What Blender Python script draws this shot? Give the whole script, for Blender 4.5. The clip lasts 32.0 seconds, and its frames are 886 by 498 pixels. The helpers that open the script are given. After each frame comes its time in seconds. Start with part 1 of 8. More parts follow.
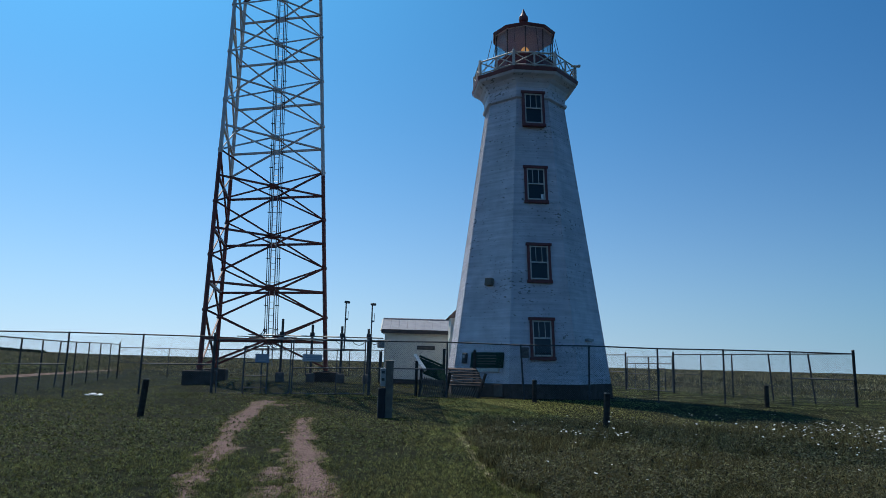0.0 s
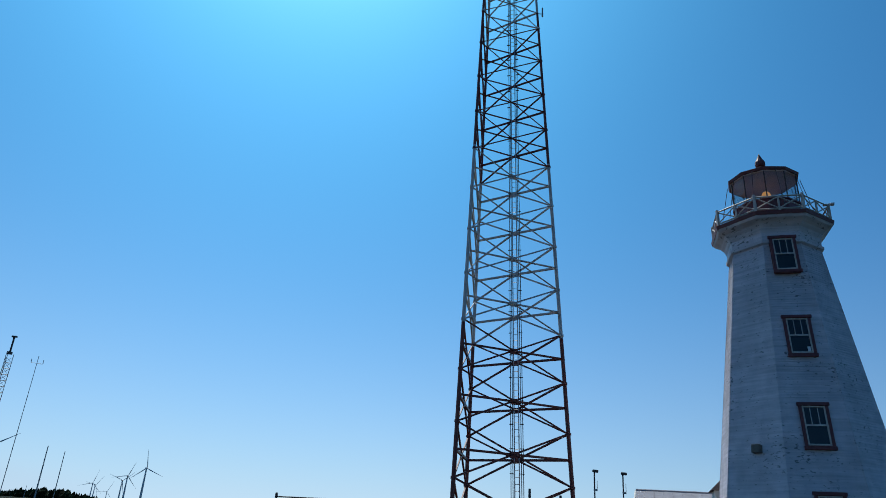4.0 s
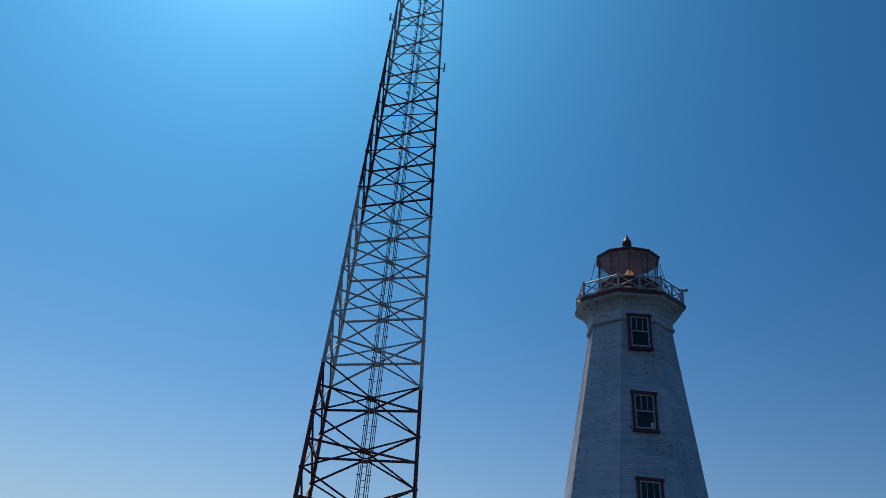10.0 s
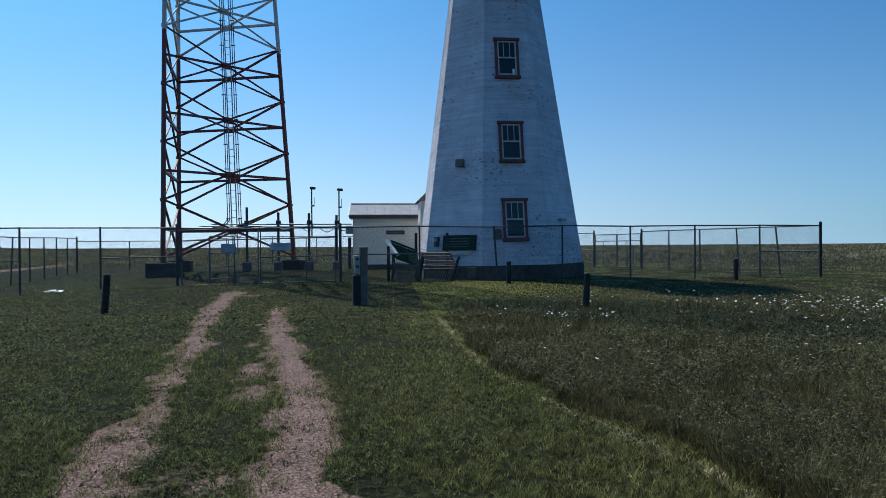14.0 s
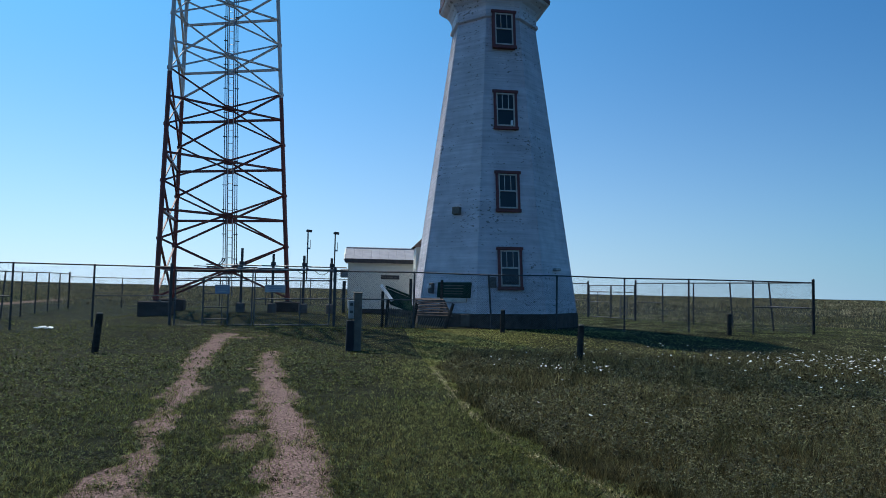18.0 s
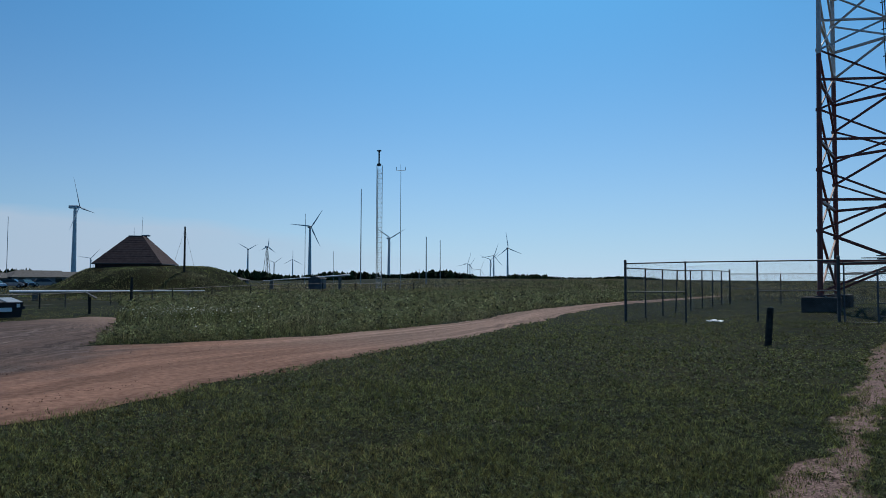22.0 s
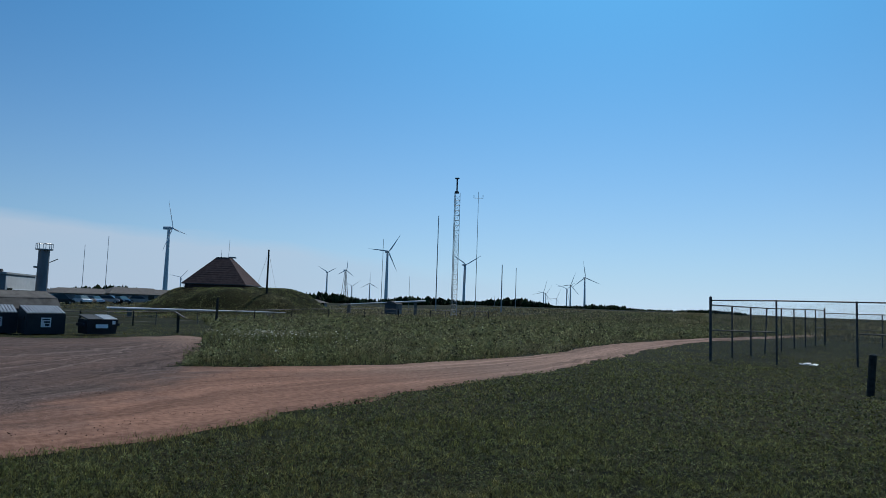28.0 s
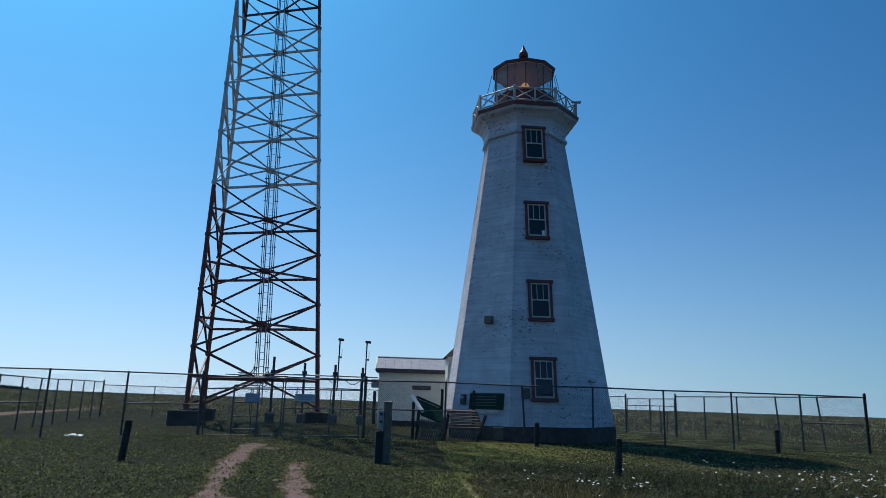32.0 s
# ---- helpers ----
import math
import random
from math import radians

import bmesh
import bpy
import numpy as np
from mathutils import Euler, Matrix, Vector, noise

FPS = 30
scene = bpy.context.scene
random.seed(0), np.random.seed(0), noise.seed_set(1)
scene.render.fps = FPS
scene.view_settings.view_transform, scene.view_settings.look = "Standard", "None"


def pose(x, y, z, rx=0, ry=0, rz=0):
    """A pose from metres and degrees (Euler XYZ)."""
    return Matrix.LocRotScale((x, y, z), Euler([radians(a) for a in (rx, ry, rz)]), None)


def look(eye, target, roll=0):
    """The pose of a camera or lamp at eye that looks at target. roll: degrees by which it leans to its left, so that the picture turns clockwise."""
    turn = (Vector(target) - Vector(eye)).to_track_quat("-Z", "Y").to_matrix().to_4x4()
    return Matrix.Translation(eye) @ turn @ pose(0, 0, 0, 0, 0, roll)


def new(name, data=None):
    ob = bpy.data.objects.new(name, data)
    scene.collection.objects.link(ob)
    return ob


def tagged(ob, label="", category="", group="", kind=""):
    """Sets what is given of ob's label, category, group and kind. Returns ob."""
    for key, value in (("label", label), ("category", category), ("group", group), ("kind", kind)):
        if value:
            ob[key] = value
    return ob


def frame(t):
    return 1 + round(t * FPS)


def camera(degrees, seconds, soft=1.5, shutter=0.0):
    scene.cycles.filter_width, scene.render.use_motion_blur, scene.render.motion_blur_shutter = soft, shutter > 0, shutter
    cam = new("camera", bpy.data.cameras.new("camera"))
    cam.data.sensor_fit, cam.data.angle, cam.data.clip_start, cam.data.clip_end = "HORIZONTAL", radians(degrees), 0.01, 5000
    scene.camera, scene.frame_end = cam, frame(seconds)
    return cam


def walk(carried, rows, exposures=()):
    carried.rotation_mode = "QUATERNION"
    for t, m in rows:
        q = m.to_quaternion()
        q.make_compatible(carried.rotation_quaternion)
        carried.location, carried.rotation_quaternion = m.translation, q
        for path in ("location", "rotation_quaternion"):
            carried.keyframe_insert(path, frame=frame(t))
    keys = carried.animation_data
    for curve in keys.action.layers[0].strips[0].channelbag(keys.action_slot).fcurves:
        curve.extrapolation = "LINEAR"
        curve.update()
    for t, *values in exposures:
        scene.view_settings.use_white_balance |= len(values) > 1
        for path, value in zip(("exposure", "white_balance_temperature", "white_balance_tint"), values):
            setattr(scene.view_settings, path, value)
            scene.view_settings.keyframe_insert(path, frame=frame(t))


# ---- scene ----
cam = camera(65.92, 32.0, soft=0.6)
PATH = [
    (0, (0.562, -0.478, 1.550), (1.017, 9.375, 3.197), 1.46),
    (0.5, (0.577, -0.517, 1.655), (0.951, 9.345, 3.270), 1.02),
    (1, (0.570, -0.535, 1.694), (0.833, 9.313, 3.412), 1.86),
    (1.5, (0.600, -0.499, 1.698), (0.744, 9.359, 3.370), 1.70),
    (2, (0.619, -0.372, 1.647), (0.145, 9.443, 3.503), 1.80),
    (2.5, (0.620, -0.273, 1.631), (-0.446, 9.515, 3.377), 1.86),
    (3, (0.553, -0.306, 1.575), (-1.276, 9.393, 3.181), 2.10),
    (3.5, (0.492, -0.500, 1.555), (-2.094, 8.952, 3.547), 2.79),
    (4, (0.311, -0.658, 1.603), (-2.538, 8.164, 5.353), 3.69),
    (4.5, (0.142, -0.679, 1.629), (-2.575, 7.516, 6.674), 4.89),
    (5.2, (0.144, -0.505, 1.620), (-2.145, 6.910, 7.926), 7.19),
    (5.8, (0.146, -0.356, 1.612), (-1.711, 6.675, 8.477), 9.19),
    (6.5, (0.148, -0.181, 1.603), (-1.421, 6.517, 8.861), 9.87),
    (7, (0.171, -0.155, 1.612), (-1.335, 6.280, 9.117), 9.27),
    (7.5, (0.212, -0.176, 1.616), (-0.939, 6.129, 9.293), 7.27),
    (8, (0.263, -0.216, 1.610), (-0.756, 6.102, 9.294), 7.73),
    (8.5, (0.311, -0.260, 1.662), (-0.624, 6.130, 9.297), 6.80),
    (9, (0.334, -0.266, 1.746), (-0.565, 6.399, 9.147), 6.47),
    (9.5, (0.331, -0.202, 1.804), (-0.571, 7.753, 7.796), 5.74),
    (10, (0.292, -0.137, 1.808), (-0.794, 8.732, 6.299), 6.91),
    (10.5, (0.298, -0.135, 1.741), (-0.714, 9.483, 4.284), 5.97),
    (11, (0.317, -0.132, 1.678), (-0.136, 9.782, 2.905), 5.14),
    (11.5, (0.315, -0.121, 1.611), (0.093, 9.838, 2.487), 2.94),
    (12, (0.319, -0.089, 1.570), (0.205, 9.901, 1.988), 3.77),
    (12.5, (0.353, -0.000, 1.548), (0.111, 9.995, 1.751), 1.33),
    (13, (0.341, 0.217, 1.607), (-0.008, 10.211, 1.641), 1.56),
    (13.5, (0.293, 0.306, 1.594), (0.646, 10.299, 1.533), 0.43),
    (14, (0.300, 0.360, 1.595), (1.323, 10.307, 1.552), -0.39),
    (14.5, (0.267, 0.356, 1.568), (1.693, 10.252, 1.716), 0.25),
    (15.2, (0.285, 0.342, 1.612), (1.965, 10.191, 2.023), 1.17),
    (15.8, (0.301, 0.330, 1.650), (1.877, 10.188, 2.224), 1.80),
    (16.5, (0.319, 0.316, 1.694), (1.700, 10.203, 2.291), 2.05),
    (17, (0.289, 0.321, 1.677), (1.577, 10.223, 2.202), 1.95),
    (17.5, (0.307, 0.325, 1.648), (1.300, 10.261, 2.190), 1.91),
    (18, (0.262, 0.308, 1.676), (1.361, 10.229, 2.287), 1.25),
    (18.5, (0.258, 0.309, 1.692), (1.206, 10.243, 2.344), 1.37),
    (19, (0.251, 0.338, 1.698), (0.470, 10.317, 2.292), 0.84),
    (19.5, (0.222, 0.352, 1.655), (-1.099, 10.254, 2.122), 0.85),
    (20, (0.152, 0.339, 1.693), (-3.103, 9.787, 2.086), 0.65),
    (20.5, (0.110, 0.258, 1.652), (-4.691, 9.017, 2.128), 0.21),
    (21, (0.005, 0.247, 1.659), (-5.824, 8.356, 2.187), -0.59),
    (21.5, (-0.008, 0.204, 1.629), (-6.422, 7.859, 2.146), -0.01),
    (22, (-0.018, 0.056, 1.618), (-7.034, 7.167, 2.065), 0.18),
    (22.5, (0.026, -0.179, 1.633), (-7.607, 6.262, 2.134), 0.15),
    (23, (0.056, -0.201, 1.678), (-7.968, 5.732, 2.316), -0.44),
    (23.5, (0.074, -0.191, 1.693), (-8.432, 5.021, 2.390), -0.56),
    (24, (0.051, -0.216, 1.690), (-8.746, 4.495, 2.342), 0.15),
    (24.5, (0.013, -0.235, 1.645), (-9.034, 3.977, 2.290), 0.04),
    (25.2, (0.006, -0.112, 1.668), (-9.424, 3.151, 2.315), -0.32),
    (25.9, (-0.000, 0.011, 1.692), (-9.644, 2.576, 2.344), -0.37),
    (26.5, (-0.006, 0.116, 1.713), (-9.509, 3.163, 2.352), 0.68),
    (27, (-0.060, 0.142, 1.785), (-9.182, 4.193, 2.404), 2.20),
    (27.5, (-0.124, 0.137, 1.768), (-8.699, 5.234, 2.469), 1.65),
    (28, (-0.111, 0.084, 1.757), (-7.858, 6.354, 2.575), 1.93),
    (28.5, (-0.081, 0.063, 1.730), (-6.895, 7.321, 2.666), 2.58),
    (29, (-0.092, 0.091, 1.660), (-5.658, 8.333, 2.701), 3.06),
    (29.5, (-0.230, 0.138, 1.590), (-4.502, 9.110, 2.708), 2.77),
    (30, (-0.138, 0.238, 1.592), (-2.884, 9.761, 2.921), 1.75),
    (30.5, (0.041, 0.309, 1.585), (-1.345, 10.105, 3.040), 1.61),
    (31, (0.223, 0.327, 1.599), (-0.315, 10.199, 3.103), 1.81),
    (31.5, (0.245, 0.318, 1.653), (0.266, 10.084, 3.802), 2.20),
    (32, (0.295, 0.317, 1.587), (0.856, 10.056, 3.789), 1.87),
]
EXPOSURES = [(0, 0.06), (2.0, 0.06), (3.4, -0.02), (4.5, -0.08), (6.5, -1.34), (9.0, -1.32), (9.6, -0.80), (10.0, -0.46), (10.5, -0.16), (11.0, -0.10), (12.0, 0.10), (12.7, 0.29), (19.5, 0.27), (20.8, -0.10), (22, -0.20), (24.5, -0.20), (26.5, -0.02), (28, -0.15), (30, -0.14), (31, -0.05), (32, 0.08)]
BALANCE = [(0, 6500, 10), (4.5, 6500, 10), (6.5, 6100, 24), (9.0, 6100, 24), (10.3, 6500, 10), (32, 6500, 10)]
EXPOSURES = [(t, stops, float(np.interp(t, [b[0] for b in BALANCE], [b[1] for b in BALANCE])), float(np.interp(t, [b[0] for b in BALANCE], [b[2] for b in BALANCE]))) for t, stops in EXPOSURES]
walk(cam, [(t, look(eye, target, roll)) for t, eye, target, roll in PATH], EXPOSURES)

# ---- sky and sun ----
SUN_AZ, SUN_EL = radians(-35.2), radians(55.0)
SUN_DIR = Vector((math.sin(SUN_AZ) * math.cos(SUN_EL), math.cos(SUN_AZ) * math.cos(SUN_EL), math.sin(SUN_EL)))

world = bpy.data.worlds.new("sky")
scene.world = world
world.use_nodes = True
wt = world.node_tree
wt.nodes.clear()


def wnode(kind, **values):
    n = wt.nodes.new(kind)
    for key, value in values.items():
        n.inputs[key].default_value = value
    return n


sky = wt.nodes.new("ShaderNodeTexSky")
sky.sky_type = "NISHITA"
sky.sun_disc = False
sky.sun_elevation, sky.sun_rotation = SUN_EL, SUN_AZ
sky.air_density, sky.dust_density, sky.ozone_density, sky.altitude = 1.0, 0.6, 3.0, 0.0
coord = wt.nodes.new("ShaderNodeTexCoord")


def wmath(op, a, b=None, clamp=False):
    n = wt.nodes.new("ShaderNodeMath")
    n.operation, n.use_clamp = op, clamp
    for slot, v in ((0, a), (1, b)):
        if v is None:
            continue
        if isinstance(v, (int, float)):
            n.inputs[slot].default_value = v
        else:
            wt.links.new(v, n.inputs[slot])
    return n.outputs[0]


norm = wt.nodes.new("ShaderNodeVectorMath")
norm.operation = "NORMALIZE"
wt.links.new(coord.outputs["Generated"], norm.inputs[0])
dot = wt.nodes.new("ShaderNodeVectorMath")
dot.operation = "DOT_PRODUCT"
dot.inputs[1].default_value = SUN_DIR
wt.links.new(norm.outputs[0], dot.inputs[0])
near_sun = wmath("MAXIMUM", dot.outputs["Value"], 0.0)
# the sun's aureole in hazy air, widened by sensor bloom painted into the sky
disc_glow = wmath("ADD", wmath("MULTIPLY", wmath("POWER", near_sun, 700.0), 10.0), wmath("ADD", wmath("MULTIPLY", wmath("POWER", near_sun, 200.0), 1.9), wmath("MULTIPLY", wmath("POWER", near_sun, 60.0), 0.35)))
sep = wt.nodes.new("ShaderNodeSeparateXYZ")
wt.links.new(norm.outputs[0], sep.inputs[0])
low_share = wmath("POWER", wmath("SUBTRACT", 1.0, wmath("MAXIMUM", sep.outputs["Z"], 0.0), True), 1.5)
aureole = wmath("ADD", wmath("MULTIPLY", wmath("POWER", near_sun, 14.0), 0.55), wmath("MULTIPLY", wmath("POWER", near_sun, 5.0), 0.14))
aureole = wmath("ADD", aureole, wmath("MULTIPLY", wmath("POWER", near_sun, 2.0), 0.07))
aureole = wmath("ADD", aureole, wmath("MULTIPLY", wmath("MULTIPLY", wmath("POWER", near_sun, 3.0), low_share), 0.48))
# thin cloud bank low in the west
stretch = wt.nodes.new("ShaderNodeVectorMath")
stretch.operation = "MULTIPLY"
stretch.inputs[1].default_value = (2.2, 2.2, 9.0)
wt.links.new(norm.outputs[0], stretch.inputs[0])
puff = wnode("ShaderNodeTexNoise", Scale=1.6, Detail=6.0, Roughness=0.55)
wt.links.new(stretch.outputs[0], puff.inputs["Vector"])
side = wt.nodes.new("ShaderNodeVectorMath")
side.operation = "DOT_PRODUCT"
side.inputs[1].default_value = (math.sin(radians(-107)), math.cos(radians(-107)), 0)
wt.links.new(norm.outputs[0], side.inputs[0])
west = side.outputs["Value"]
top = wmath("ADD", wmath("MULTIPLY", west, 0.150), -0.030)
top = wmath("ADD", top, wmath("MULTIPLY", wmath("SUBTRACT", puff.outputs["Fac"], 0.5), 0.05))
cover = wmath("MULTIPLY", wmath("SUBTRACT", top, sep.outputs["Z"]), 48.0, True)
cover = wmath("MULTIPLY", cover, wmath("MULTIPLY", wmath("SUBTRACT", west, 0.35), 2.2, True))
cover = wmath("MULTIPLY", cover, wmath("ADD", wmath("MULTIPLY", puff.outputs["Fac"], 0.7), 0.48))
bright = wt.nodes.new("ShaderNodeMix")
bright.data_type = "RGBA"
bright.inputs["B"].default_value = (5.4, 6.5, 8.1, 1)
wt.links.new(cover, bright.inputs["Factor"])
clear = wt.nodes.new("ShaderNodeMix")
clear.data_type, clear.blend_type = "RGBA", "MULTIPLY"
clear.inputs["Factor"].default_value = 1.0
clear.inputs["B"].default_value = (0.155, 0.585, 0.97, 1)
wt.links.new(sky.outputs[0], clear.inputs["A"])
low_air = wt.nodes.new("ShaderNodeMix")
low_air.data_type = "RGBA"
toward_sun = wt.nodes.new("ShaderNodeVectorMath")
toward_sun.operation = "DOT_PRODUCT"
toward_sun.inputs[1].default_value = (math.sin(SUN_AZ), math.cos(SUN_AZ), 0)
wt.links.new(norm.outputs[0], toward_sun.inputs[0])
hazes = wt.nodes.new("ShaderNodeMix")
hazes.data_type = "RGBA"
hazes.inputs["A"].default_value = (2.3, 4.6, 6.5, 1)
hazes.inputs["B"].default_value = (7.4, 8.7, 10.4, 1)
wt.links.new(wmath("MULTIPLY", wmath("SUBTRACT", toward_sun.outputs["Value"], 0.1), 1.15, True), hazes.inputs["Factor"])
wt.links.new(hazes.outputs["Result"], low_air.inputs["B"])
wt.links.new(wmath("MULTIPLY", wmath("POWER", wmath("SUBTRACT", 1.0, wmath("MAXIMUM", sep.outputs["Z"], 0.0), True), 5.2), 0.86), low_air.inputs["Factor"])
wt.links.new(clear.outputs["Result"], low_air.inputs["A"])
wt.links.new(low_air.outputs["Result"], bright.inputs["A"])
glow = wt.nodes.new("ShaderNodeMix")
glow.data_type, glow.blend_type = "RGBA", "ADD"
glow.inputs["Factor"].default_value = 1.0
tint = wt.nodes.new("ShaderNodeVectorMath")
tint.operation = "SCALE"
tint.inputs[0].default_value = (2.1, 8.5, 12.8)
wt.links.new(aureole, tint.inputs["Scale"])
wt.links.new(bright.outputs["Result"], glow.inputs["A"])
white_hot = wt.nodes.new("ShaderNodeVectorMath")
white_hot.operation = "SCALE"
white_hot.inputs[0].default_value = (9.0, 11.0, 12.5)
wt.links.new(disc_glow, white_hot.inputs["Scale"])
both_glows = wt.nodes.new("ShaderNodeVectorMath")
wt.links.new(tint.outputs[0], both_glows.inputs[0])
wt.links.new(white_hot.outputs[0], both_glows.inputs[1])
wt.links.new(both_glows.outputs[0], glow.inputs["B"])
back = wt.nodes.new("ShaderNodeBackground")
back.inputs["Strength"].default_value = 0.085
wt.links.new(glow.outputs["Result"], back.inputs["Color"])
wout = wt.nodes.new("ShaderNodeOutputWorld")
wt.links.new(back.outputs[0], wout.inputs["Surface"])

sun = new("sun", bpy.data.lights.new("sun", "SUN"))
sun.data.energy, sun.data.angle, sun.data.color = 3.1, radians(0.53), (1.0, 0.93, 0.82)
sun.matrix_world = look(SUN_DIR * 60, (0, 0, 0))


# ---- materials ----
def material(name, a, b, scale=4.0, rough=0.7, metal=0.0, bump=0.2, grain=40.0, c=None, c_scale=0.6, c_amount=0.5, island=False, speckle=0.0, streak=None, tufts=14.0, gaps=0.55, thin_amount=0.4):
    """Two tones mixed by fine noise, a third by large patches, and a bumped grain."""
    m = bpy.data.materials.new(name)
    m.use_nodes = True
    nt = m.node_tree
    bsdf = nt.nodes["Principled BSDF"]
    tc = nt.nodes.new("ShaderNodeTexCoord")
    fine = nt.nodes.new("ShaderNodeTexNoise")
    fine.inputs["Scale"].default_value, fine.inputs["Detail"].default_value = scale, 6.0
    nt.links.new(tc.outputs["Object"], fine.inputs["Vector"])
    ramp = nt.nodes.new("ShaderNodeValToRGB")
    ramp.color_ramp.elements[0].position, ramp.color_ramp.elements[1].position = 0.35, 0.65
    ramp.color_ramp.elements[0].color, ramp.color_ramp.elements[1].color = (*a, 1), (*b, 1)
    nt.links.new(fine.outputs["Fac"], ramp.inputs["Fac"])
    colour = ramp.outputs["Color"]
    if c:
        wide = nt.nodes.new("ShaderNodeTexNoise")
        wide.inputs["Scale"].default_value, wide.inputs["Detail"].default_value = c_scale, 4.0
        nt.links.new(tc.outputs["Object"], wide.inputs["Vector"])
        band = nt.nodes.new("ShaderNodeMapRange")
        band.inputs["From Min"].default_value, band.inputs["From Max"].default_value = 0.45, 0.68
        band.inputs["To Max"].default_value = c_amount
        nt.links.new(wide.outputs["Fac"], band.inputs["Value"])
        mix = nt.nodes.new("ShaderNodeMix")
        mix.data_type = "RGBA"
        mix.inputs["B"].default_value = (*c, 1)
        nt.links.new(band.outputs["Result"], mix.inputs["Factor"])
        nt.links.new(colour, mix.inputs["A"])
        colour = mix.outputs["Result"]
    if island:
        geo = nt.nodes.new("ShaderNodeNewGeometry")
        hsv = nt.nodes.new("ShaderNodeHueSaturation")
        spread = nt.nodes.new("ShaderNodeMapRange")
        spread.inputs["To Min"].default_value, spread.inputs["To Max"].default_value = 0.35, 1.65
        nt.links.new(geo.outputs["Random Per Island"], spread.inputs["Value"])
        tuft = nt.nodes.new("ShaderNodeTexNoise")
        tuft.inputs["Scale"].default_value, tuft.inputs["Detail"].default_value = tufts, 2.0
        nt.links.new(tc.outputs["Object"], tuft.inputs["Vector"])
        tuft_level = nt.nodes.new("ShaderNodeMapRange")
        tuft_level.inputs["From Min"].default_value, tuft_level.inputs["From Max"].default_value = 0.32, 0.68
        tuft_level.inputs["To Min"].default_value, tuft_level.inputs["To Max"].default_value = 0.15, 2.1
        nt.links.new(tuft.outputs["Fac"], tuft_level.inputs["Value"])
        both_levels = nt.nodes.new("ShaderNodeMath")
        both_levels.operation = "MULTIPLY"
        nt.links.new(spread.outputs["Result"], both_levels.inputs[0])
        nt.links.new(tuft_level.outputs["Result"], both_levels.inputs[1])
        nt.links.new(both_levels.outputs[0], hsv.inputs["Value"])
        nt.links.new(colour, hsv.inputs["Color"])
        colour = hsv.outputs["Color"]
    if streak:
        turn, across, amount = streak
        mapping = nt.nodes.new("ShaderNodeMapping")
        mapping.inputs["Rotation"].default_value = (0, 0, radians(-turn))
        mapping.inputs["Scale"].default_value = (0.10, across, 1.0)
        nt.links.new(tc.outputs["Object"], mapping.inputs["Vector"])
        lines = nt.nodes.new("ShaderNodeTexNoise")
        lines.inputs["Scale"].default_value, lines.inputs["Detail"].default_value = 1.0, 5.0
        nt.links.new(mapping.outputs["Vector"], lines.inputs["Vector"])
        wear = nt.nodes.new("ShaderNodeHueSaturation")
        level = nt.nodes.new("ShaderNodeMapRange")
        level.inputs["From Min"].default_value, level.inputs["From Max"].default_value = 0.3, 0.7
        level.inputs["To Min"].default_value, level.inputs["To Max"].default_value = 1 - amount, 1 + amount
        nt.links.new(lines.outputs["Fac"], level.inputs["Value"])
        nt.links.new(level.outputs["Result"], wear.inputs["Value"])
        nt.links.new(colour, wear.inputs["Color"])
        colour = wear.outputs["Color"]
    if speckle:
        stones = nt.nodes.new("ShaderNodeTexVoronoi")
        stones.inputs["Scale"].default_value = speckle
        nt.links.new(tc.outputs["Object"], stones.inputs["Vector"])
        tone = nt.nodes.new("ShaderNodeSeparateColor")
        nt.links.new(stones.outputs["Color"], tone.inputs["Color"])
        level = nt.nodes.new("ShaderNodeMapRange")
        # gaps: value of the darkest cells; at 0.1 they paint shade between blades
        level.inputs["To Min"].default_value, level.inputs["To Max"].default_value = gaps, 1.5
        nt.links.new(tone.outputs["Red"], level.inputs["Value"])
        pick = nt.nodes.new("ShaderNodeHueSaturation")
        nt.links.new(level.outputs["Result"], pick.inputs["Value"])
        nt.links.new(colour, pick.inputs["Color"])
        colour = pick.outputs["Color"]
    nt.links.new(colour, bsdf.inputs["Base Color"])
    if island and name != "straw":
        # thin leaves let the sun through
        thin = nt.nodes.new("ShaderNodeBsdfTranslucent")
        nt.links.new(colour, thin.inputs["Color"])
        both = nt.nodes.new("ShaderNodeMixShader")
        both.inputs[0].default_value = thin_amount
        nt.links.new(bsdf.outputs[0], both.inputs[1])
        nt.links.new(thin.outputs[0], both.inputs[2])
        nt.links.new(both.outputs[0], nt.nodes["Material Output"].inputs["Surface"])
    bsdf.inputs["Roughness"].default_value, bsdf.inputs["Metallic"].default_value = rough, metal
    if island:
        bsdf.inputs["Specular IOR Level"].default_value = 0.22
    if rough >= 0.8:
        bsdf.inputs["Specular IOR Level"].default_value = 0.08
    if bump:
        tex = nt.nodes.new("ShaderNodeTexNoise")
        tex.inputs["Scale"].default_value, tex.inputs["Detail"].default_value = grain, 5.0
        nt.links.new(tc.outputs["Object"], tex.inputs["Vector"])
        bn = nt.nodes.new("ShaderNodeBump")
        bn.inputs["Strength"].default_value, bn.inputs["Distance"].default_value = bump, 0.02
        nt.links.new(tex.outputs["Fac"], bn.inputs["Height"])
        nt.links.new(bn.outputs["Normal"], bsdf.inputs["Normal"])
    return m


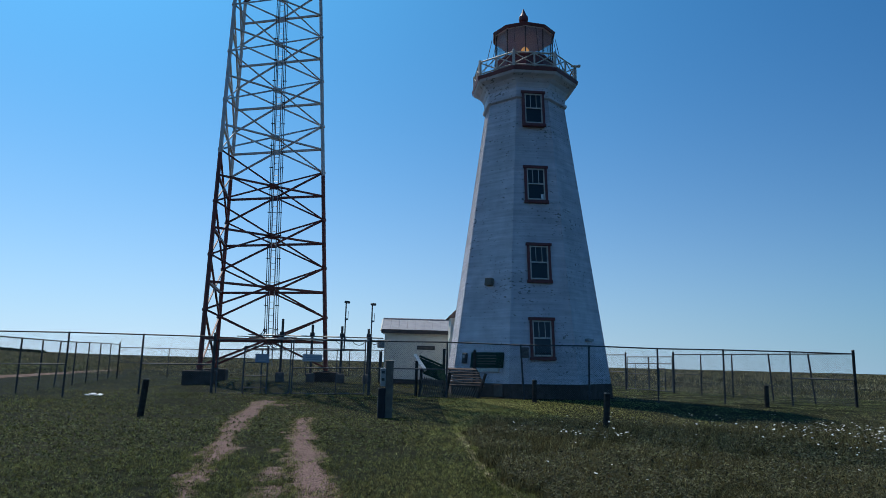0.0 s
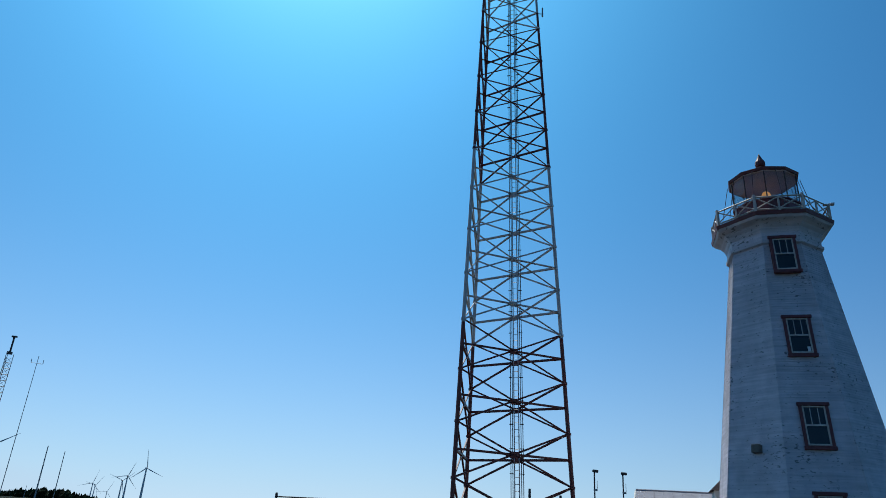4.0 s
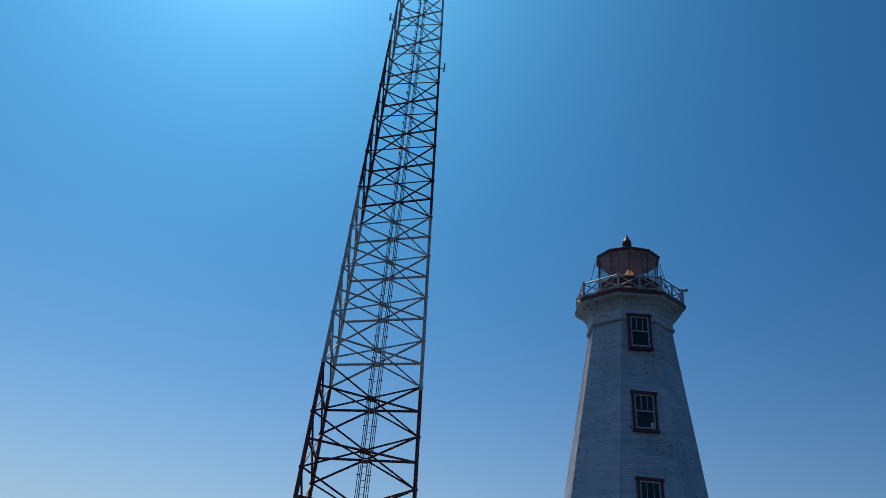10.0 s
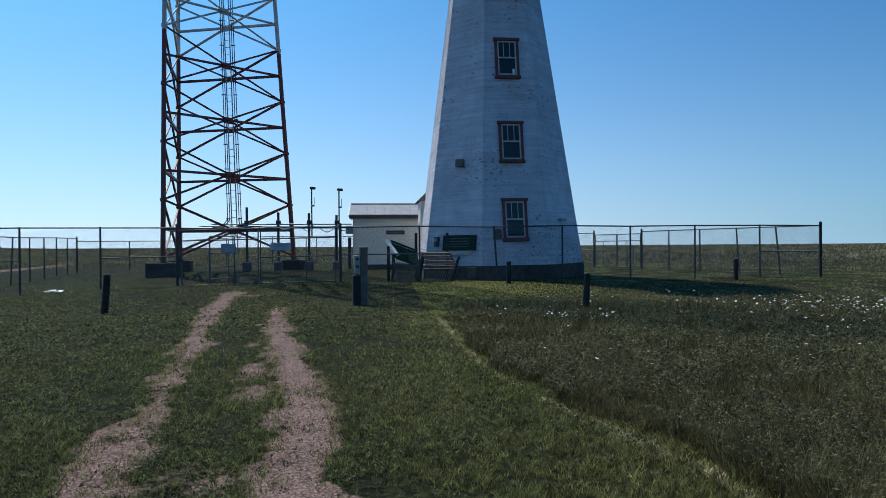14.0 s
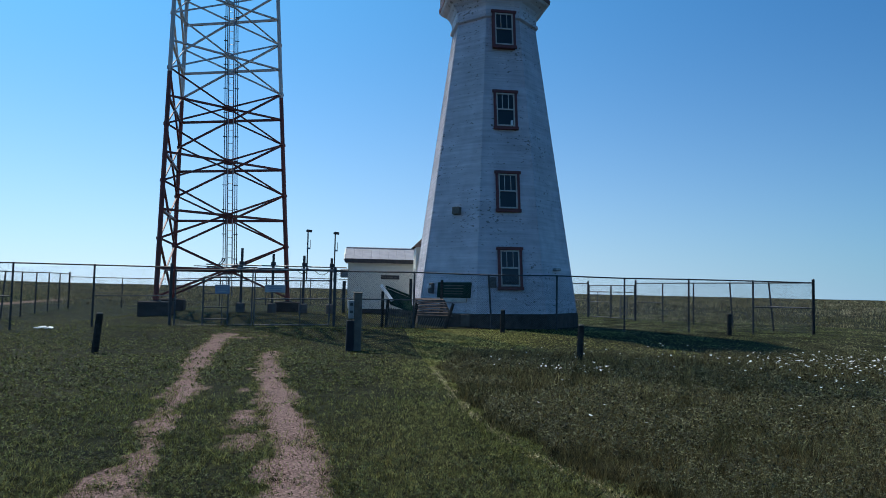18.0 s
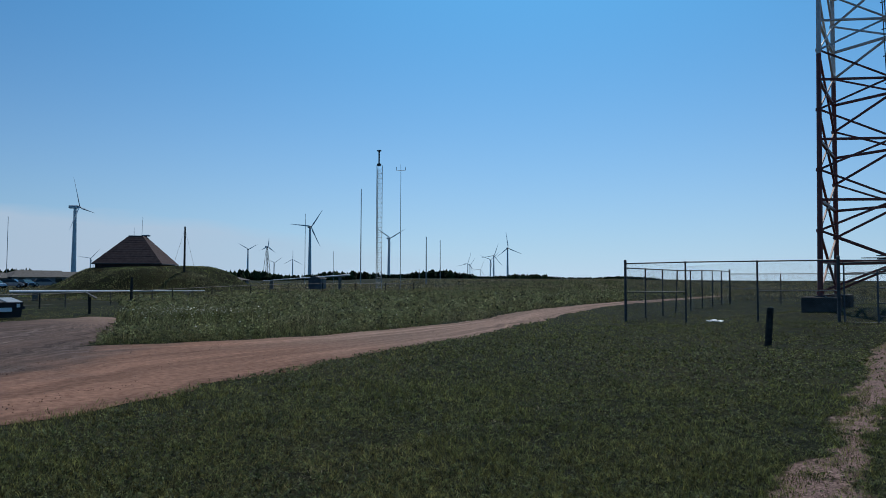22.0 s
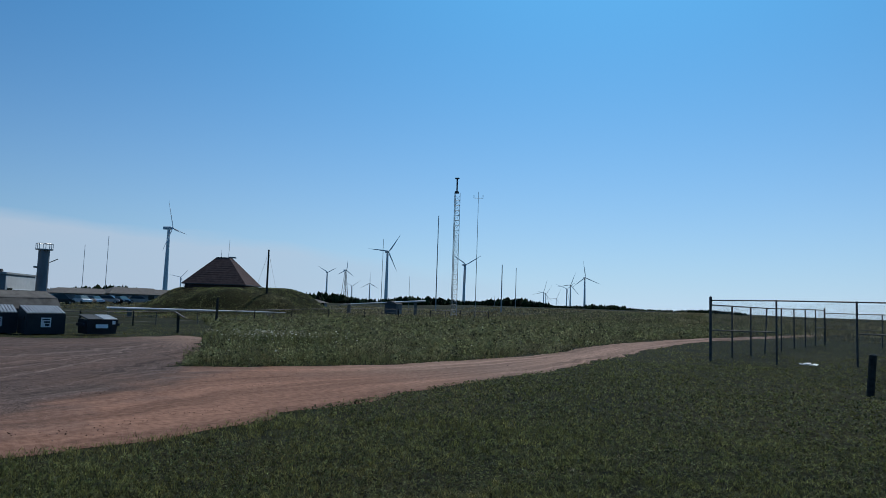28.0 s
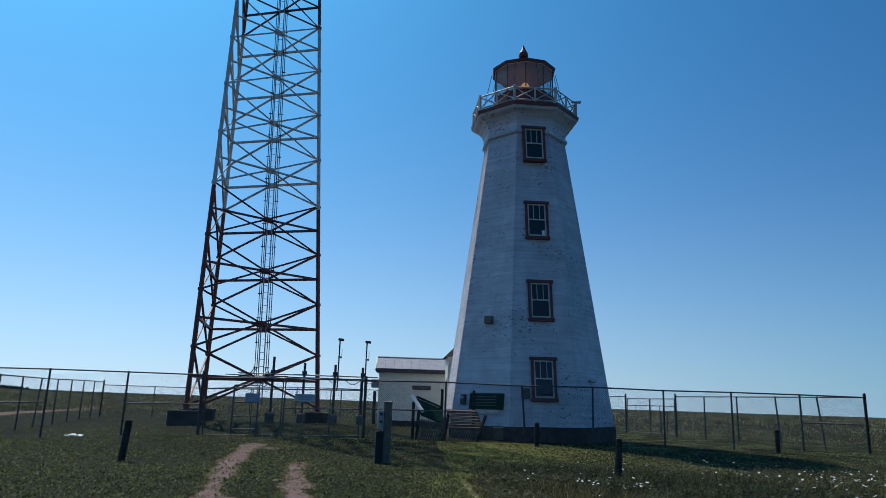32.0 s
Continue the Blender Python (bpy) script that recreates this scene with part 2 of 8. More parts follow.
M = {}
M["hut_siding"] = material("hut_siding", (0.78, 0.74, 0.64), (0.82, 0.79, 0.70), 4.0, 0.55, 0, 0.1, 40)
M["post_wood"] = material("post_wood", (0.15, 0.125, 0.105), (0.21, 0.18, 0.15), 8.0, 0.85, 0, 0.5, 50, (0.16, 0.15, 0.13), 1.3, 0.6)
M["bare_wood"] = material("bare_wood", (0.10, 0.09, 0.08), (0.20, 0.18, 0.16), 14.0, 0.85, 0, 0.4, 60)
M["red_trim"] = material("red_trim", (0.13, 0.025, 0.022), (0.18, 0.04, 0.035), 10.0, 0.55, 0, 0.2, 50, (0.09, 0.03, 0.03), 2.0, 0.5)
M["cream_paint"] = material("cream_paint", (0.50, 0.44, 0.39), (0.60, 0.54, 0.48), 8.0, 0.55, 0, 0.1, 60)
M["lantern_paint"] = material("lantern_paint", (0.62, 0.57, 0.57), (0.70, 0.65, 0.65), 3.0, 0.6, 0, 0.1, 40)
M["concrete"] = material("concrete", (0.13, 0.11, 0.095), (0.19, 0.165, 0.145), 5.0, 0.9, 0, 0.4, 40, (0.15, 0.14, 0.13), 1.0, 0.6)
M["dark_concrete"] = material("dark_concrete", (0.085, 0.068, 0.058), (0.125, 0.105, 0.09), 4.0, 0.9, 0, 0.4, 35, (0.055, 0.045, 0.04), 0.8, 0.6)
M["mast_red"] = material("mast_red", (0.140, 0.026, 0.020), (0.200, 0.038, 0.028), 5.0, 0.5, 0.0, 0.1, 60, (0.13, 0.03, 0.02), 0.7, 0.6)
M["mast_white"] = material("mast_white", (0.48, 0.46, 0.45), (0.57, 0.55, 0.53), 5.0, 0.5, 0.0, 0.1, 60, (0.45, 0.36, 0.30), 0.9, 0.4)
M["galvanised"] = material("galvanised", (0.26, 0.27, 0.28), (0.36, 0.37, 0.38), 8.0, 0.5, 0.7, 0.1, 60)
M["link_wire"] = material("link_wire", (0.10, 0.10, 0.105), (0.16, 0.16, 0.165), 8.0, 0.6, 0.4, 0.0, 60)
M["gate_steel"] = material("gate_steel", (0.085, 0.085, 0.088), (0.14, 0.14, 0.143), 8.0, 0.75, 0.2, 0.1, 60)
M["slate_wall"] = material("slate_wall", (0.070, 0.074, 0.082), (0.100, 0.104, 0.112), 1.0, 0.7, 0, 0.1, 10)
M["pale_gravel"] = material("pale_gravel", (0.22, 0.185, 0.155), (0.30, 0.255, 0.215), 1.0, 0.95, 0, 0.5, 20, (0.28, 0.22, 0.17), 0.2, 0.5)
M["dark_steel"] = material("dark_steel", (0.050, 0.050, 0.053), (0.085, 0.085, 0.087), 9.0, 0.65, 0.3, 0.1, 60)
M["weathered_wood"] = material("weathered_wood", (0.13, 0.12, 0.10), (0.22, 0.20, 0.17), 9.0, 0.85, 0, 0.5, 50, (0.09, 0.085, 0.075), 1.3, 0.6)
M["dark_wood"] = material("dark_wood", (0.030, 0.028, 0.025), (0.06, 0.055, 0.05), 10.0, 0.85, 0, 0.4, 50)
M["plank_wood"] = material("plank_wood", (0.13, 0.095, 0.08), (0.21, 0.16, 0.135), 7.0, 0.8, 0, 0.4, 50)
M["green_paint"] = material("green_paint", (0.008, 0.034, 0.024), (0.013, 0.050, 0.034), 6.0, 0.9, 0, 0.15, 60)
M["roof_metal"] = material("roof_metal", (0.24, 0.24, 0.27), (0.30, 0.30, 0.33), 3.0, 0.75, 0.0, 0.05, 30, (0.30, 0.31, 0.33), 0.8, 0.4)
M["dark_trim"] = material("dark_trim", (0.05, 0.045, 0.045), (0.08, 0.07, 0.07), 6.0, 0.6, 0, 0.1, 40)
# near black and darkly speckled: shade between blades put into the ground colour
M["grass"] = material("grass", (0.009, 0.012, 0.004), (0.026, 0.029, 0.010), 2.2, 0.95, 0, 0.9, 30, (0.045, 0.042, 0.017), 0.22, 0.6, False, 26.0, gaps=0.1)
M["lawn_blades"] = material("lawn_blades", (0.090, 0.102, 0.030), (0.158, 0.165, 0.056), 0.9, 0.65, 0, 0, 1, (0.170, 0.145, 0.060), 0.20, 0.7, True, thin_amount=0.5)
M["dry_blades"] = material("dry_blades", (0.068, 0.064, 0.026), (0.122, 0.102, 0.046), 0.7, 0.75, 0, 0, 1, (0.082, 0.082, 0.036), 0.25, 0.6, True, tufts=9.0)
M["stem"] = material("stem", (0.110, 0.106, 0.044), (0.185, 0.162, 0.078), 1.2, 0.7, 0, 0, 1, (0.14, 0.15, 0.06), 0.4, 0.6, True, tufts=3.0)
M["meadow_blades"] = material("meadow_blades", (0.085, 0.100, 0.036), (0.150, 0.150, 0.064), 0.8, 0.75, 0, 0, 1, (0.21, 0.175, 0.11), 0.30, 0.75, True, tufts=3.5)
M["straw"] = material("straw", (0.34, 0.285, 0.175), (0.46, 0.39, 0.25), 3.0, 0.9, 0, 0, 1, None, 1, 0, True)
M["petal"] = material("petal", (0.60, 0.60, 0.54), (0.68, 0.68, 0.62), 9, 0.7, 0, 0, 1)
M["yellow_petal"] = material("yellow_petal", (0.62, 0.50, 0.08), (0.70, 0.60, 0.16), 9, 0.7, 0, 0, 1)


def link_chain(nt):
    """Short makers for nodes of one material."""
    def node(kind, **values):
        n = nt.nodes.new("ShaderNode" + kind)
        for key, value in values.items():
            n.inputs[key].default_value = value
        return n

    def grain_of(vector, scale, detail=5.0):
        n = node("TexNoise", Scale=scale, Detail=detail)
        nt.links.new(vector, n.inputs["Vector"])
        return n.outputs["Fac"]

    def spread(value, lo, hi, to_lo=0.0, to_hi=1.0):
        n = node("MapRange")
        for key, v in (("From Min", lo), ("From Max", hi), ("To Min", to_lo), ("To Max", to_hi)):
            n.inputs[key].default_value = v
        nt.links.new(value, n.inputs["Value"])
        return n.outputs["Result"]

    def blend(factor, a, b):
        n = node("Mix")
        n.data_type = "RGBA"
        nt.links.new(factor, n.inputs["Factor"])
        for key, v in (("A", a), ("B", b)):
            if isinstance(v, tuple):
                n.inputs[key].default_value = (*v, 1)
            else:
                nt.links.new(v, n.inputs[key])
        return n.outputs["Result"]

    def value_of(colour, level):
        n = node("HueSaturation")
        nt.links.new(level, n.inputs["Value"])
        nt.links.new(colour, n.inputs["Color"])
        return n.outputs["Color"]

    def scaled(vector, by):
        n = node("VectorMath")
        n.operation = "MULTIPLY"
        n.inputs[1].default_value = by
        nt.links.new(vector, n.inputs[0])
        return n.outputs[0]

    def added(a, b, factor=1.0):
        n = node("Math")
        n.operation = "MULTIPLY_ADD"
        n.inputs[1].default_value = factor
        nt.links.new(b, n.inputs[0])
        nt.links.new(a, n.inputs[2])
        return n.outputs[0]
    return node, grain_of, spread, blend, value_of, scaled, added


def yard_ground(name):
    """Grey-brown gravel combed by tyres along the way they go, that turns into red dirt, and paler dust along the road."""
    m = material(name, (0.062, 0.043, 0.037), (0.108, 0.078, 0.068), 5.5, 0.95, 0, 0.9, 30, (0.126, 0.080, 0.062), 0.22, 0.75, False, 34.0, gaps=0.55)
    nt = m.node_tree
    node, grain_of, spread, blend, value_of, scaled, added = link_chain(nt)
    bsdf = nt.nodes["Principled BSDF"]
    was = bsdf.inputs["Base Color"].links[0].from_socket
    place = node("TexCoord").outputs["Object"]
    flow = node("Attribute")
    flow.attribute_name = "flow"
    flow = flow.outputs["Vector"]
    broad, fine = grain_of(place, 0.55, 8.0), grain_of(place, 9.0, 7.0)
    # worn pale lines and dark loose bands in the gravel
    lanes = grain_of(scaled(flow, (0.022, 0.62, 1.0)), 1.0, 6.0)
    was = blend(spread(lanes, 0.54, 0.72, 0.0, 0.55), was, (0.205, 0.155, 0.133))
    was = blend(spread(lanes, 0.47, 0.34, 0.0, 0.55), was, (0.052, 0.038, 0.035))
    for way, start, end, amp, dark, pale in (((0.603, 0.798, 0), -5.9, -4.5, 4.6, (0.130, 0.066, 0.044), (0.285, 0.158, 0.112)),
                                             ((0, 1, 0), 8.0, 13.0, 5.0, (0.165, 0.102, 0.078), (0.285, 0.190, 0.148))):
        along = node("VectorMath")
        along.operation = "DOT_PRODUCT"
        along.inputs[1].default_value = way
        nt.links.new(place, along.inputs[0])
        reach = added(along.outputs["Value"], broad, amp)
        band = spread(reach, start + amp / 2, end + amp / 2)
        was = blend(band, was, blend(spread(fine, 0.22, 0.74), dark, pale))
    comb = grain_of(scaled(flow, (0.05, 2.1, 1.0)), 1.0, 8.0)
    was = value_of(was, spread(comb, 0.30, 0.70, 0.55, 1.45))
    comb = grain_of(scaled(flow, (0.30, 7.0, 1.0)), 1.0, 5.0)
    was = value_of(was, spread(comb, 0.30, 0.70, 0.78, 1.22))
    nt.links.new(was, bsdf.inputs["Base Color"])
    return m


M["yard_ground"] = yard_ground("yard_ground")


def track_bed(name):
    """Lawn floor, near black for the shade between blades, worn to pink-brown grit where wheels go."""
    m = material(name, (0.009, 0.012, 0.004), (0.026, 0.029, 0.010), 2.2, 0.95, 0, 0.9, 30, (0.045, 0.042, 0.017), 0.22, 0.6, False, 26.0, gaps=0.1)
    nt = m.node_tree
    node, grain_of, spread, blend, value_of, scaled, added = link_chain(nt)
    bsdf = nt.nodes["Principled BSDF"]
    was = bsdf.inputs["Base Color"].links[0].from_socket
    place = node("TexCoord").outputs["Object"]
    bare = node("Attribute")
    bare.attribute_name = "bare"
    edge = added(bare.outputs["Fac"], grain_of(place, 16.0, 6.0), 0.9)
    grit = blend(spread(grain_of(place, 42.0, 4.0), 0.36, 0.64), (0.125, 0.079, 0.067), (0.250, 0.168, 0.146))
    grit = blend(spread(grain_of(place, 1.7, 4.0), 0.50, 0.72, 0.0, 0.6), grit, (0.100, 0.070, 0.056))
    stones = node("TexVoronoi", Scale=70.0)
    nt.links.new(place, stones.inputs["Vector"])
    tone = node("SeparateColor")
    nt.links.new(stones.outputs["Color"], tone.inputs["Color"])
    grit = value_of(grit, spread(tone.outputs["Red"], 0.0, 1.0, 0.50, 1.5))
    nt.links.new(blend(spread(edge, 0.66, 0.98), was, grit), bsdf.inputs["Base Color"])
    return m


M["track_bed"] = track_bed("track_bed")
M["tyre_dust"] = material("tyre_dust", (0.120, 0.086, 0.074), (0.185, 0.138, 0.120), 2.0, 0.95, 0, 0.8, 30, (0.110, 0.079, 0.068), 0.5, 0.9, False, 30.0)
M["grit"] = material("grit", (0.070, 0.047, 0.039), (0.170, 0.114, 0.097), 3.0, 0.95, 0, 0, 1, None, 1, 0, True)
M["yard_stone"] = material("yard_stone", (0.095, 0.068, 0.058), (0.165, 0.122, 0.105), 3.0, 0.95, 0, 0.3, 20)
M["clod"] = material("clod", (0.060, 0.034, 0.025), (0.120, 0.070, 0.052), 3.0, 0.95, 0, 0.5, 30)
M["brown_shingle"] = material("brown_shingle", (0.062, 0.042, 0.040), (0.088, 0.060, 0.056), 2.5, 0.85, 0, 0.3, 20)
M["grey_shingle"] = material("grey_shingle", (0.10, 0.092, 0.085), (0.15, 0.14, 0.13), 2.5, 0.85, 0, 0.3, 20)
M["grey_wall"] = material("grey_wall", (0.165, 0.175, 0.190), (0.205, 0.215, 0.230), 1.0, 0.7, 0, 0.1, 10)
M["light_wall"] = material("light_wall", (0.55, 0.55, 0.54), (0.62, 0.62, 0.60), 1.0, 0.7, 0, 0.1, 10)
M["turbine_white"] = material("turbine_white", (0.60, 0.62, 0.64), (0.68, 0.69, 0.70), 0.3, 0.45, 0, 0, 1)
M["bin_navy"] = material("bin_navy", (0.007, 0.010, 0.015), (0.012, 0.017, 0.023), 4.0, 0.7, 0, 0.1, 30)
M["bin_lid"] = material("bin_lid", (0.24, 0.25, 0.26), (0.33, 0.34, 0.35), 4.0, 0.45, 0.4, 0.1, 30)
M["sign_white"] = material("sign_white", (0.70, 0.72, 0.72), (0.77, 0.78, 0.78), 5.0, 0.5, 0, 0, 1)
M["sign_blue"] = material("sign_blue", (0.22, 0.28, 0.37), (0.27, 0.33, 0.42), 5.0, 0.5, 0, 0, 1)
M["conifer"] = material("conifer", (0.012, 0.024, 0.010), (0.024, 0.040, 0.015), 0.4, 0.9, 0, 0, 1, None, 1, 0, True)
M["rock"] = material("rock", (0.045, 0.036, 0.032), (0.11, 0.09, 0.08), 2.0, 0.9, 0, 0.6, 14)
M["amber_lens"] = material("amber_lens", (0.85, 0.42, 0.10), (0.92, 0.60, 0.22), 4.0, 0.12, 0, 0, 1)
# emission added to the lens in place of sunlight refracted through it
lens_glow = M["amber_lens"].node_tree.nodes["Principled BSDF"]
lens_glow.inputs["Emission Color"].default_value, lens_glow.inputs["Emission Strength"].default_value = (1.0, 0.45, 0.10, 1), 0.5
M["car_paint_dark"] = material("car_paint_dark", (0.02, 0.02, 0.025), (0.03, 0.03, 0.035), 2.0, 0.2, 0.3, 0, 1)
M["car_paint_silver"] = material("car_paint_silver", (0.35, 0.36, 0.38), (0.40, 0.41, 0.43), 2.0, 0.25, 0.6, 0, 1)
M["car_paint_white"] = material("car_paint_white", (0.70, 0.70, 0.70), (0.75, 0.75, 0.75), 2.0, 0.25, 0, 0, 1)
M["rubber"] = material("rubber", (0.015, 0.015, 0.015), (0.025, 0.025, 0.025), 8, 0.8, 0, 0.1, 30)


def thin_pane(name):
    """Old flat glass: mostly see-through, with a dim shine."""
    m = bpy.data.materials.new(name)
    m.use_nodes = True
    nt = m.node_tree
    shine = nt.nodes.new("ShaderNodeBsdfGlossy")
    shine.inputs["Roughness"].default_value = 0.04
    clear_part = nt.nodes.new("ShaderNodeBsdfTransparent")
    clear_part.inputs["Color"].default_value = (0.86, 0.88, 0.88, 1)
    mix = nt.nodes.new("ShaderNodeMixShader")
    mix.inputs[0].default_value = 0.07
    nt.links.new(clear_part.outputs[0], mix.inputs[1])
    nt.links.new(shine.outputs[0], mix.inputs[2])
    nt.links.new(mix.outputs[0], nt.nodes["Material Output"].inputs["Surface"])
    return m


M["thin_glass"] = thin_pane("thin_glass")
M["window_glass"] = material("window_glass", (0.012, 0.018, 0.018), (0.02, 0.028, 0.027), 1.0, 0.06, 0, 0, 1)


# ---- ground shape ----
def ease(v):
    v = np.clip(v, 0.0, 1.0)
    return v * v * (3 - 2 * v)


def height(x, y):
    """Height of the ground in metres."""
    x, y = np.asarray(x, float), np.asarray(y, float)
    r = np.hypot(x, y)
    h = 0.25 * ease((y - 19) / 7) * ease((x + 14) / 9)
    h = h - 0.10 * ease((-x - 9) / 5) * ease((y - 18) / 6) * (1 - ease((y - 34) / 12))
    h = h - 0.75 * np.clip((-x - 12) / 50, 0, 1) * (1 - ease((y - 10) / 32))
    h = h + 1.55 * ease((r - 60) / 70) * ease((y + 0.75 * np.minimum(x, 0) - 10) / 30) * ease((-x / np.maximum(y, 1.0) - 0.40) / 0.18)
    h = h + 0.40 * ease((y - 55) / 60) * ease((x + 22) / 30)
    h = h + 1.5 * ease((r - 260) / 500) * ease((-x - 160) / 200)
    h = h + 0.22 * ease((y - 27) / 5) * ease((x + 13) / 4) * (1 - ease((x - 1.0) / 3)) * (1 - ease((y - 45) / 10))
    m = np.hypot((x + 90.6) / 15.2, (y - 37.4) / 14.4)
    return h + 3.25 * ease((1.0 - m + 0.05 * np.sin(x * 0.7) * np.cos(y * 0.5)) / 0.55)


def ground_z(x, y):
    return float(height(x, y))


# ---- mesh helpers ----
def obj(name, bm, mat=None, smooth=False):
    me = bpy.data.meshes.new(name)
    bm.normal_update()
    bm.to_mesh(me)
    bm.free()
    if mat:
        for one in mat if isinstance(mat, (list, tuple)) else (mat,):
            me.materials.append(M[one])
    if smooth:
        for p in me.polygons:
            p.use_smooth = True
    return new(name, me)


def part(name, bm, mat, parent, label="", smooth=False):
    ob = obj(name, bm, mat, smooth)
    ob.parent = parent
    return tagged(ob, label=label)


def thing(name, label, category, at=(0, 0, 0), turn=0.0, group="", kind=""):
    ob = new(name)
    ob.empty_display_size = 0.3
    ob.matrix_basis = pose(*at, 0, 0, turn)
    return tagged(ob, label, category, group, kind)


def shared(name, me, parent, m):
    """Another object on the same mesh."""
    ob = new(name, me)
    ob.parent = parent
    ob.matrix_basis = m
    return ob


def box(bm, size, at=(0, 0, 0), turn=(0, 0, 0), bevel=0.0):
    m = pose(*at, *turn)
    tmp = bmesh.new() if bevel else bm
    made = bmesh.ops.create_cube(tmp, size=1.0)
    bmesh.ops.scale(tmp, vec=size, verts=made["verts"])
    if not bevel:
        bmesh.ops.transform(bm, matrix=m, verts=made["verts"])
        return
    bmesh.ops.bevel(tmp, geom=tmp.edges[:], offset=bevel, segments=1, affect="EDGES", profile=0.5)
    copy = {v: bm.verts.new(m @ v.co) for v in tmp.verts}
    for f in tmp.faces:
        bm.faces.new([copy[v] for v in f.verts])
    tmp.free()


def boxed(size, at=(0, 0, 0), turn=(0, 0, 0), bevel=0.0):
    bm = bmesh.new()
    box(bm, size, at, turn, bevel)
    return bm


def rod(bm, a, b, r1, r2=None, n=8):
    """A round bar from a to b."""
    a, b = Vector(a), Vector(b)
    r2 = r1 if r2 is None else r2
    way = b - a
    q = way.to_track_quat("Z", "Y").to_matrix().to_4x4()
    made = bmesh.ops.create_cone(bm, cap_ends=True, segments=n, radius1=r1, radius2=r2, depth=way.length)
    bmesh.ops.transform(bm, matrix=Matrix.Translation((a + b) / 2) @ q, verts=made["verts"])


def rodded(a, b, r1, r2=None, n=8):
    bm = bmesh.new()
    rod(bm, a, b, r1, r2, n)
    return bm


def angle_bar(bm, a, b, w, t=0.012):
    """An L-shaped steel bar from a to b."""
    a, b = Vector(a), Vector(b)
    way = b - a
    q = Matrix.Translation(a) @ way.to_track_quat("Z", "Y").to_matrix().to_4x4()
    prof = [(0, 0), (w, 0), (w, t), (t, t), (t, w), (0, w)]
    ends = [[bm.verts.new(q @ Vector((x - w / 3, y - w / 3, z))) for x, y in prof] for z in (0, way.length)]
    for i in range(6):
        j = (i + 1) % 6
        bm.faces.new((ends[0][i], ends[0][j], ends[1][j], ends[1][i]))
    bm.faces.new(ends[1])
    bm.faces.new(ends[0][::-1])


def prism(bm, outline, z0, z1, top=None):
    """A straight or tapering block over an outline; top: the outline at z1."""
    top = top or outline
    low = [bm.verts.new((x, y, z0)) for x, y in outline]
    high = [bm.verts.new((x, y, z1)) for x, y in top]
    n = len(outline)
    for i in range(n):
        j = (i + 1) % n
        bm.faces.new((low[i], low[j], high[j], high[i]))
    bm.faces.new(high)
    bm.faces.new(low[::-1])


def ring(r, n=8, phase=0.0):
    return [(r * math.cos(phase + i * 2 * math.pi / n), r * math.sin(phase + i * 2 * math.pi / n)) for i in range(n)]


def mesh_from(name, verts, faces, mat, smooth=False):
    """verts, faces: numpy arrays; every face with the same number of corners."""
    me = bpy.data.meshes.new(name)
    faces = np.asarray(faces, np.int32)
    me.vertices.add(len(verts))
    me.vertices.foreach_set("co", np.asarray(verts, np.float32).ravel())
    me.loops.add(faces.size)
    me.loops.foreach_set("vertex_index", faces.ravel())
    me.polygons.add(len(faces))
    k = faces.shape[1]
    me.polygons.foreach_set("loop_start", np.arange(0, faces.size, k, dtype=np.int32))
    me.polygons.foreach_set("use_smooth", np.full(len(faces), smooth))
    me.update(calc_edges=True)
    me.materials.append(M[mat])
    return new(name, me)


# ---- ground and road ----
def graded(lo, hi, fine_lo, fine_hi, step, grow):
    """Coordinates with an even fine stretch that widen outwards."""
    mid = list(np.arange(fine_lo, fine_hi + step / 2, step))
    s, v = step, fine_hi
    while v < hi:
        s *= grow
        v += s
        mid.append(v)
    s, v = step, fine_lo
    while v > lo:
        s *= grow
        v -= s
        mid.insert(0, v)
    return np.array(mid)


def build_ground():
    xs = graded(-3600, 3600, -106, 40, 0.6, 1.13)
    ys = graded(-3600, 3600, -18, 84, 0.6, 1.13)
    gx, gy = np.meshgrid(xs, ys)
    v = np.stack([gx, gy, height(gx, gy)], -1).reshape(-1, 3)
    nx, ny = len(xs), len(ys)
    i = (np.arange(ny - 1)[:, None] * nx + np.arange(nx - 1)[None]).ravel()
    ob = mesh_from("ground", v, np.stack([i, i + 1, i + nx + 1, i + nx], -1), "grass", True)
    tagged(ob, "mown and wild grass over gently rolling ground", "ground", kind="structure")


build_ground()


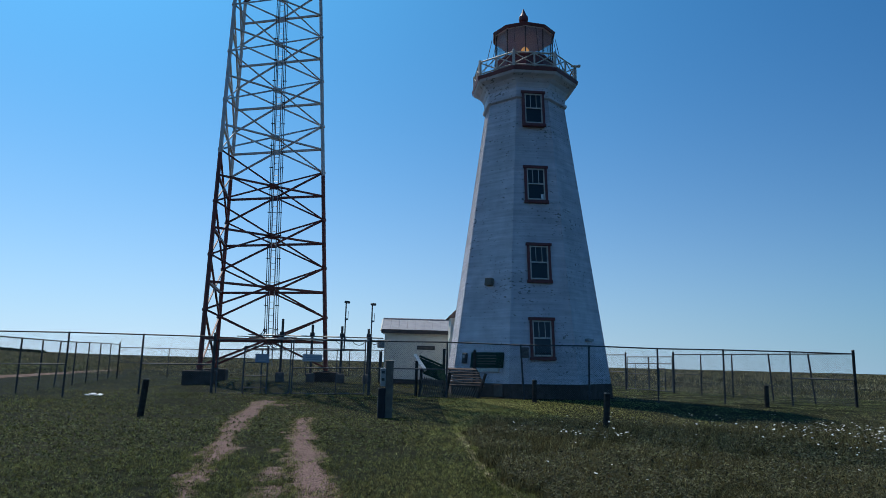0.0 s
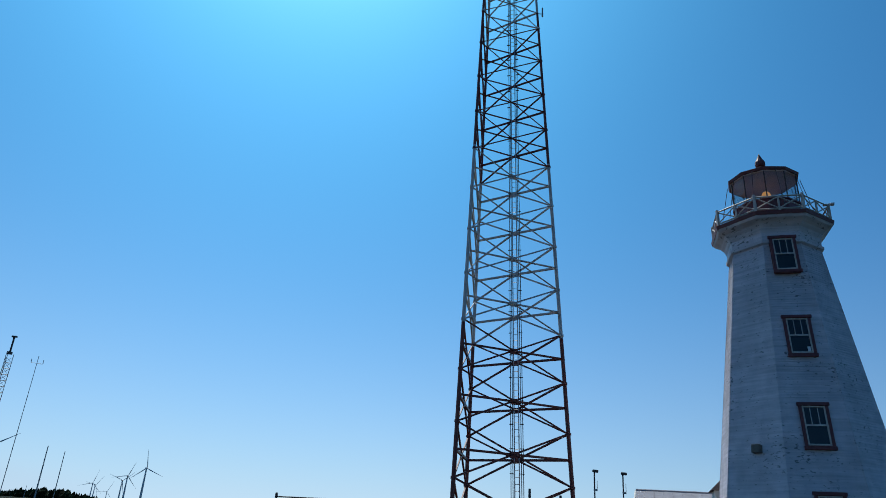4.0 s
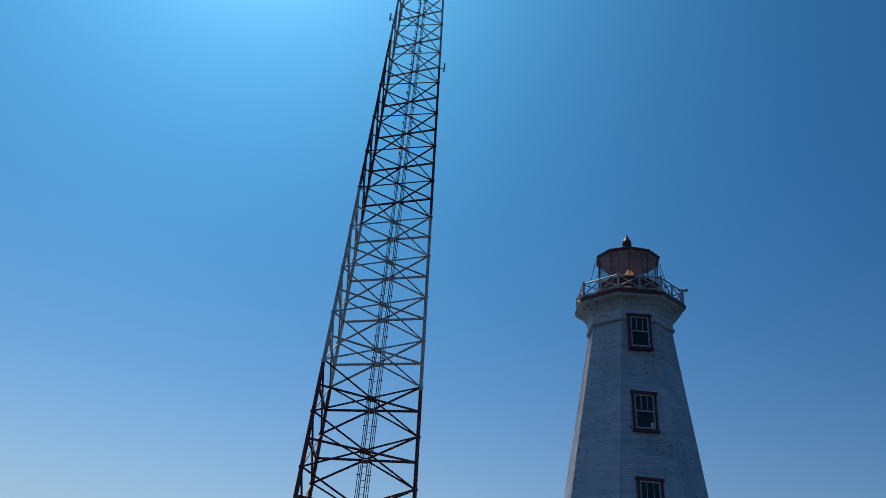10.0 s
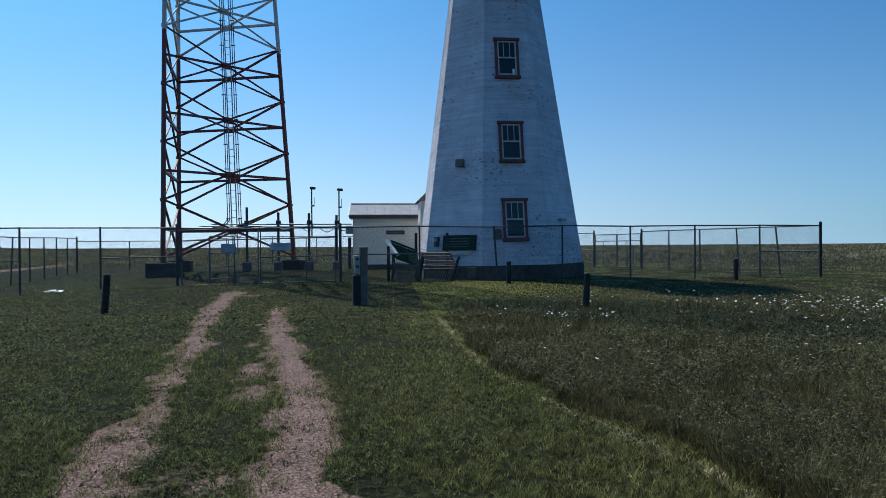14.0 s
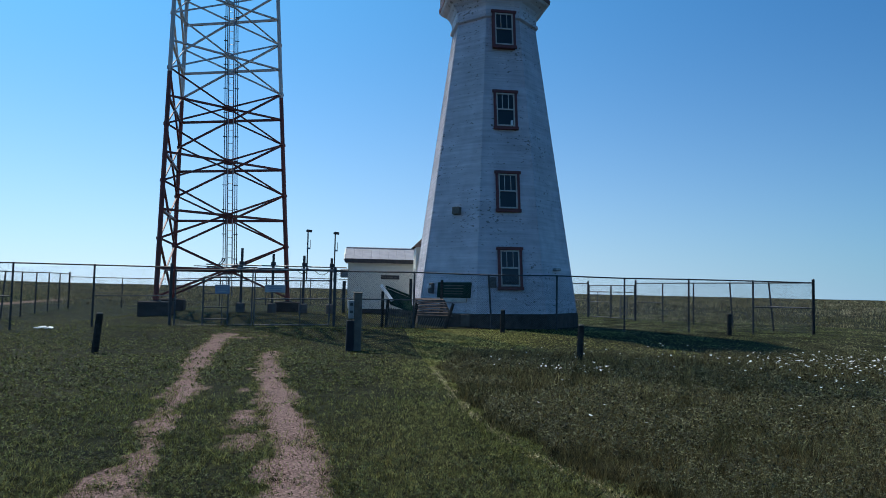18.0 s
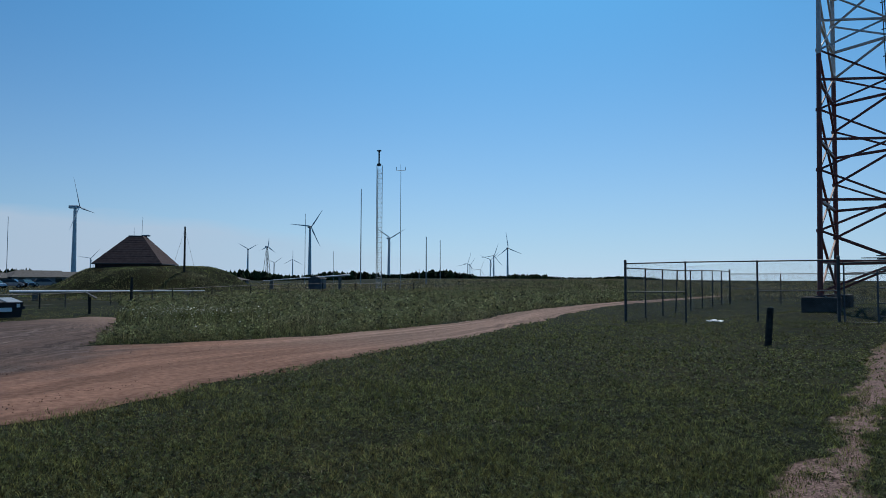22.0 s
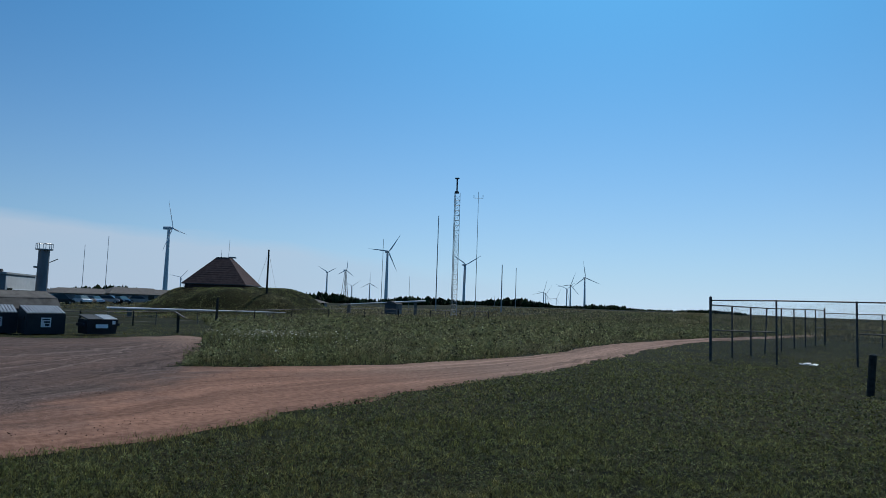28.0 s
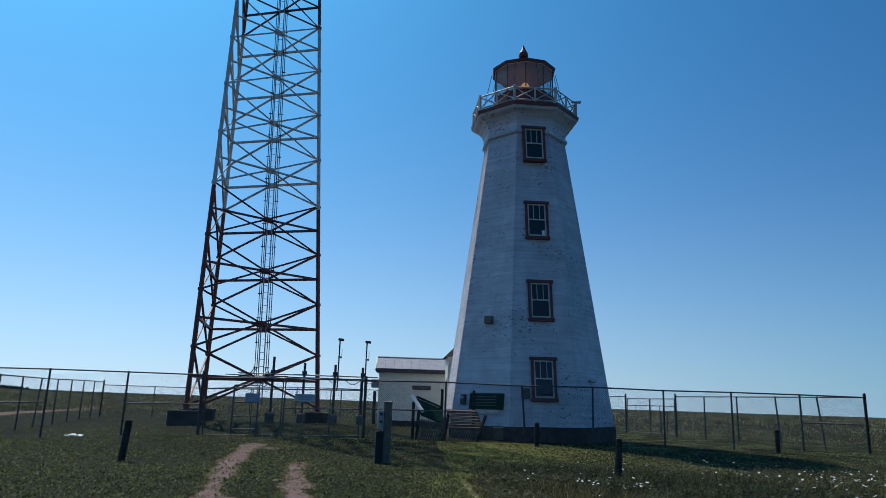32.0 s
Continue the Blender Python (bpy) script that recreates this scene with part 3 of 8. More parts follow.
def ribbon(name, left, right, mat, lift, label, category, rag=0.12, step=0.35, cross=10, seed=3):
    """A strip of bare ground between two lines of points, with ragged edges."""
    def along(line):
        line = np.array(line, float)
        d = np.r_[0, np.cumsum(np.hypot(*np.diff(line, axis=0).T))]
        return line, d
    (a, da), (b, db) = along(left), along(right)
    n = max(4, int(max(da[-1], db[-1]) / step))
    u = np.linspace(0, 1, n)
    def smooth_at(line, d):
        p = np.stack([np.interp(u * d[-1], d, line[:, k]) for k in (0, 1)], -1)
        for _ in range(max(2, n // 25)):
            p[1:-1] = (p[:-2] + 2 * p[1:-1] + p[2:]) / 4
        return p
    pa, pb = smooth_at(a, da), smooth_at(b, db)
    rng = np.random.RandomState(seed)
    for p, q in ((pa, pb), (pb, pa)):
        jig = rng.normal(0, 1, n)
        jig = np.convolve(jig, [0.25, 0.5, 0.25], "same") * rag
        way = (q - p) / np.maximum(np.hypot(*(q - p).T), 1e-6)[:, None]
        p += way * jig[:, None]
    s = np.linspace(0, 1, cross)[None, :, None]
    g = pa[:, None] * (1 - s) + pb[:, None] * s
    z = height(g[..., 0], g[..., 1]) + lift * np.sin(np.pi * np.clip(s[..., 0], 0.04, 0.96)) ** 0.35
    v = np.concatenate([g, z[..., None]], -1).reshape(-1, 3)
    i = (np.arange(n - 1)[:, None] * cross + np.arange(cross - 1)[None]).ravel()
    ob = mesh_from(name, v, np.stack([i, i + 1, i + cross + 1, i + cross], -1), mat, True)
    wide = np.hypot(*(pb - pa).T).mean()
    flow = np.zeros((n, cross, 3), np.float32)
    flow[..., 0], flow[..., 1] = (u * max(da[-1], db[-1]))[:, None], s[..., 0] * wide
    ob.data.attributes.new("flow", "FLOAT_VECTOR", "POINT").data.foreach_set("vector", flow.ravel())
    return tagged(ob, label, category, kind="structure")


# road that passes the fence and widens into the gravel yard
ROAD = ([(-8.5, -1.2), (-8.6, 0.0), (-8.7, 1.6), (-9.05, 3.25), (-10.2, 5.8), (-11.6, 9.5), (-13.6, 15.8), (-16.2, 20.8), (-18.6, 25.8), (-20.8, 31.0), (-22.9, 37.0), (-23.9, 42.0), (-24.6, 48.0), (-25.6, 54.0), (-27.2, 63.0), (-29.0, 74.0)],
       [(-13.5, 0.2), (-16.5, 3.4), (-18.9, 5.4), (-18.1, 7.2), (-17.6, 8.8), (-17.0, 12.2), (-18.0, 17.8), (-20.6, 23.5), (-22.6, 27.5), (-24.2, 32.0), (-25.5, 37.0), (-26.2, 43.0), (-26.8, 49.0), (-27.6, 55.0), (-29.0, 64.0), (-31.0, 75.0)])
ribbon("road", *ROAD, "yard_ground", 0.014, "red dirt road with wheel marks", "road", 0.22, 0.4, 26, 5)
YARD = ([(-8.6, -34), (-8.45, -14), (-8.4, -3.0), (-8.9, -0.4), (-11.0, 1.4), (-14.5, 3.6), (-18.2, 5.9), (-24.0, 8.6), (-31.0, 11.2), (-36.0, 13.0)],
       [(-62, -34), (-55.0, -20), (-51.0, -13.6), (-48.4, -6.5), (-41.6, 0.6), (-37.6, 3.6), (-35.4, 6.4), (-35.8, 9.0), (-38.5, 12.6)])
ribbon("yard", *YARD, "yard_ground", 0.019, "grey-brown gravel yard with tyre marks", "yard", 0.35, 0.4, 40, 8)
def tyre_line(points, wide, lift, seed):
    line = np.array(points, float)
    way = np.gradient(line, axis=0)
    out = np.stack([way[:, 1], -way[:, 0]], -1) / np.hypot(*way.T)[:, None] * wide / 2
    ribbon("tyre_line", [tuple(p) for p in line - out], [tuple(p) for p in line + out], "tyre_dust", lift, "pale line of dust pressed by tyres", "tyre mark", wide * 0.35, 0.3, 3, seed)


tyre_line([(-8.9, -5.5), (-11.2, -3.9), (-14.1, -2.14), (-16.64, -0.24), (-20.0, 2.86), (-24.5, 5.9), (-30.0, 8.6)], 0.16, 0.027, 61)
tyre_line([(-9.6, -3.9), (-12.8, -1.96), (-15.2, 0.66), (-17.95, 2.7), (-22.5, 5.6)], 0.14, 0.028, 62)
ribbon("verge", [(-22, -9), (-19.0, -5.6), (-17.6, -4.1), (-17.3, -3.3)], [(-11.5, -9), (-13.2, -5.0), (-14.6, -3.5), (-16.4, -2.9)], "grass", 0.045,
       "small island of grass in the gravel yard", "verge", 0.12, 0.2, 14, 15)
ribbon("path", [(-74, -14.5), (-95, -18.6), (-120, -23.6), (-144, -28.4)], [(-79, -10.0), (-95, -12.6), (-120, -17.0), (-146, -21.5)], "pale_gravel", 0.03,
       "pale gravel drive past the lamps", "drive", 0.2, 0.5, 8, 9)
# two worn wheel tracks to the gate
TRACK_A = ([(-1.70, 3.0), (-1.78, 4.5), (-1.80, 5.5), (-1.86, 6.1), (-1.92, 7.0), (-2.10, 7.9), (-2.47, 10.3), (-2.80, 11.8), (-3.14, 13.7), (-3.80, 16.4), (-4.25, 20.3), (-4.5, 23.2)],
       [(-1.20, 3.0), (-1.30, 4.5), (-1.46, 5.5), (-1.50, 6.1), (-1.66, 7.0), (-1.84, 7.9), (-2.24, 10.3), (-2.32, 11.8), (-2.82, 13.7), (-3.12, 16.4), (-3.69, 20.3), (-3.75, 23.2)])
TRACK_B = ([(-0.40, 3.0), (-0.50, 4.6), (-0.54, 6.0), (-0.70, 7.8), (-1.05, 9.6), (-1.42, 11.6), (-1.75, 13.9), (-2.12, 16.4), (-2.29, 18.3), (-2.3, 18.9)],
       [(0.16, 3.0), (0.03, 4.6), (-0.04, 6.0), (-0.20, 7.8), (-0.52, 9.6), (-0.87, 11.6), (-1.30, 13.9), (-1.70, 16.4), (-1.88, 18.3), (-2.05, 18.9)])


# scuffed places between and beside the tracks: middle, size, how bare
PATCHES = ((-1.22, 9.3, 0.30, 0.95, 0.8), (-0.98, 7.9, 0.34, 0.6, 0.85), (-1.62, 11.7, 0.18, 0.5, 0.6), (-2.35, 9.0, 0.16, 0.6, 0.6), (-1.95, 6.4, 0.16, 0.7, 0.7), (-3.55, 21.9, 0.6, 0.35, 0.85), (-2.7, 22.5, 0.55, 0.25, 0.7),
           (-2.05, 14.6, 0.14, 0.5, 0.6), (-0.85, 5.0, 0.5, 0.55, 0.62), (-0.9, 3.4, 0.5, 0.5, 0.6), (-2.75, 11.0, 0.2, 0.5, 0.5), (-2.6, 18.8, 0.5, 0.5, 0.45))


def value_noise(x, y, f, seed):
    """Smooth noise, 0 to 1, with features of about 1/f metres."""
    table = np.random.RandomState(seed).rand(128, 128)
    u, v = np.asarray(x) * f + 1000.0, np.asarray(y) * f + 1000.0
    i, j = np.floor(u).astype(int), np.floor(v).astype(int)
    a, b = ease(u - i), ease(v - j)
    i0, i1, j0, j1 = i % 128, (i + 1) % 128, j % 128, (j + 1) % 128
    return (table[i0, j0] * (1 - a) + table[i1, j0] * a) * (1 - b) + (table[i0, j1] * (1 - a) + table[i1, j1] * a) * b


def bareness(x, y):
    """How far the lawn is worn to grit, 0 to 1: two wheel tracks with ragged edges, and scuffed places."""
    rag = 0.20 * (value_noise(x, y, 1.5, 71) - 0.5) + 0.18 * (value_noise(x, y, 4.5, 72) - 0.5) + 0.10 * (value_noise(x, y, 13.0, 73) - 0.5)
    tuft = np.clip((value_noise(x, y, 3.0, 74) * 0.6 + value_noise(x, y, 9.0, 75) * 0.4 - 0.58) / 0.12, 0, 1)
    out = np.zeros(np.shape(x))
    for strip, thin in ((TRACK_A, 0.05), (TRACK_B, 0.0)):
        left = np.interp(y, [p[1] for p in strip[0]], [p[0] for p in strip[0]])
        right = np.interp(y, [p[1] for p in strip[1]], [p[0] for p in strip[1]])
        narrow = thin * ease((y - 7.2) / 1.2) * (1 - ease((y - 10.5) / 1.5))
        depth = np.minimum(x - left, right - x) + rag - narrow + 0.03 - 0.5 * ease((y - strip[0][-1][1] + 0.5) / 0.8)
        out = np.maximum(out, np.clip((depth + 0.06) / 0.16, 0, 1) * (1 - (0.35 + 4.0 * thin) * tuft))
    for px, py, sx, sy, most in PATCHES:
        near = 1.1 - np.hypot((x - px) / sx, (y - py) / sy) + 3.2 * rag
        out = np.maximum(out, np.clip(near * 0.9, 0, 1) * most * (1 - 0.5 * tuft))
    return out


def build_track_bed():
    gx, gy = np.meshgrid(np.arange(-6.2, 1.7, 0.045), np.arange(2.4, 25.4, 0.045))
    ny, nx = gx.shape
    worn_part = bareness(gx, gy)
    rough = 0.016 * (value_noise(gx, gy, 7.0, 76) - 0.5) + 0.010 * (value_noise(gx, gy, 18.0, 77) - 0.5)
    v = np.stack([gx, gy, height(gx, gy) + 0.016 + worn_part * rough], -1).reshape(-1, 3)
    i = (np.arange(ny - 1)[:, None] * nx + np.arange(nx - 1)[None]).ravel()
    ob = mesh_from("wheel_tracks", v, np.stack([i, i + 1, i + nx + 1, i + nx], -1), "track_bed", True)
    ob.data.attributes.new("bare", "FLOAT", "POINT").data.foreach_set("value", worn_part.astype(np.float32).ravel())
    tagged(ob, "two worn wheel tracks of pink-brown grit through the lawn", "track", kind="structure")


build_track_bed()


# ---- lighthouse ----
def build_lighthouse():
    cx, cy = 5.82, 30.27
    base = ground_z(cx, cy) - 0.15
    house = thing("lighthouse", "white octagonal wooden lighthouse with red trim and peeling paint", "lighthouse", (cx, cy, 0))
    house.matrix_basis = pose(cx, cy, 0, 0, -0.65, 0)
    toward = math.atan2(-5.68, -30.46)
    ang = [toward + radians(9.4) + k * math.pi / 4 for k in range(8)]

    def radius(z):
        return 3.70 - 0.1445 * (z - 0.75)

    def pts(r):
        return [(r * math.sin(a), r * math.cos(a)) for a in ang[::-1]]

    def corner(k, z, extra=0.0):
        r = radius(z) + extra
        return Vector((r * math.sin(ang[k % 8]), r * math.cos(ang[k % 8]), z))

    bm = bmesh.new()
    prism(bm, pts(3.77), base, 0.82, pts(3.755))
    part("plinth", bm, "dark_concrete", house, "grey concrete plinth")
    # each side clad in lapped boards
    rows = 126
    z0, z1 = 0.80, 13.45
    step = (z1 - z0) / rows
    for k in range(8):
        a, b = k, k + 1
        bm = bmesh.new()
        prev = None
        rng = random.Random(k)
        for i in range(rows):
            zl, zh = z0 + i * step, z0 + (i + 1) * step
            lap = 0.016 + rng.uniform(-0.003, 0.004)
            la, lb = corner(a, zl, lap), corner(b, zl, lap)
            ha, hb = corner(a, zh, 0.0), corner(b, zh, 0.0)
            lo = [bm.verts.new(p) for p in (la, lb)]
            hi = [bm.verts.new(p) for p in (ha, hb)]
            bm.faces.new((lo[0], lo[1], hi[1], hi[0])[::-1])
            if prev:
                bm.faces.new((prev[0], prev[1], lo[1], lo[0])[::-1])
            prev = hi
        part("wall", bm, "tower_siding", house)
        bm = bmesh.new()
        rod(bm, corner(k, z0, 0.0), corner(k, z1, 0.0), 0.026, 0.026, 6)
        part("corner_board", bm, "tower_siding", house)
    # throat under the gallery
    bm = bmesh.new()
    rings = [[bm.verts.new((px, py, z)) for px, py in pts(r)] for r, z in ((1.90, 13.36), (2.01, 13.42), (2.02, 13.53), (1.93, 13.56), (1.95, 13.90), (2.05, 14.10), (2.20, 14.26), (2.45, 14.40), (2.52, 14.497))]
    for lo, hi in zip(rings[:-1], rings[1:]):
        for i in range(8):
            bm.faces.new((lo[i], lo[(i + 1) % 8], hi[(i + 1) % 8], hi[i]))
    bm.faces.new(rings[0][::-1])
    bm.faces.new(rings[-1])
    part("cornice", bm, "tower_siding", house, "white flared wooden cornice")
    bm = bmesh.new()
    prism(bm, pts(2.54), 14.50, 14.66, pts(2.57))
    part("gallery_deck", bm, "red_trim", house, "dark red edged gallery deck")
    # gallery railing: posts, rails and crossed braces
    for k in range(8):
        a = Vector((2.44 * math.sin(ang[k]), 2.44 * math.cos(ang[k]), 14.66))
        b = Vector((2.44 * math.sin(ang[(k + 1) % 8]), 2.44 * math.cos(ang[(k + 1) % 8]), 14.66))
        bm = bmesh.new()
        box(bm, (0.11, 0.11, 0.80), (a.x, a.y, 15.055), (0, 0, -math.degrees(ang[k])), 0.012)
        part("railing_post", bm, "cream_paint", house)
        mid = (a + b) / 2
        bm = bmesh.new()
        box(bm, (0.07, 0.07, 0.70), (mid.x, mid.y, 15.005), (0, 0, -math.degrees(ang[k]) - 22.5), 0.008)
        part("railing_post", bm, "cream_paint", house)
        for z in (0.12, 0.70):
            bm = bmesh.new()
            rod(bm, a + Vector((0, 0, z)), b + Vector((0, 0, z)), 0.04, 0.04, 4)
            part("rail", bm, "cream_paint", house)
        for p, q in ((a, mid), (mid, b)):
            for s, e in ((0.14, 0.68), (0.68, 0.14)):
                bm = bmesh.new()
                rod(bm, p + Vector((0, 0, s)), q + Vector((0, 0, e)), 0.028, 0.028, 4)
                part("brace", bm, "cream_paint", house)
    bm = bmesh.new()
    p = Vector((2.44 * math.sin(ang[6]), 2.44 * math.cos(ang[6]), 15.5))
    box(bm, (0.12, 0.44, 0.07), (p.x + 0.02, p.y, p.z - 0.07), (0, 6, 90), 0.01)
    box(bm, (0.09, 0.14, 0.09), (p.x + 0.18, p.y, p.z - 0.03), (0, -20, 90), 0.01)
    part("arm", bm, "cream_paint", house, "short wooden arm at the railing")
    # lantern
    n = 10
    ph = radians(12)
    bm = bmesh.new()
    prism(bm, ring(1.41, n, ph), 14.66, 15.68)
    prism(bm, ring(1.46, n, ph), 15.68, 15.75)
    part("lantern_base", bm, "red_trim", house, "dark red lantern parapet")
    lo, hi = 15.75, 17.06
    for i in range(n):
        a = ph + i * 2 * math.pi / n
        b = ph + (i + 1) * 2 * math.pi / n
        pa, pb = Vector((1.40 * math.cos(a), 1.40 * math.sin(a), 0)), Vector((1.40 * math.cos(b), 1.40 * math.sin(b), 0))
        bm = bmesh.new()
        rod(bm, pa + Vector((0, 0, lo)), pa + Vector((0, 0, hi)), 0.03, 0.03, 6)
        part("mullion", bm, "dark_trim", house)
        bm = bmesh.new()
        q = (pa + pb) / 2
        d = pb - pa
        box(bm, (d.length - 0.07, 0.012, hi - lo), (q.x * 0.995, q.y * 0.995, (lo + hi) / 2), (0, 0, math.degrees(math.atan2(d.y, d.x))))
        pane = part("pane", bm, "thin_glass", house)
        pane.visible_shadow = False
    bm = bmesh.new()
    prism(bm, ring(1.51, n, ph), 17.10, 17.22, ring(1.55, n, ph))
    prism(bm, ring(1.55, n, ph), 17.22, 17.80, ring(0.42, n, ph))
    prism(bm, ring(0.42, n, ph), 17.80, 17.92, ring(0.16, n, ph))
    part("lantern_roof", bm, "red_trim", house, "dark red lantern roof")
    bm = bmesh.new()
    prism(bm, ring(1.45, n, ph), 17.06, 17.094)
    part("lantern_ceiling", bm, "lantern_paint", house, "grey lantern ceiling")
    bm = bmesh.new()
    for z0, z1, r0, r1 in ((17.85, 18.02, 0.16, 0.13), (18.02, 18.10, 0.20, 0.23), (18.10, 18.24, 0.23, 0.22), (18.24, 18.42, 0.22, 0.12), (18.42, 18.68, 0.12, 0.015)):
        rod(bm, (0, 0, z0), (0, 0, z1), r0, r1, 12)
    part("finial", bm, "red_trim", house, "red pointed finial")
    bm = bmesh.new()
    made = bmesh.ops.create_uvsphere(bm, u_segments=20, v_segments=12, radius=0.21)
    bmesh.ops.transform(bm, matrix=Matrix.Translation((0.05, -0.1, 16.36)) @ Matrix.Diagonal((1, 1, 1.45, 1)), verts=made["verts"])
    part("lens", bm, "amber_lens", house, "amber beacon lens", True)
    bm = bmesh.new()
    rod(bm, (0.05, -0.1, 15.5), (0.05, -0.1, 16.06), 0.18, 0.22, 12)
    part("pedestal", bm, "dark_steel", house)
    # guy rods from roof edge to deck
    for i in range(n):
        a = ph + (i + 0.5) * 2 * math.pi / n
        bm = bmesh.new()
        rod(bm, (1.52 * math.cos(a), 1.52 * math.sin(a), 17.09), (2.05 * math.cos(a), 2.05 * math.sin(a), 14.66), 0.014, 0.014, 4)
        part("guy_rod", bm, "dark_steel", house)
    # windows on the side that faces the drive
    lean = math.degrees(math.atan(0.1445 * math.cos(math.pi / 8)))

    def on_face(k, z, u=0.0, out=0.0):
        a, b = corner(k, z), corner(k + 1, z)
        mid = (a + b) / 2
        way = (b - a).normalized()
        nrm = Vector((mid.x, mid.y, 0)).normalized()
        turn = math.degrees(math.atan2(nrm.y, nrm.x)) + 90
        return mid + way * u + nrm * out, turn
    face = 7
    for zb, blind in ((1.78, 0.35), (4.93, 0.0), (8.42, 0.0), (11.98, 0.0)):
        p, turn = on_face(face, zb + 0.83, 0.0, 0.17 if zb > 11 else 0.035)
        win = new("window")
        win.parent = house
        win.matrix_basis = pose(p.x, p.y, p.z, -lean, 0, turn)
        w, h = 1.00, 1.66
        if zb > 11:
            part("lining", boxed((w - 0.02, 0.20, h - 0.02), (0, 0.11, 0)), "red_trim", win)
        for sx in (-1, 1):
            part("casing", boxed((0.11, 0.07, h), (sx * (w / 2 - 0.055), -0.035, 0), (0, 0, 0), 0.008), "red_trim", win)
        part("casing", boxed((w + 0.10, 0.10, 0.12), (0, -0.05, h / 2 - 0.02), (0, 0, 0), 0.008), "red_trim", win)
        part("sill", boxed((w + 0.06, 0.11, 0.13), (0, -0.05, -h / 2 + 0.03), (0, 0, 0), 0.008), "red_trim", win)
        iw, ih = w - 0.22, h - 0.21
        for sx in (-1, 1):
            part("sash_stile", boxed((0.055, 0.05, ih), (sx * (iw / 2 - 0.027), -0.022, 0.02), (0, 0, 0)), "cream_paint", win)
        for z in (-ih / 2 + 0.05, 0.03, ih / 2 - 0.01):
            part("sash_rail", boxed((iw - 0.115, 0.046, 0.055), (0, -0.022, z)), "cream_paint", win)
        for sx in (-1, 1):
            part("glazing_bar", boxed((0.026, 0.04, ih / 2 - 0.07), (sx * iw / 6, -0.018, ih / 4 + 0.01)), "cream_paint", win)
        part("pane", boxed((iw - 0.10, 0.008, ih / 2 - 0.05), (0, -0.006, ih / 4 + 0.015)), "window_glass", win)
        part("pane", boxed((iw - 0.10, 0.008, ih / 2 - 0.05), (0, -0.004, -ih / 4 + 0.03)), "window_glass", win)
        if zb > 8 and zb < 9:
            part("sticker", boxed((0.11, 0.004, 0.2), (iw / 2 - 0.13, -0.014, -ih / 2 + 0.19)), "sign_white", win, "small white sticker")
    # fittings on the walls
    p, turn = on_face(0, 4.98, -0.12, 0.0)
    ob = part("vent_box", boxed((0.34, 0.20, 0.30), (0, -0.10, 0), (0, 0, 0), 0.01), "post_wood", house, "weathered vent box")
    ob.matrix_basis = pose(p.x, p.y, p.z, -lean, 0, turn)
    p, turn = on_face(0, 1.74, -0.28, 0.0)
    ob = part("plaque", boxed((1.64, 0.05, 0.62), (0, -0.03, 0), (0, 0, 0), 0.01), "green_paint", house, "dark green notice board")
    ob.matrix_basis = pose(p.x, p.y, p.z, -lean, 0, turn)
    for i in range(4):
        part("text_bar", boxed((0.95, 0.004, 0.035), (0, -0.058, 0.17 - i * 0.11)), "weathered_wood", ob)
    part("ledge", boxed((1.4, 0.06, 0.16), (-0.06, -0.035, -0.41)), "cream_paint", ob, "pale strip under the notice board")
    p, turn = on_face(7, 2.05, 0.74, 0.0)
    patch = part("repair_board", boxed((0.34, 0.02, 0.42), (0, -0.025, 0), (0, 0, 0), 0.004), "bare_wood", house, "patch of bare grey boards")
    patch.matrix_basis = pose(p.x, p.y, p.z, -lean, 0, turn)
    p, turn = on_face(0, 1.80, 0.84, 0.0)
    ob = part("meter", boxed((0.22, 0.14, 0.42), (0, -0.07, 0), (0, 0, 0), 0.02), "dark_steel", house, "electric meter box")
    ob.matrix_basis = pose(p.x, p.y, p.z, -lean, 0, turn)
    part("meter_dial", rodded((0, -0.14, 0.05), (0, -0.19, 0.05), 0.07, 0.07, 12), "galvanised", ob)
    p, turn = on_face(6, 2.62, 0.12, 0.0)
    ob = part("shelf_bracket", boxed((0.5, 0.16, 0.10), (0, -0.08, 0), (0, 0, 0), 0.01), "galvanised", house)
    ob.matrix_basis = pose(p.x, p.y, p.z, -lean, 0, turn)
    p, turn = on_face(0, 0.55, -1.0, 0.05)
    ob = part("access_hatch", boxed((0.42, 0.08, 0.46), (0, -0.03, 0), (0, 0, 0), 0.01), "concrete", house)
    ob.matrix_basis = pose(p.x, p.y, p.z, 0, 0, turn)


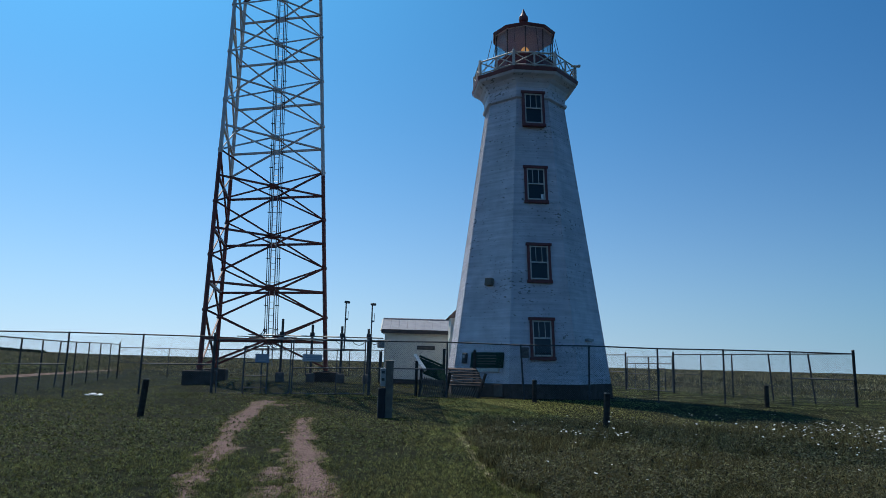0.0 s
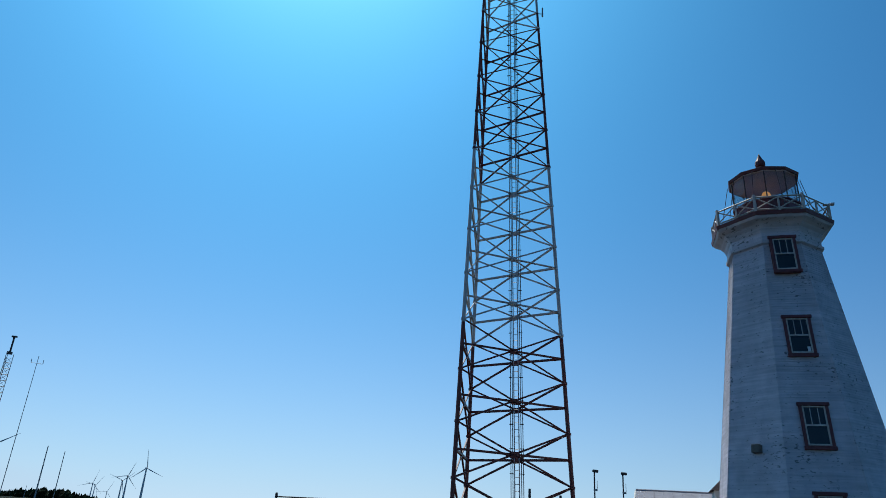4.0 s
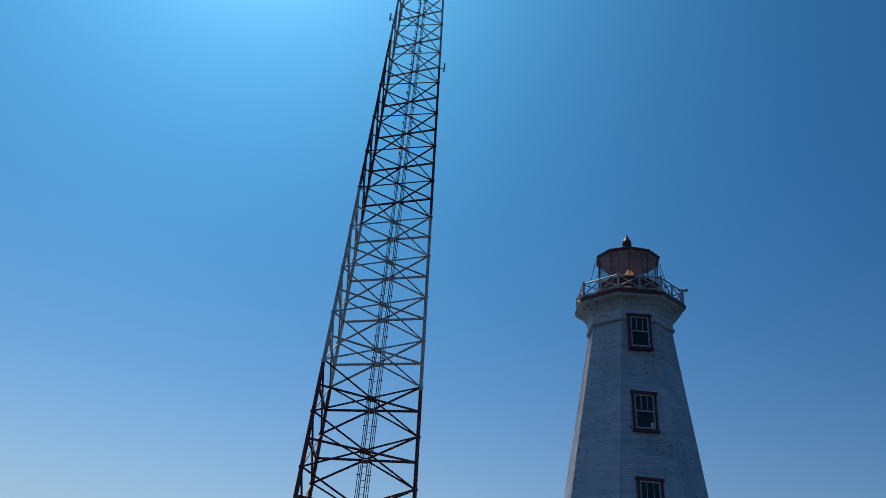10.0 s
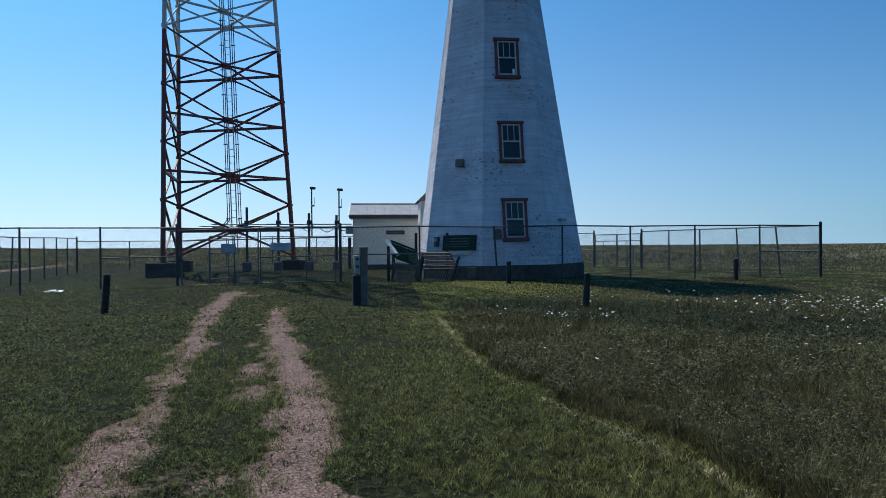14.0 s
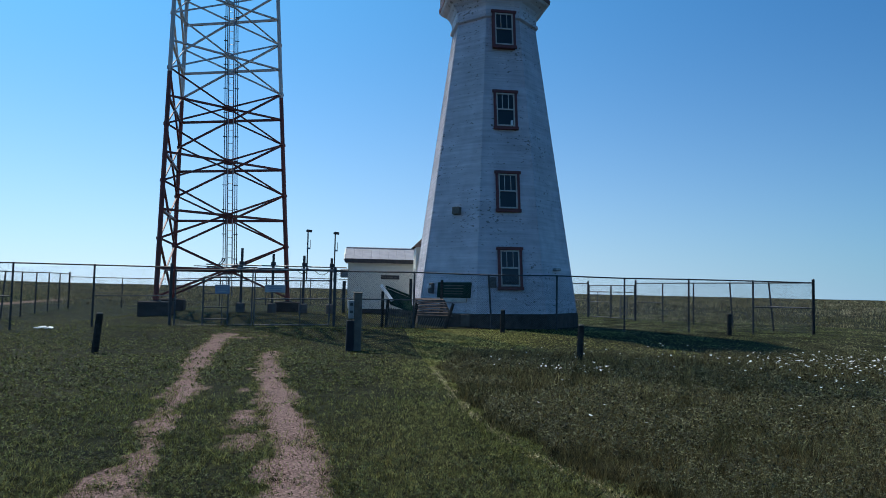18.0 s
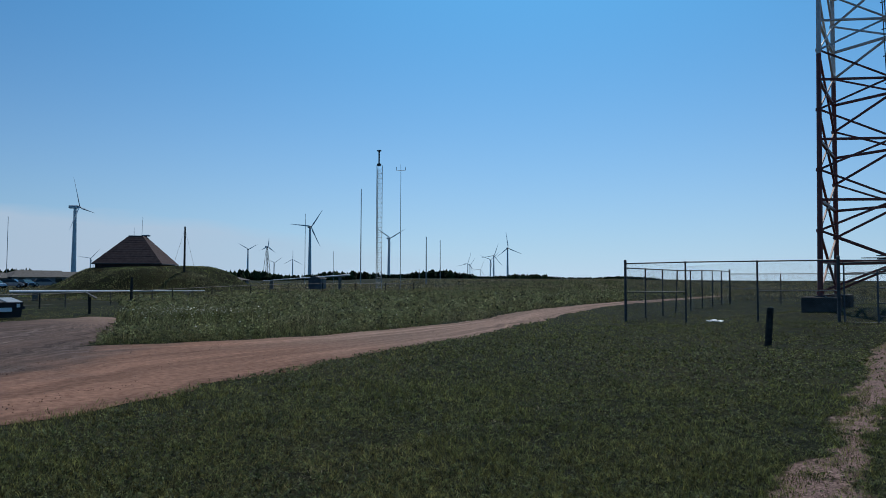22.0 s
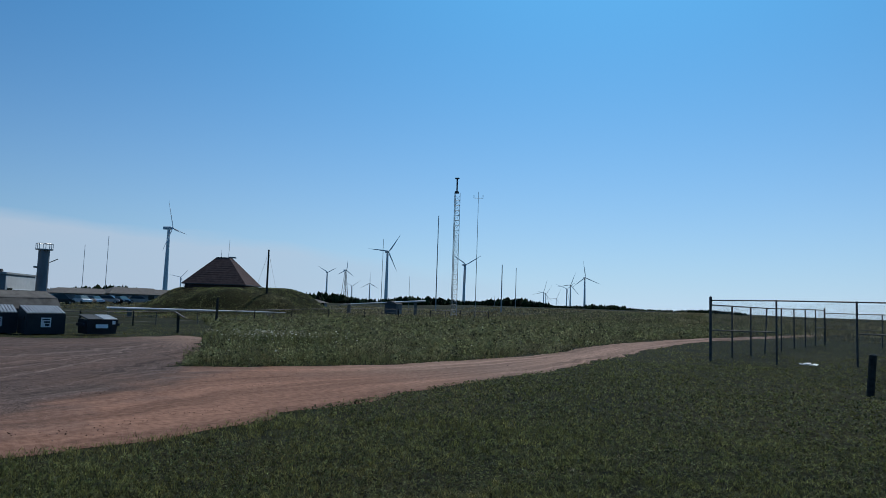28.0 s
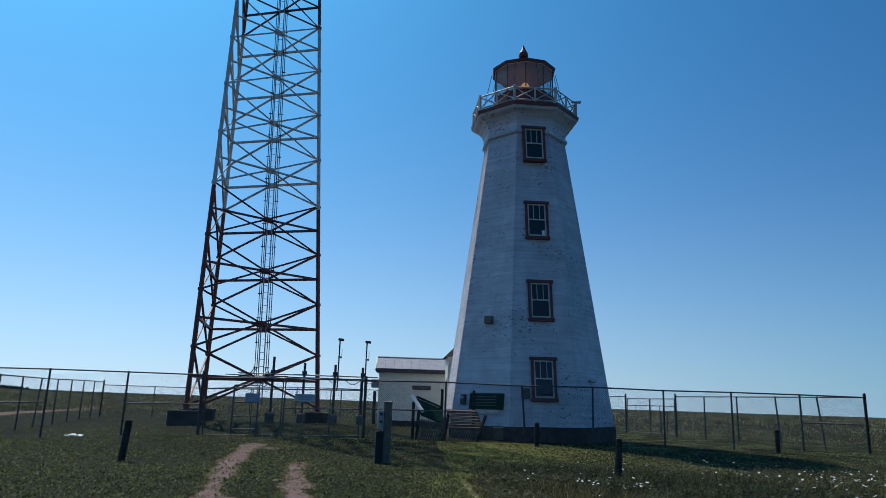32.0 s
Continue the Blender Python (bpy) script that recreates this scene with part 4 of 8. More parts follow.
# siding whose paint has flaked to bare grey wood here and there
def flaking(name):
    m = material(name, (0.58, 0.55, 0.59), (0.68, 0.645, 0.68), 2.2, 0.65, 0, 0.12, 30, (0.52, 0.49, 0.53), 0.45, 0.6)
    nt = m.node_tree
    bsdf = nt.nodes["Principled BSDF"]
    was = bsdf.inputs["Base Color"].links[0].from_socket
    tc = nt.nodes.new("ShaderNodeTexCoord")
    squash = nt.nodes.new("ShaderNodeVectorMath")
    squash.operation = "MULTIPLY"
    squash.inputs[1].default_value = (1.0, 1.0, 2.1)
    nt.links.new(tc.outputs["Object"], squash.inputs[0])
    chips = nt.nodes.new("ShaderNodeTexNoise")
    chips.inputs["Scale"].default_value, chips.inputs["Detail"].default_value, chips.inputs["Roughness"].default_value = 5.6, 5.0, 0.62
    nt.links.new(squash.outputs[0], chips.inputs["Vector"])
    where = nt.nodes.new("ShaderNodeTexNoise")
    where.inputs["Scale"].default_value = 0.42
    nt.links.new(tc.outputs["Object"], where.inputs["Vector"])
    add = nt.nodes.new("ShaderNodeMath")
    add.operation = "MULTIPLY_ADD"
    nt.links.new(where.outputs["Fac"], add.inputs[0])
    add.inputs[1].default_value = 0.34
    nt.links.new(chips.outputs["Fac"], add.inputs[2])
    edge = nt.nodes.new("ShaderNodeMapRange")
    edge.inputs["From Min"].default_value, edge.inputs["From Max"].default_value = 0.805, 0.845
    nt.links.new(add.outputs[0], edge.inputs["Value"])
    node, grain_of, spread, blend, value_of, scaled, added = link_chain(nt)
    # boards weather unlike one another
    boards = grain_of(scaled(tc.outputs["Object"], (0.5, 0.5, 9.0)), 1.0, 3.0)
    was = value_of(was, spread(boards, 0.32, 0.68, 0.86, 1.12))
    stains = grain_of(scaled(tc.outputs["Object"], (1.3, 1.3, 0.35)), 1.0, 6.0)
    was = value_of(was, spread(stains, 0.35, 0.70, 1.05, 0.88))
    nt.links.new(blend(edge.outputs["Result"], was, (0.20, 0.18, 0.175)), bsdf.inputs["Base Color"])
    return m


M["tower_siding"] = flaking("tower_siding")
build_lighthouse()


# ---- lattice mast ----
def build_mast():
    feet = [Vector((-8.83, 31.28, 0)), Vector((-9.79, 37.38, 0)), Vector((-3.59, 35.45, 0))]
    tops = [Vector((-8.82, 34.35, 66.5)), Vector((-8.97, 35.3, 66.5)), Vector((-7.94, 34.95, 66.5))]
    mast = thing("lattice_mast", "tall three-legged lattice radio mast in red and white bands", "radio mast")
    low = 0.95
    top = 66.5

    def leg(i, z):
        return feet[i].lerp(tops[i], z / top)
    bands = [0, 11.3, 22.0, 33.4, 44.5, 55.5, 62.0, 70]

    def paint(z):
        k = max(i for i, b in enumerate(bands) if b <= z)
        return "mast_red" if k % 2 == 0 else "mast_white"
    for i in range(3):
        for b0, b1 in zip(bands[:-1], bands[1:]):
            za, zb = max(b0, low), min(b1, top)
            ra, rb = 0.115 - za * 0.0012, 0.115 - zb * 0.0012
            part("leg", rodded(leg(i, za), leg(i, zb), ra, rb, 8), paint((za + zb) / 2), mast)
        block = bmesh.new()
        p = leg(i, low)
        g = ground_z(p.x, p.y)
        size = (1.35, 1.3) if i == 0 else (1.25, 1.2)
        box(block, (*size, low - g + 0.12), (p.x + (0.05 if i == 0 else 0), p.y, (low + g) / 2 - 0.06), (0, 0, 8), 0.03)
        part("footing", block, "dark_concrete", mast, "concrete footing block")
        part("base_plate", boxed((0.4, 0.4, 0.05), (p.x, p.y, low + 0.02), (0, 0, 8)), "dark_steel", mast)
    z = 2.42
    step = 2.585
    k = 0
    while z < top - 0.8:
        w = 0.125 - 0.0012 * z
        half = step / 2
        for i, j in ((0, 1), (1, 2), (2, 0)):
            bm = bmesh.new()
            angle_bar(bm, leg(i, z), leg(j, z), w)
            part("strut", bm, paint(z), mast)
            for s in (1, -1):
                z0, z1 = max(z - s * half, low), max(z + s * half, low)
                if max(z0, z1) > top:
                    continue
                bm = bmesh.new()
                angle_bar(bm, leg(i, z0), leg(j, z1), w * 0.78)
                part("diagonal", bm, paint(z), mast)
            if z < 22:
                c = (leg(i, z) + leg(j, z)) / 2
                d = leg(j, z) - leg(i, z)
                part("gusset", boxed((0.42, 0.03, 0.3), tuple(c), (0, 0, math.degrees(math.atan2(d.y, d.x))), 0.0), paint(z), mast)
        for i in range(3):
            part("flange", rodded(leg(i, z - half - 0.06) if z - half > low else leg(i, low), leg(i, z - half + 0.06) if z - half > low else leg(i, low + 0.1), 0.155 - 0.0014 * z, None, 8), paint(z), mast)
        z += step
        k += 1
    # ladder with cable trays up the middle of the near side
    def spine(z):
        return (leg(0, z) * 0.335 + leg(2, z) * 0.515 + leg(1, z) * 0.15)
    for s in (-0.12, 0.12):
        part("ladder_rail", rodded(spine(1.2) + Vector((s, 0, 0)), spine(64) + Vector((s, 0, 0)), 0.03, 0.02, 5), "galvanised", mast)
    bm = bmesh.new()
    zz = 1.4
    while zz < 60:
        p = spine(zz)
        rod(bm, p - Vector((0.12, 0, 0)), p + Vector((0.12, 0, 0)), 0.014, 0.014, 4)
        zz += 0.33
    tagged(part("ladder_rungs", bm, "galvanised", mast), kind="stuff")
    for s, n in ((-0.27, 2), (0.27, 2)):
        for q in range(n):
            off = Vector((s + (q - 0.5) * 0.10, 0.06, 0))
            part("cable", rodded(spine(2.2) + off, spine(63) + off * 0.6, 0.021, 0.016, 5), "dark_steel", mast)
    bm = bmesh.new()
    zz = 3.0
    while zz < 62:
        for s in (-0.27, 0.27):
            p = spine(zz)
            box(bm, (0.20, 0.04, 0.04), (p.x + s, p.y, p.z))
        zz += 1.2
    tagged(part("cable_clamps", bm, "dark_steel", mast), kind="stuff")
    # antennas on the legs and the head of the mast
    for i, z, h in ((2, 33.4, 0.5), (0, 35.2, 0.4), (0, 38.0, 0.3), (0, 50.0, 2.6), (0, 60.0, 1.8)):
        p = leg(i, z)
        out = (p - spine(z)).normalized() * (0.35 if h < 1 else 0.16)
        bm = bmesh.new()
        rod(bm, p, p + out, 0.03, 0.03, 5)
        rod(bm, p + out - Vector((0, 0, 0.2)), p + out + Vector((0, 0, h)), 0.06, 0.05, 6)
        part("antenna", bm, "galvanised", mast)
    head = spine(66.4)
    part("platform", boxed((0.62, 0.5, 0.04), (head.x + 0.2, head.y, 66.5)), "galvanised", mast)
    bm = bmesh.new()
    for dx, dy in ((-0.1, -0.24), (0.5, -0.24), (0.5, 0.24), (-0.1, 0.24)):
        rod(bm, (head.x + dx, head.y + dy, 66.5), (head.x + dx, head.y + dy, 67.7), 0.03, 0.03, 5)
    for dy in (-0.24, 0.24):
        rod(bm, (head.x - 0.1, head.y + dy, 67.6), (head.x + 0.5, head.y + dy, 67.6), 0.025, 0.025, 5)
    part("platform_rail", bm, "galvanised", mast)
    bm = bmesh.new()
    rod(bm, (head.x - 0.25, head.y, 66.5), (head.x - 0.25, head.y, 70.3), 0.09, 0.05, 6)
    for z in (68.9, 69.5):
        rod(bm, (head.x - 0.7, head.y, z), (head.x + 0.2, head.y, z), 0.05, 0.05, 5)
    for dx in (-0.65, 0.15):
        rod(bm, (head.x + dx, head.y, 68.7), (head.x + dx, head.y, 69.9), 0.06, 0.06, 6)
    part("top_antenna", bm, "galvanised", mast)


build_mast()


# ---- fences ----
def link_mesh(bm, width, tall, gap=0.075, r=0.0017):
    """Crossed wires of a chain-link panel in the xz plane, x 0 to width, z 0 to tall."""
    for s in (1, -1):
        c = -tall if s > 0 else 0.0
        end = width if s > 0 else width + tall
        while c < end:
            c += gap
            # the wire x = c + s*z, cut to the panel
            if s > 0:
                z0, z1 = max(0.0, -c), min(tall, width - c)
            else:
                z0, z1 = max(0.0, c - width), min(tall, c)
            if z1 - z0 < 0.03:
                continue
            a, b = Vector((c + s * z0, 0, z0)), Vector((c + s * z1, 0, z1))
            n = Vector((-(b - a).z, 0, (b - a).x)).normalized() * r
            y = 0.002 * s
            bm.faces.new([bm.verts.new(p + Vector((0, y, 0))) for p in (a - n, b - n, b + n, a + n)])


def panel_between(fence, a, b, za, zb, top_a, top_b, brace, rail=True):
    d = Vector((b[0] - a[0], b[1] - a[1], 0))
    turn = math.degrees(math.atan2(d.y, d.x))
    tall = min(top_a - za, top_b - zb) - 0.06
    bm = bmesh.new()
    link_mesh(bm, d.length, tall)
    drop = (zb - za)
    for v in bm.verts:
        v.co.z += 0.04 + drop * v.co.x / d.length
    net = part("mesh", bm, "link_wire", fence)
    net.matrix_basis = pose(a[0], a[1], za, 0, 0, turn)
    if rail:
        part("top_rail", rodded((a[0], a[1], top_a - 0.03), (b[0], b[1], top_b - 0.03), 0.026, None, 6), "dark_steel", fence)
    if brace:
        ha, hb = za + (top_a - za) * 0.5, zb + (top_b - zb) * 0.5
        part("brace_rail", rodded((a[0], a[1], ha), (b[0], b[1], hb), 0.024, None, 6), "gate_steel", fence)


def fence_line(label, points, top, braces=(), skips=(), thick=(), leans=None, rail=True, group=""):
    fence = thing("fence", label, "fence", group=group)
    leans = leans or {}
    tops = []
    for i, (x, y) in enumerate(points):
        z = ground_z(x, y)
        tz = top(x, y) if callable(top) else z + top
        tops.append(tz)
        r = 0.055 if i in thick else 0.036
        lx = leans.get(i, 0.0)
        bm = bmesh.new()
        rod(bm, (x - lx, y, z - 0.05), (x, y, tz + (0.09 if i in thick else 0.0)), r, None, 8)
        if i in thick:
            rod(bm, (x, y, tz + 0.09), (x, y, tz + 0.13), r * 1.15, r * 0.5, 8)
        part("post", bm, "dark_steel", fence)
    for i in range(len(points) - 1):
        if i in skips:
            continue
        a, b = points[i], points[i + 1]
        panel_between(fence, a, b, ground_z(*a), ground_z(*b), tops[i], tops[i + 1], i in braces, rail)
    return fence


FRONT = [(-14.8, 26.0), (-12.16, 26.0), (-9.42, 26.0), (-6.76, 26.0), (-0.9, 26.0), (2.05, 26.0), (4.88, 26.0), (7.55, 26.0), (10.25, 26.0), (12.87, 26.0), (15.55, 26.0), (18.12, 26.0)]
fence_line("grey chain-link fence with steel posts round the mast and lighthouse", FRONT, lambda x, y: 2.36 + 0.02 * math.sin(x), {0, 2, 4, 10}, {3}, {0, 3, 4, 11}, {6: -0.15})
LEFT = [(-14.8 - 0.2 * 2.83 * i, 26.0 + 0.98 * 2.83 * i) for i in range(9)]
fence_line("grey chain-link fence with a sagging top rail", LEFT, 2.28, {7}, set(), {8}, {3: 0.12})
BACK = [LEFT[8], (-16.2, 48.9), (-13.1, 49.5), (-10.0, 50.1), (-6.9, 50.7), (-3.8, 51.3), (-0.7, 51.9), (2.4, 52.5), (5.5, 53.1), (8.6, 53.7), (11.6, 54.0)]
fence_line("grey chain-link fence along the back of the compound", BACK, 2.1, {0, 9}, set(), {0, 10})
u = Vector((math.cos(radians(107)), math.sin(radians(107))))
RIGHT = [(18.12 + u.x * d, 26.0 + u.y * d) for d in (0, 2.15, 4.3, 6.57, 8.75, 10.9, 15.3, 18.2)] + [(11.6, 54.0)]
fence_line("grey chain-link fence with leaning posts", RIGHT, 2.1, {0, 4, 6}, {5}, {0, 5, 6}, {1: -0.22, 2: -0.15})


def tube_gate(label, a, b, base_a, base_b, tops, door=None):
    """A two-leaf gate of steel tube with mesh infill, between posts at a and b."""
    gate = thing("gate", label, "gate")
    a, b = Vector((a[0], a[1], 0)), Vector((b[0], b[1], 0))

    def at(u, z):
        p = a.lerp(b, u)
        return Vector((p.x, p.y - 0.05, base_a + (base_b - base_a) * u + z))
    h = tops
    for n, (u0, u1) in enumerate(((0.03, 0.493), (0.507, 0.97))):
        leaf = new("leaf")
        leaf.parent = gate
        for u in (u0, u1):
            part("stile", rodded(at(u, 0.1), at(u, h), 0.026, None, 6), "gate_steel", leaf)
        levels = (0.1, h) if n == 0 else (0.1, h * 0.5, h)
        for z in levels + ((h - 0.38,) if True else ()):
            part("tube", rodded(at(u0, z), at(u1, z), 0.024, None, 6), "gate_steel", leaf)
        part("tube", rodded(at((u0 + u1) / 2 + 0.05, 0.1), at((u0 + u1) / 2 + 0.05, h - 0.38), 0.02, None, 6), "gate_steel", leaf)
        w = (at(u1, 0) - at(u0, 0)).length
        bm = bmesh.new()
        link_mesh(bm, w, h - 0.12)
        net = part("mesh", bm, "link_wire", leaf)
        p = at(u0, 0.1)
        d = b - a
        net.matrix_basis = pose(p.x, p.y, p.z, 0, 0, math.degrees(math.atan2(d.y, d.x)))
        if n == 0 and door:
            d0, d1, dh = door
            for u in (d0, d1):
                part("door_stile", rodded(at(u, 0.12) + Vector((0, -0.06, 0)), at(u, dh) + Vector((0, -0.06, 0)), 0.03, None, 6), "gate_steel", leaf)
            for z in (0.32, 0.75, 1.25, dh):
                part("door_tube", rodded(at(d0, z) + Vector((0, -0.06, 0)), at(d1, z) + Vector((0, -0.06, 0)), 0.022, None, 6), "gate_steel", leaf)
    return gate


tube_gate("closed double gate of steel tube with a small walk-through door", (-6.76, 26.0), (-0.9, 26.0), 0.12, 0.24, 2.1, (0.20, 0.35, 1.85))
tube_gate("closed tube gate in the far fence", RIGHT[5], RIGHT[6], ground_z(*RIGHT[5]), ground_z(*RIGHT[6]), 1.95, (0.18, 0.30, 1.3))


M["sign_pale"] = material("sign_pale", (0.40, 0.42, 0.44), (0.47, 0.49, 0.51), 5.0, 0.5, 0, 0, 1)


def fence_sign(x, z, w, h, mat, label):
    s = thing("warning_sign", label, "sign", (x, 25.86, z))
    part("panel", boxed((w, 0.012, h), (0, 0, 0), (0, 0, 0), 0.004), mat, s)
    for i in range(3):
        part("text_bar", boxed((w * (0.8 - 0.12 * i), 0.004, h * 0.09), (0, -0.009, h * (0.26 - 0.24 * i))), "sign_blue" if mat == "sign_pale" else "sign_pale", s)


fence_sign(-4.92, 1.56, 0.52, 0.32, "sign_blue", "pale blue notice wired to the gate door")
fence_sign(-3.05, 1.62, 0.74, 0.27, "sign_pale", "white notice wired to the gate")


# ---- posts in the lawn ----
def bollard(x, y, tall, lean=0.0):
    z = ground_z(x, y)
    b = thing("bollard", "dark weathered wooden bollard standing in the grass", "bollard", (x, y, z), 0, "bollards round the lawn")
    bm = bmesh.new()
    rod(bm, (-lean, 0, -0.1), (0, 0, tall - 0.03), 0.085, 0.08, 10)
    part("post", bm, "dark_wood", b)
    part("cap", rodded((0, 0, tall - 0.03), (0, 0, tall), 0.078, 0.06, 10), "weathered_wood", b)


bollard(-6.06, 17.54, 0.98, 0.08)
bollard(5.17, 24.6, 0.82)
bollard(5.58, 16.84, 0.92, 0.03)
bollard(14.0, 25.0, 0.82)




def service_post():
    x, y = -0.08, 18.97
    p = thing("service_post", "grey square timber service post with an outlet box and black conduit", "post", (x, y, ground_z(x, y)), 8)
    part("timber", boxed((0.22, 0.24, 1.66), (0.13, 0.06, 0.73), (0, 0, 0), 0.02), "post_wood", p)
    part("outlet_box", boxed((0.15, 0.10, 0.50), (-0.05, -0.04, 1.12), (0, 0, 0), 0.015), "galvanised", p, "pale metal outlet box")
    for z in (1.06, 1.26):
        part("socket", boxed((0.08, 0.02, 0.07), (-0.05, -0.098, z)), "dark_steel", p)
    part("conduit", boxed((0.20, 0.18, 0.86), (-0.07, -0.05, 0.40), (0, 0, 0), 0.02), "bin_navy", p, "black plastic sleeve")
    part("cap", boxed((0.24, 0.26, 0.04), (0.13, 0.06, 1.57), (4, 0, 0), 0.01), "weathered_wood", p)


service_post()


# ---- wooden ramp and steps by the lighthouse ----
def steps():
    y = 26.5
    g = ground_z(2.2, y)
    s = thing("wooden_steps", "weathered wooden steps with a green sloping side board and lattice skirt", "steps", (0, 0, 0))
    # sloping platform of planks
    for i in range(7):
        u = i / 6
        part("plank", boxed((1.16 + 0.16 * (1 - u), 0.17, 0.035), (2.72 + 0.12 * (1 - u), 26.15 + 0.55 * u + 0.12, g + 0.50 + 0.58 * u), (18, 0, 0), 0.006), "plank_wood", s)
    for x0, x1 in ((2.1, 2.22), (3.5, 3.28)):
        bm = bmesh.new()
        rod(bm, (x0, 26.12, g + 0.42), (x1, 26.85, g + 1.05), 0.05, 0.05, 4)
        part("stringer", bm, "dark_wood", s)
    # side board with pale cap, running down to the platform
    a, b = Vector((0.84, 26.75, g + 1.52)), Vector((2.10, 26.35, g + 0.74))
    low = Vector((0, 0, -0.52))
    bm = bmesh.new()
    v = [bm.verts.new(p) for p in ((1.0, 26.85, g + 1.50), (1.96, 26.85, g + 1.13), (2.12, 26.32, g + 0.58), (1.19, 26.32, g + 0.92))]
    f = bm.faces.new(v)
    ext = bmesh.ops.extrude_face_region(bm, geom=[f])
    bmesh.ops.translate(bm, vec=(-0.02, -0.02, -0.05), verts=[e for e in ext["geom"] if isinstance(e, bmesh.types.BMVert)])
    bmesh.ops.recalc_face_normals(bm, faces=bm.faces[:])
    part("side_board", bm, "green_paint", s, "dark green side board")
    for k in range(6):
        u = (k + 0.5) / 6
        part("batten", rodded((1.0 + 0.96 * u, 26.84, g + 1.53 - 0.37 * u), (1.19 + 0.93 * u, 26.31, g + 0.95 - 0.34 * u), 0.018, None, 4), "green_paint", s)
    part("handrail", rodded((0.84, 26.86, g + 1.58), (1.24, 26.28, g + 1.02), 0.085, None, 4), "sign_white", s, "white-painted handrail")
    part("handrail", rodded((1.0, 26.88, g + 1.56), (2.0, 26.88, g + 1.17), 0.04, None, 4), "green_paint", s)
    for x, yy, z0, z1, lean in ((0.90, 26.8, 0, 1.36, 0.0), (1.04, 26.35, 0, 1.05, 0.05), (2.02, 26.05, 0, 0.92, 0.16), (3.25, 26.05, 0, 0.95, 0.30), (1.98, 26.95, 0, 1.86, 0.0), (3.2, 26.95, 0, 1.86, 0.0)):
        bm = bmesh.new()
        rod(bm, (x, yy, g - 0.05), (x + lean, yy, g + z1), 0.06, 0.055, 4)
        part("post", bm, "dark_wood", s)
    # crossed laths under the platform and the side board
    for k, (x0, x1, z0, z1) in enumerate(((1.05, 2.05, 0.75, 0.62), (2.2, 3.3, 0.40, 0.40))):
        n = 13
        for i in range(n):
            u = i / (n - 1)
            x = x0 + (x1 - x0) * u
            h = z0 + (z1 - z0) * u
            part("lath", rodded((x, 26.08, g + 0.02), (min(x + 0.16, x1 + 0.06), 26.08, g + h), 0.020, None, 4), "weathered_wood", s)
            if k == 0:
                part("lath", rodded((x, 26.11, g + h), (min(x + 0.2, x1 + 0.06), 26.11, g + 0.02), 0.020, None, 4), "weathered_wood", s)


steps()


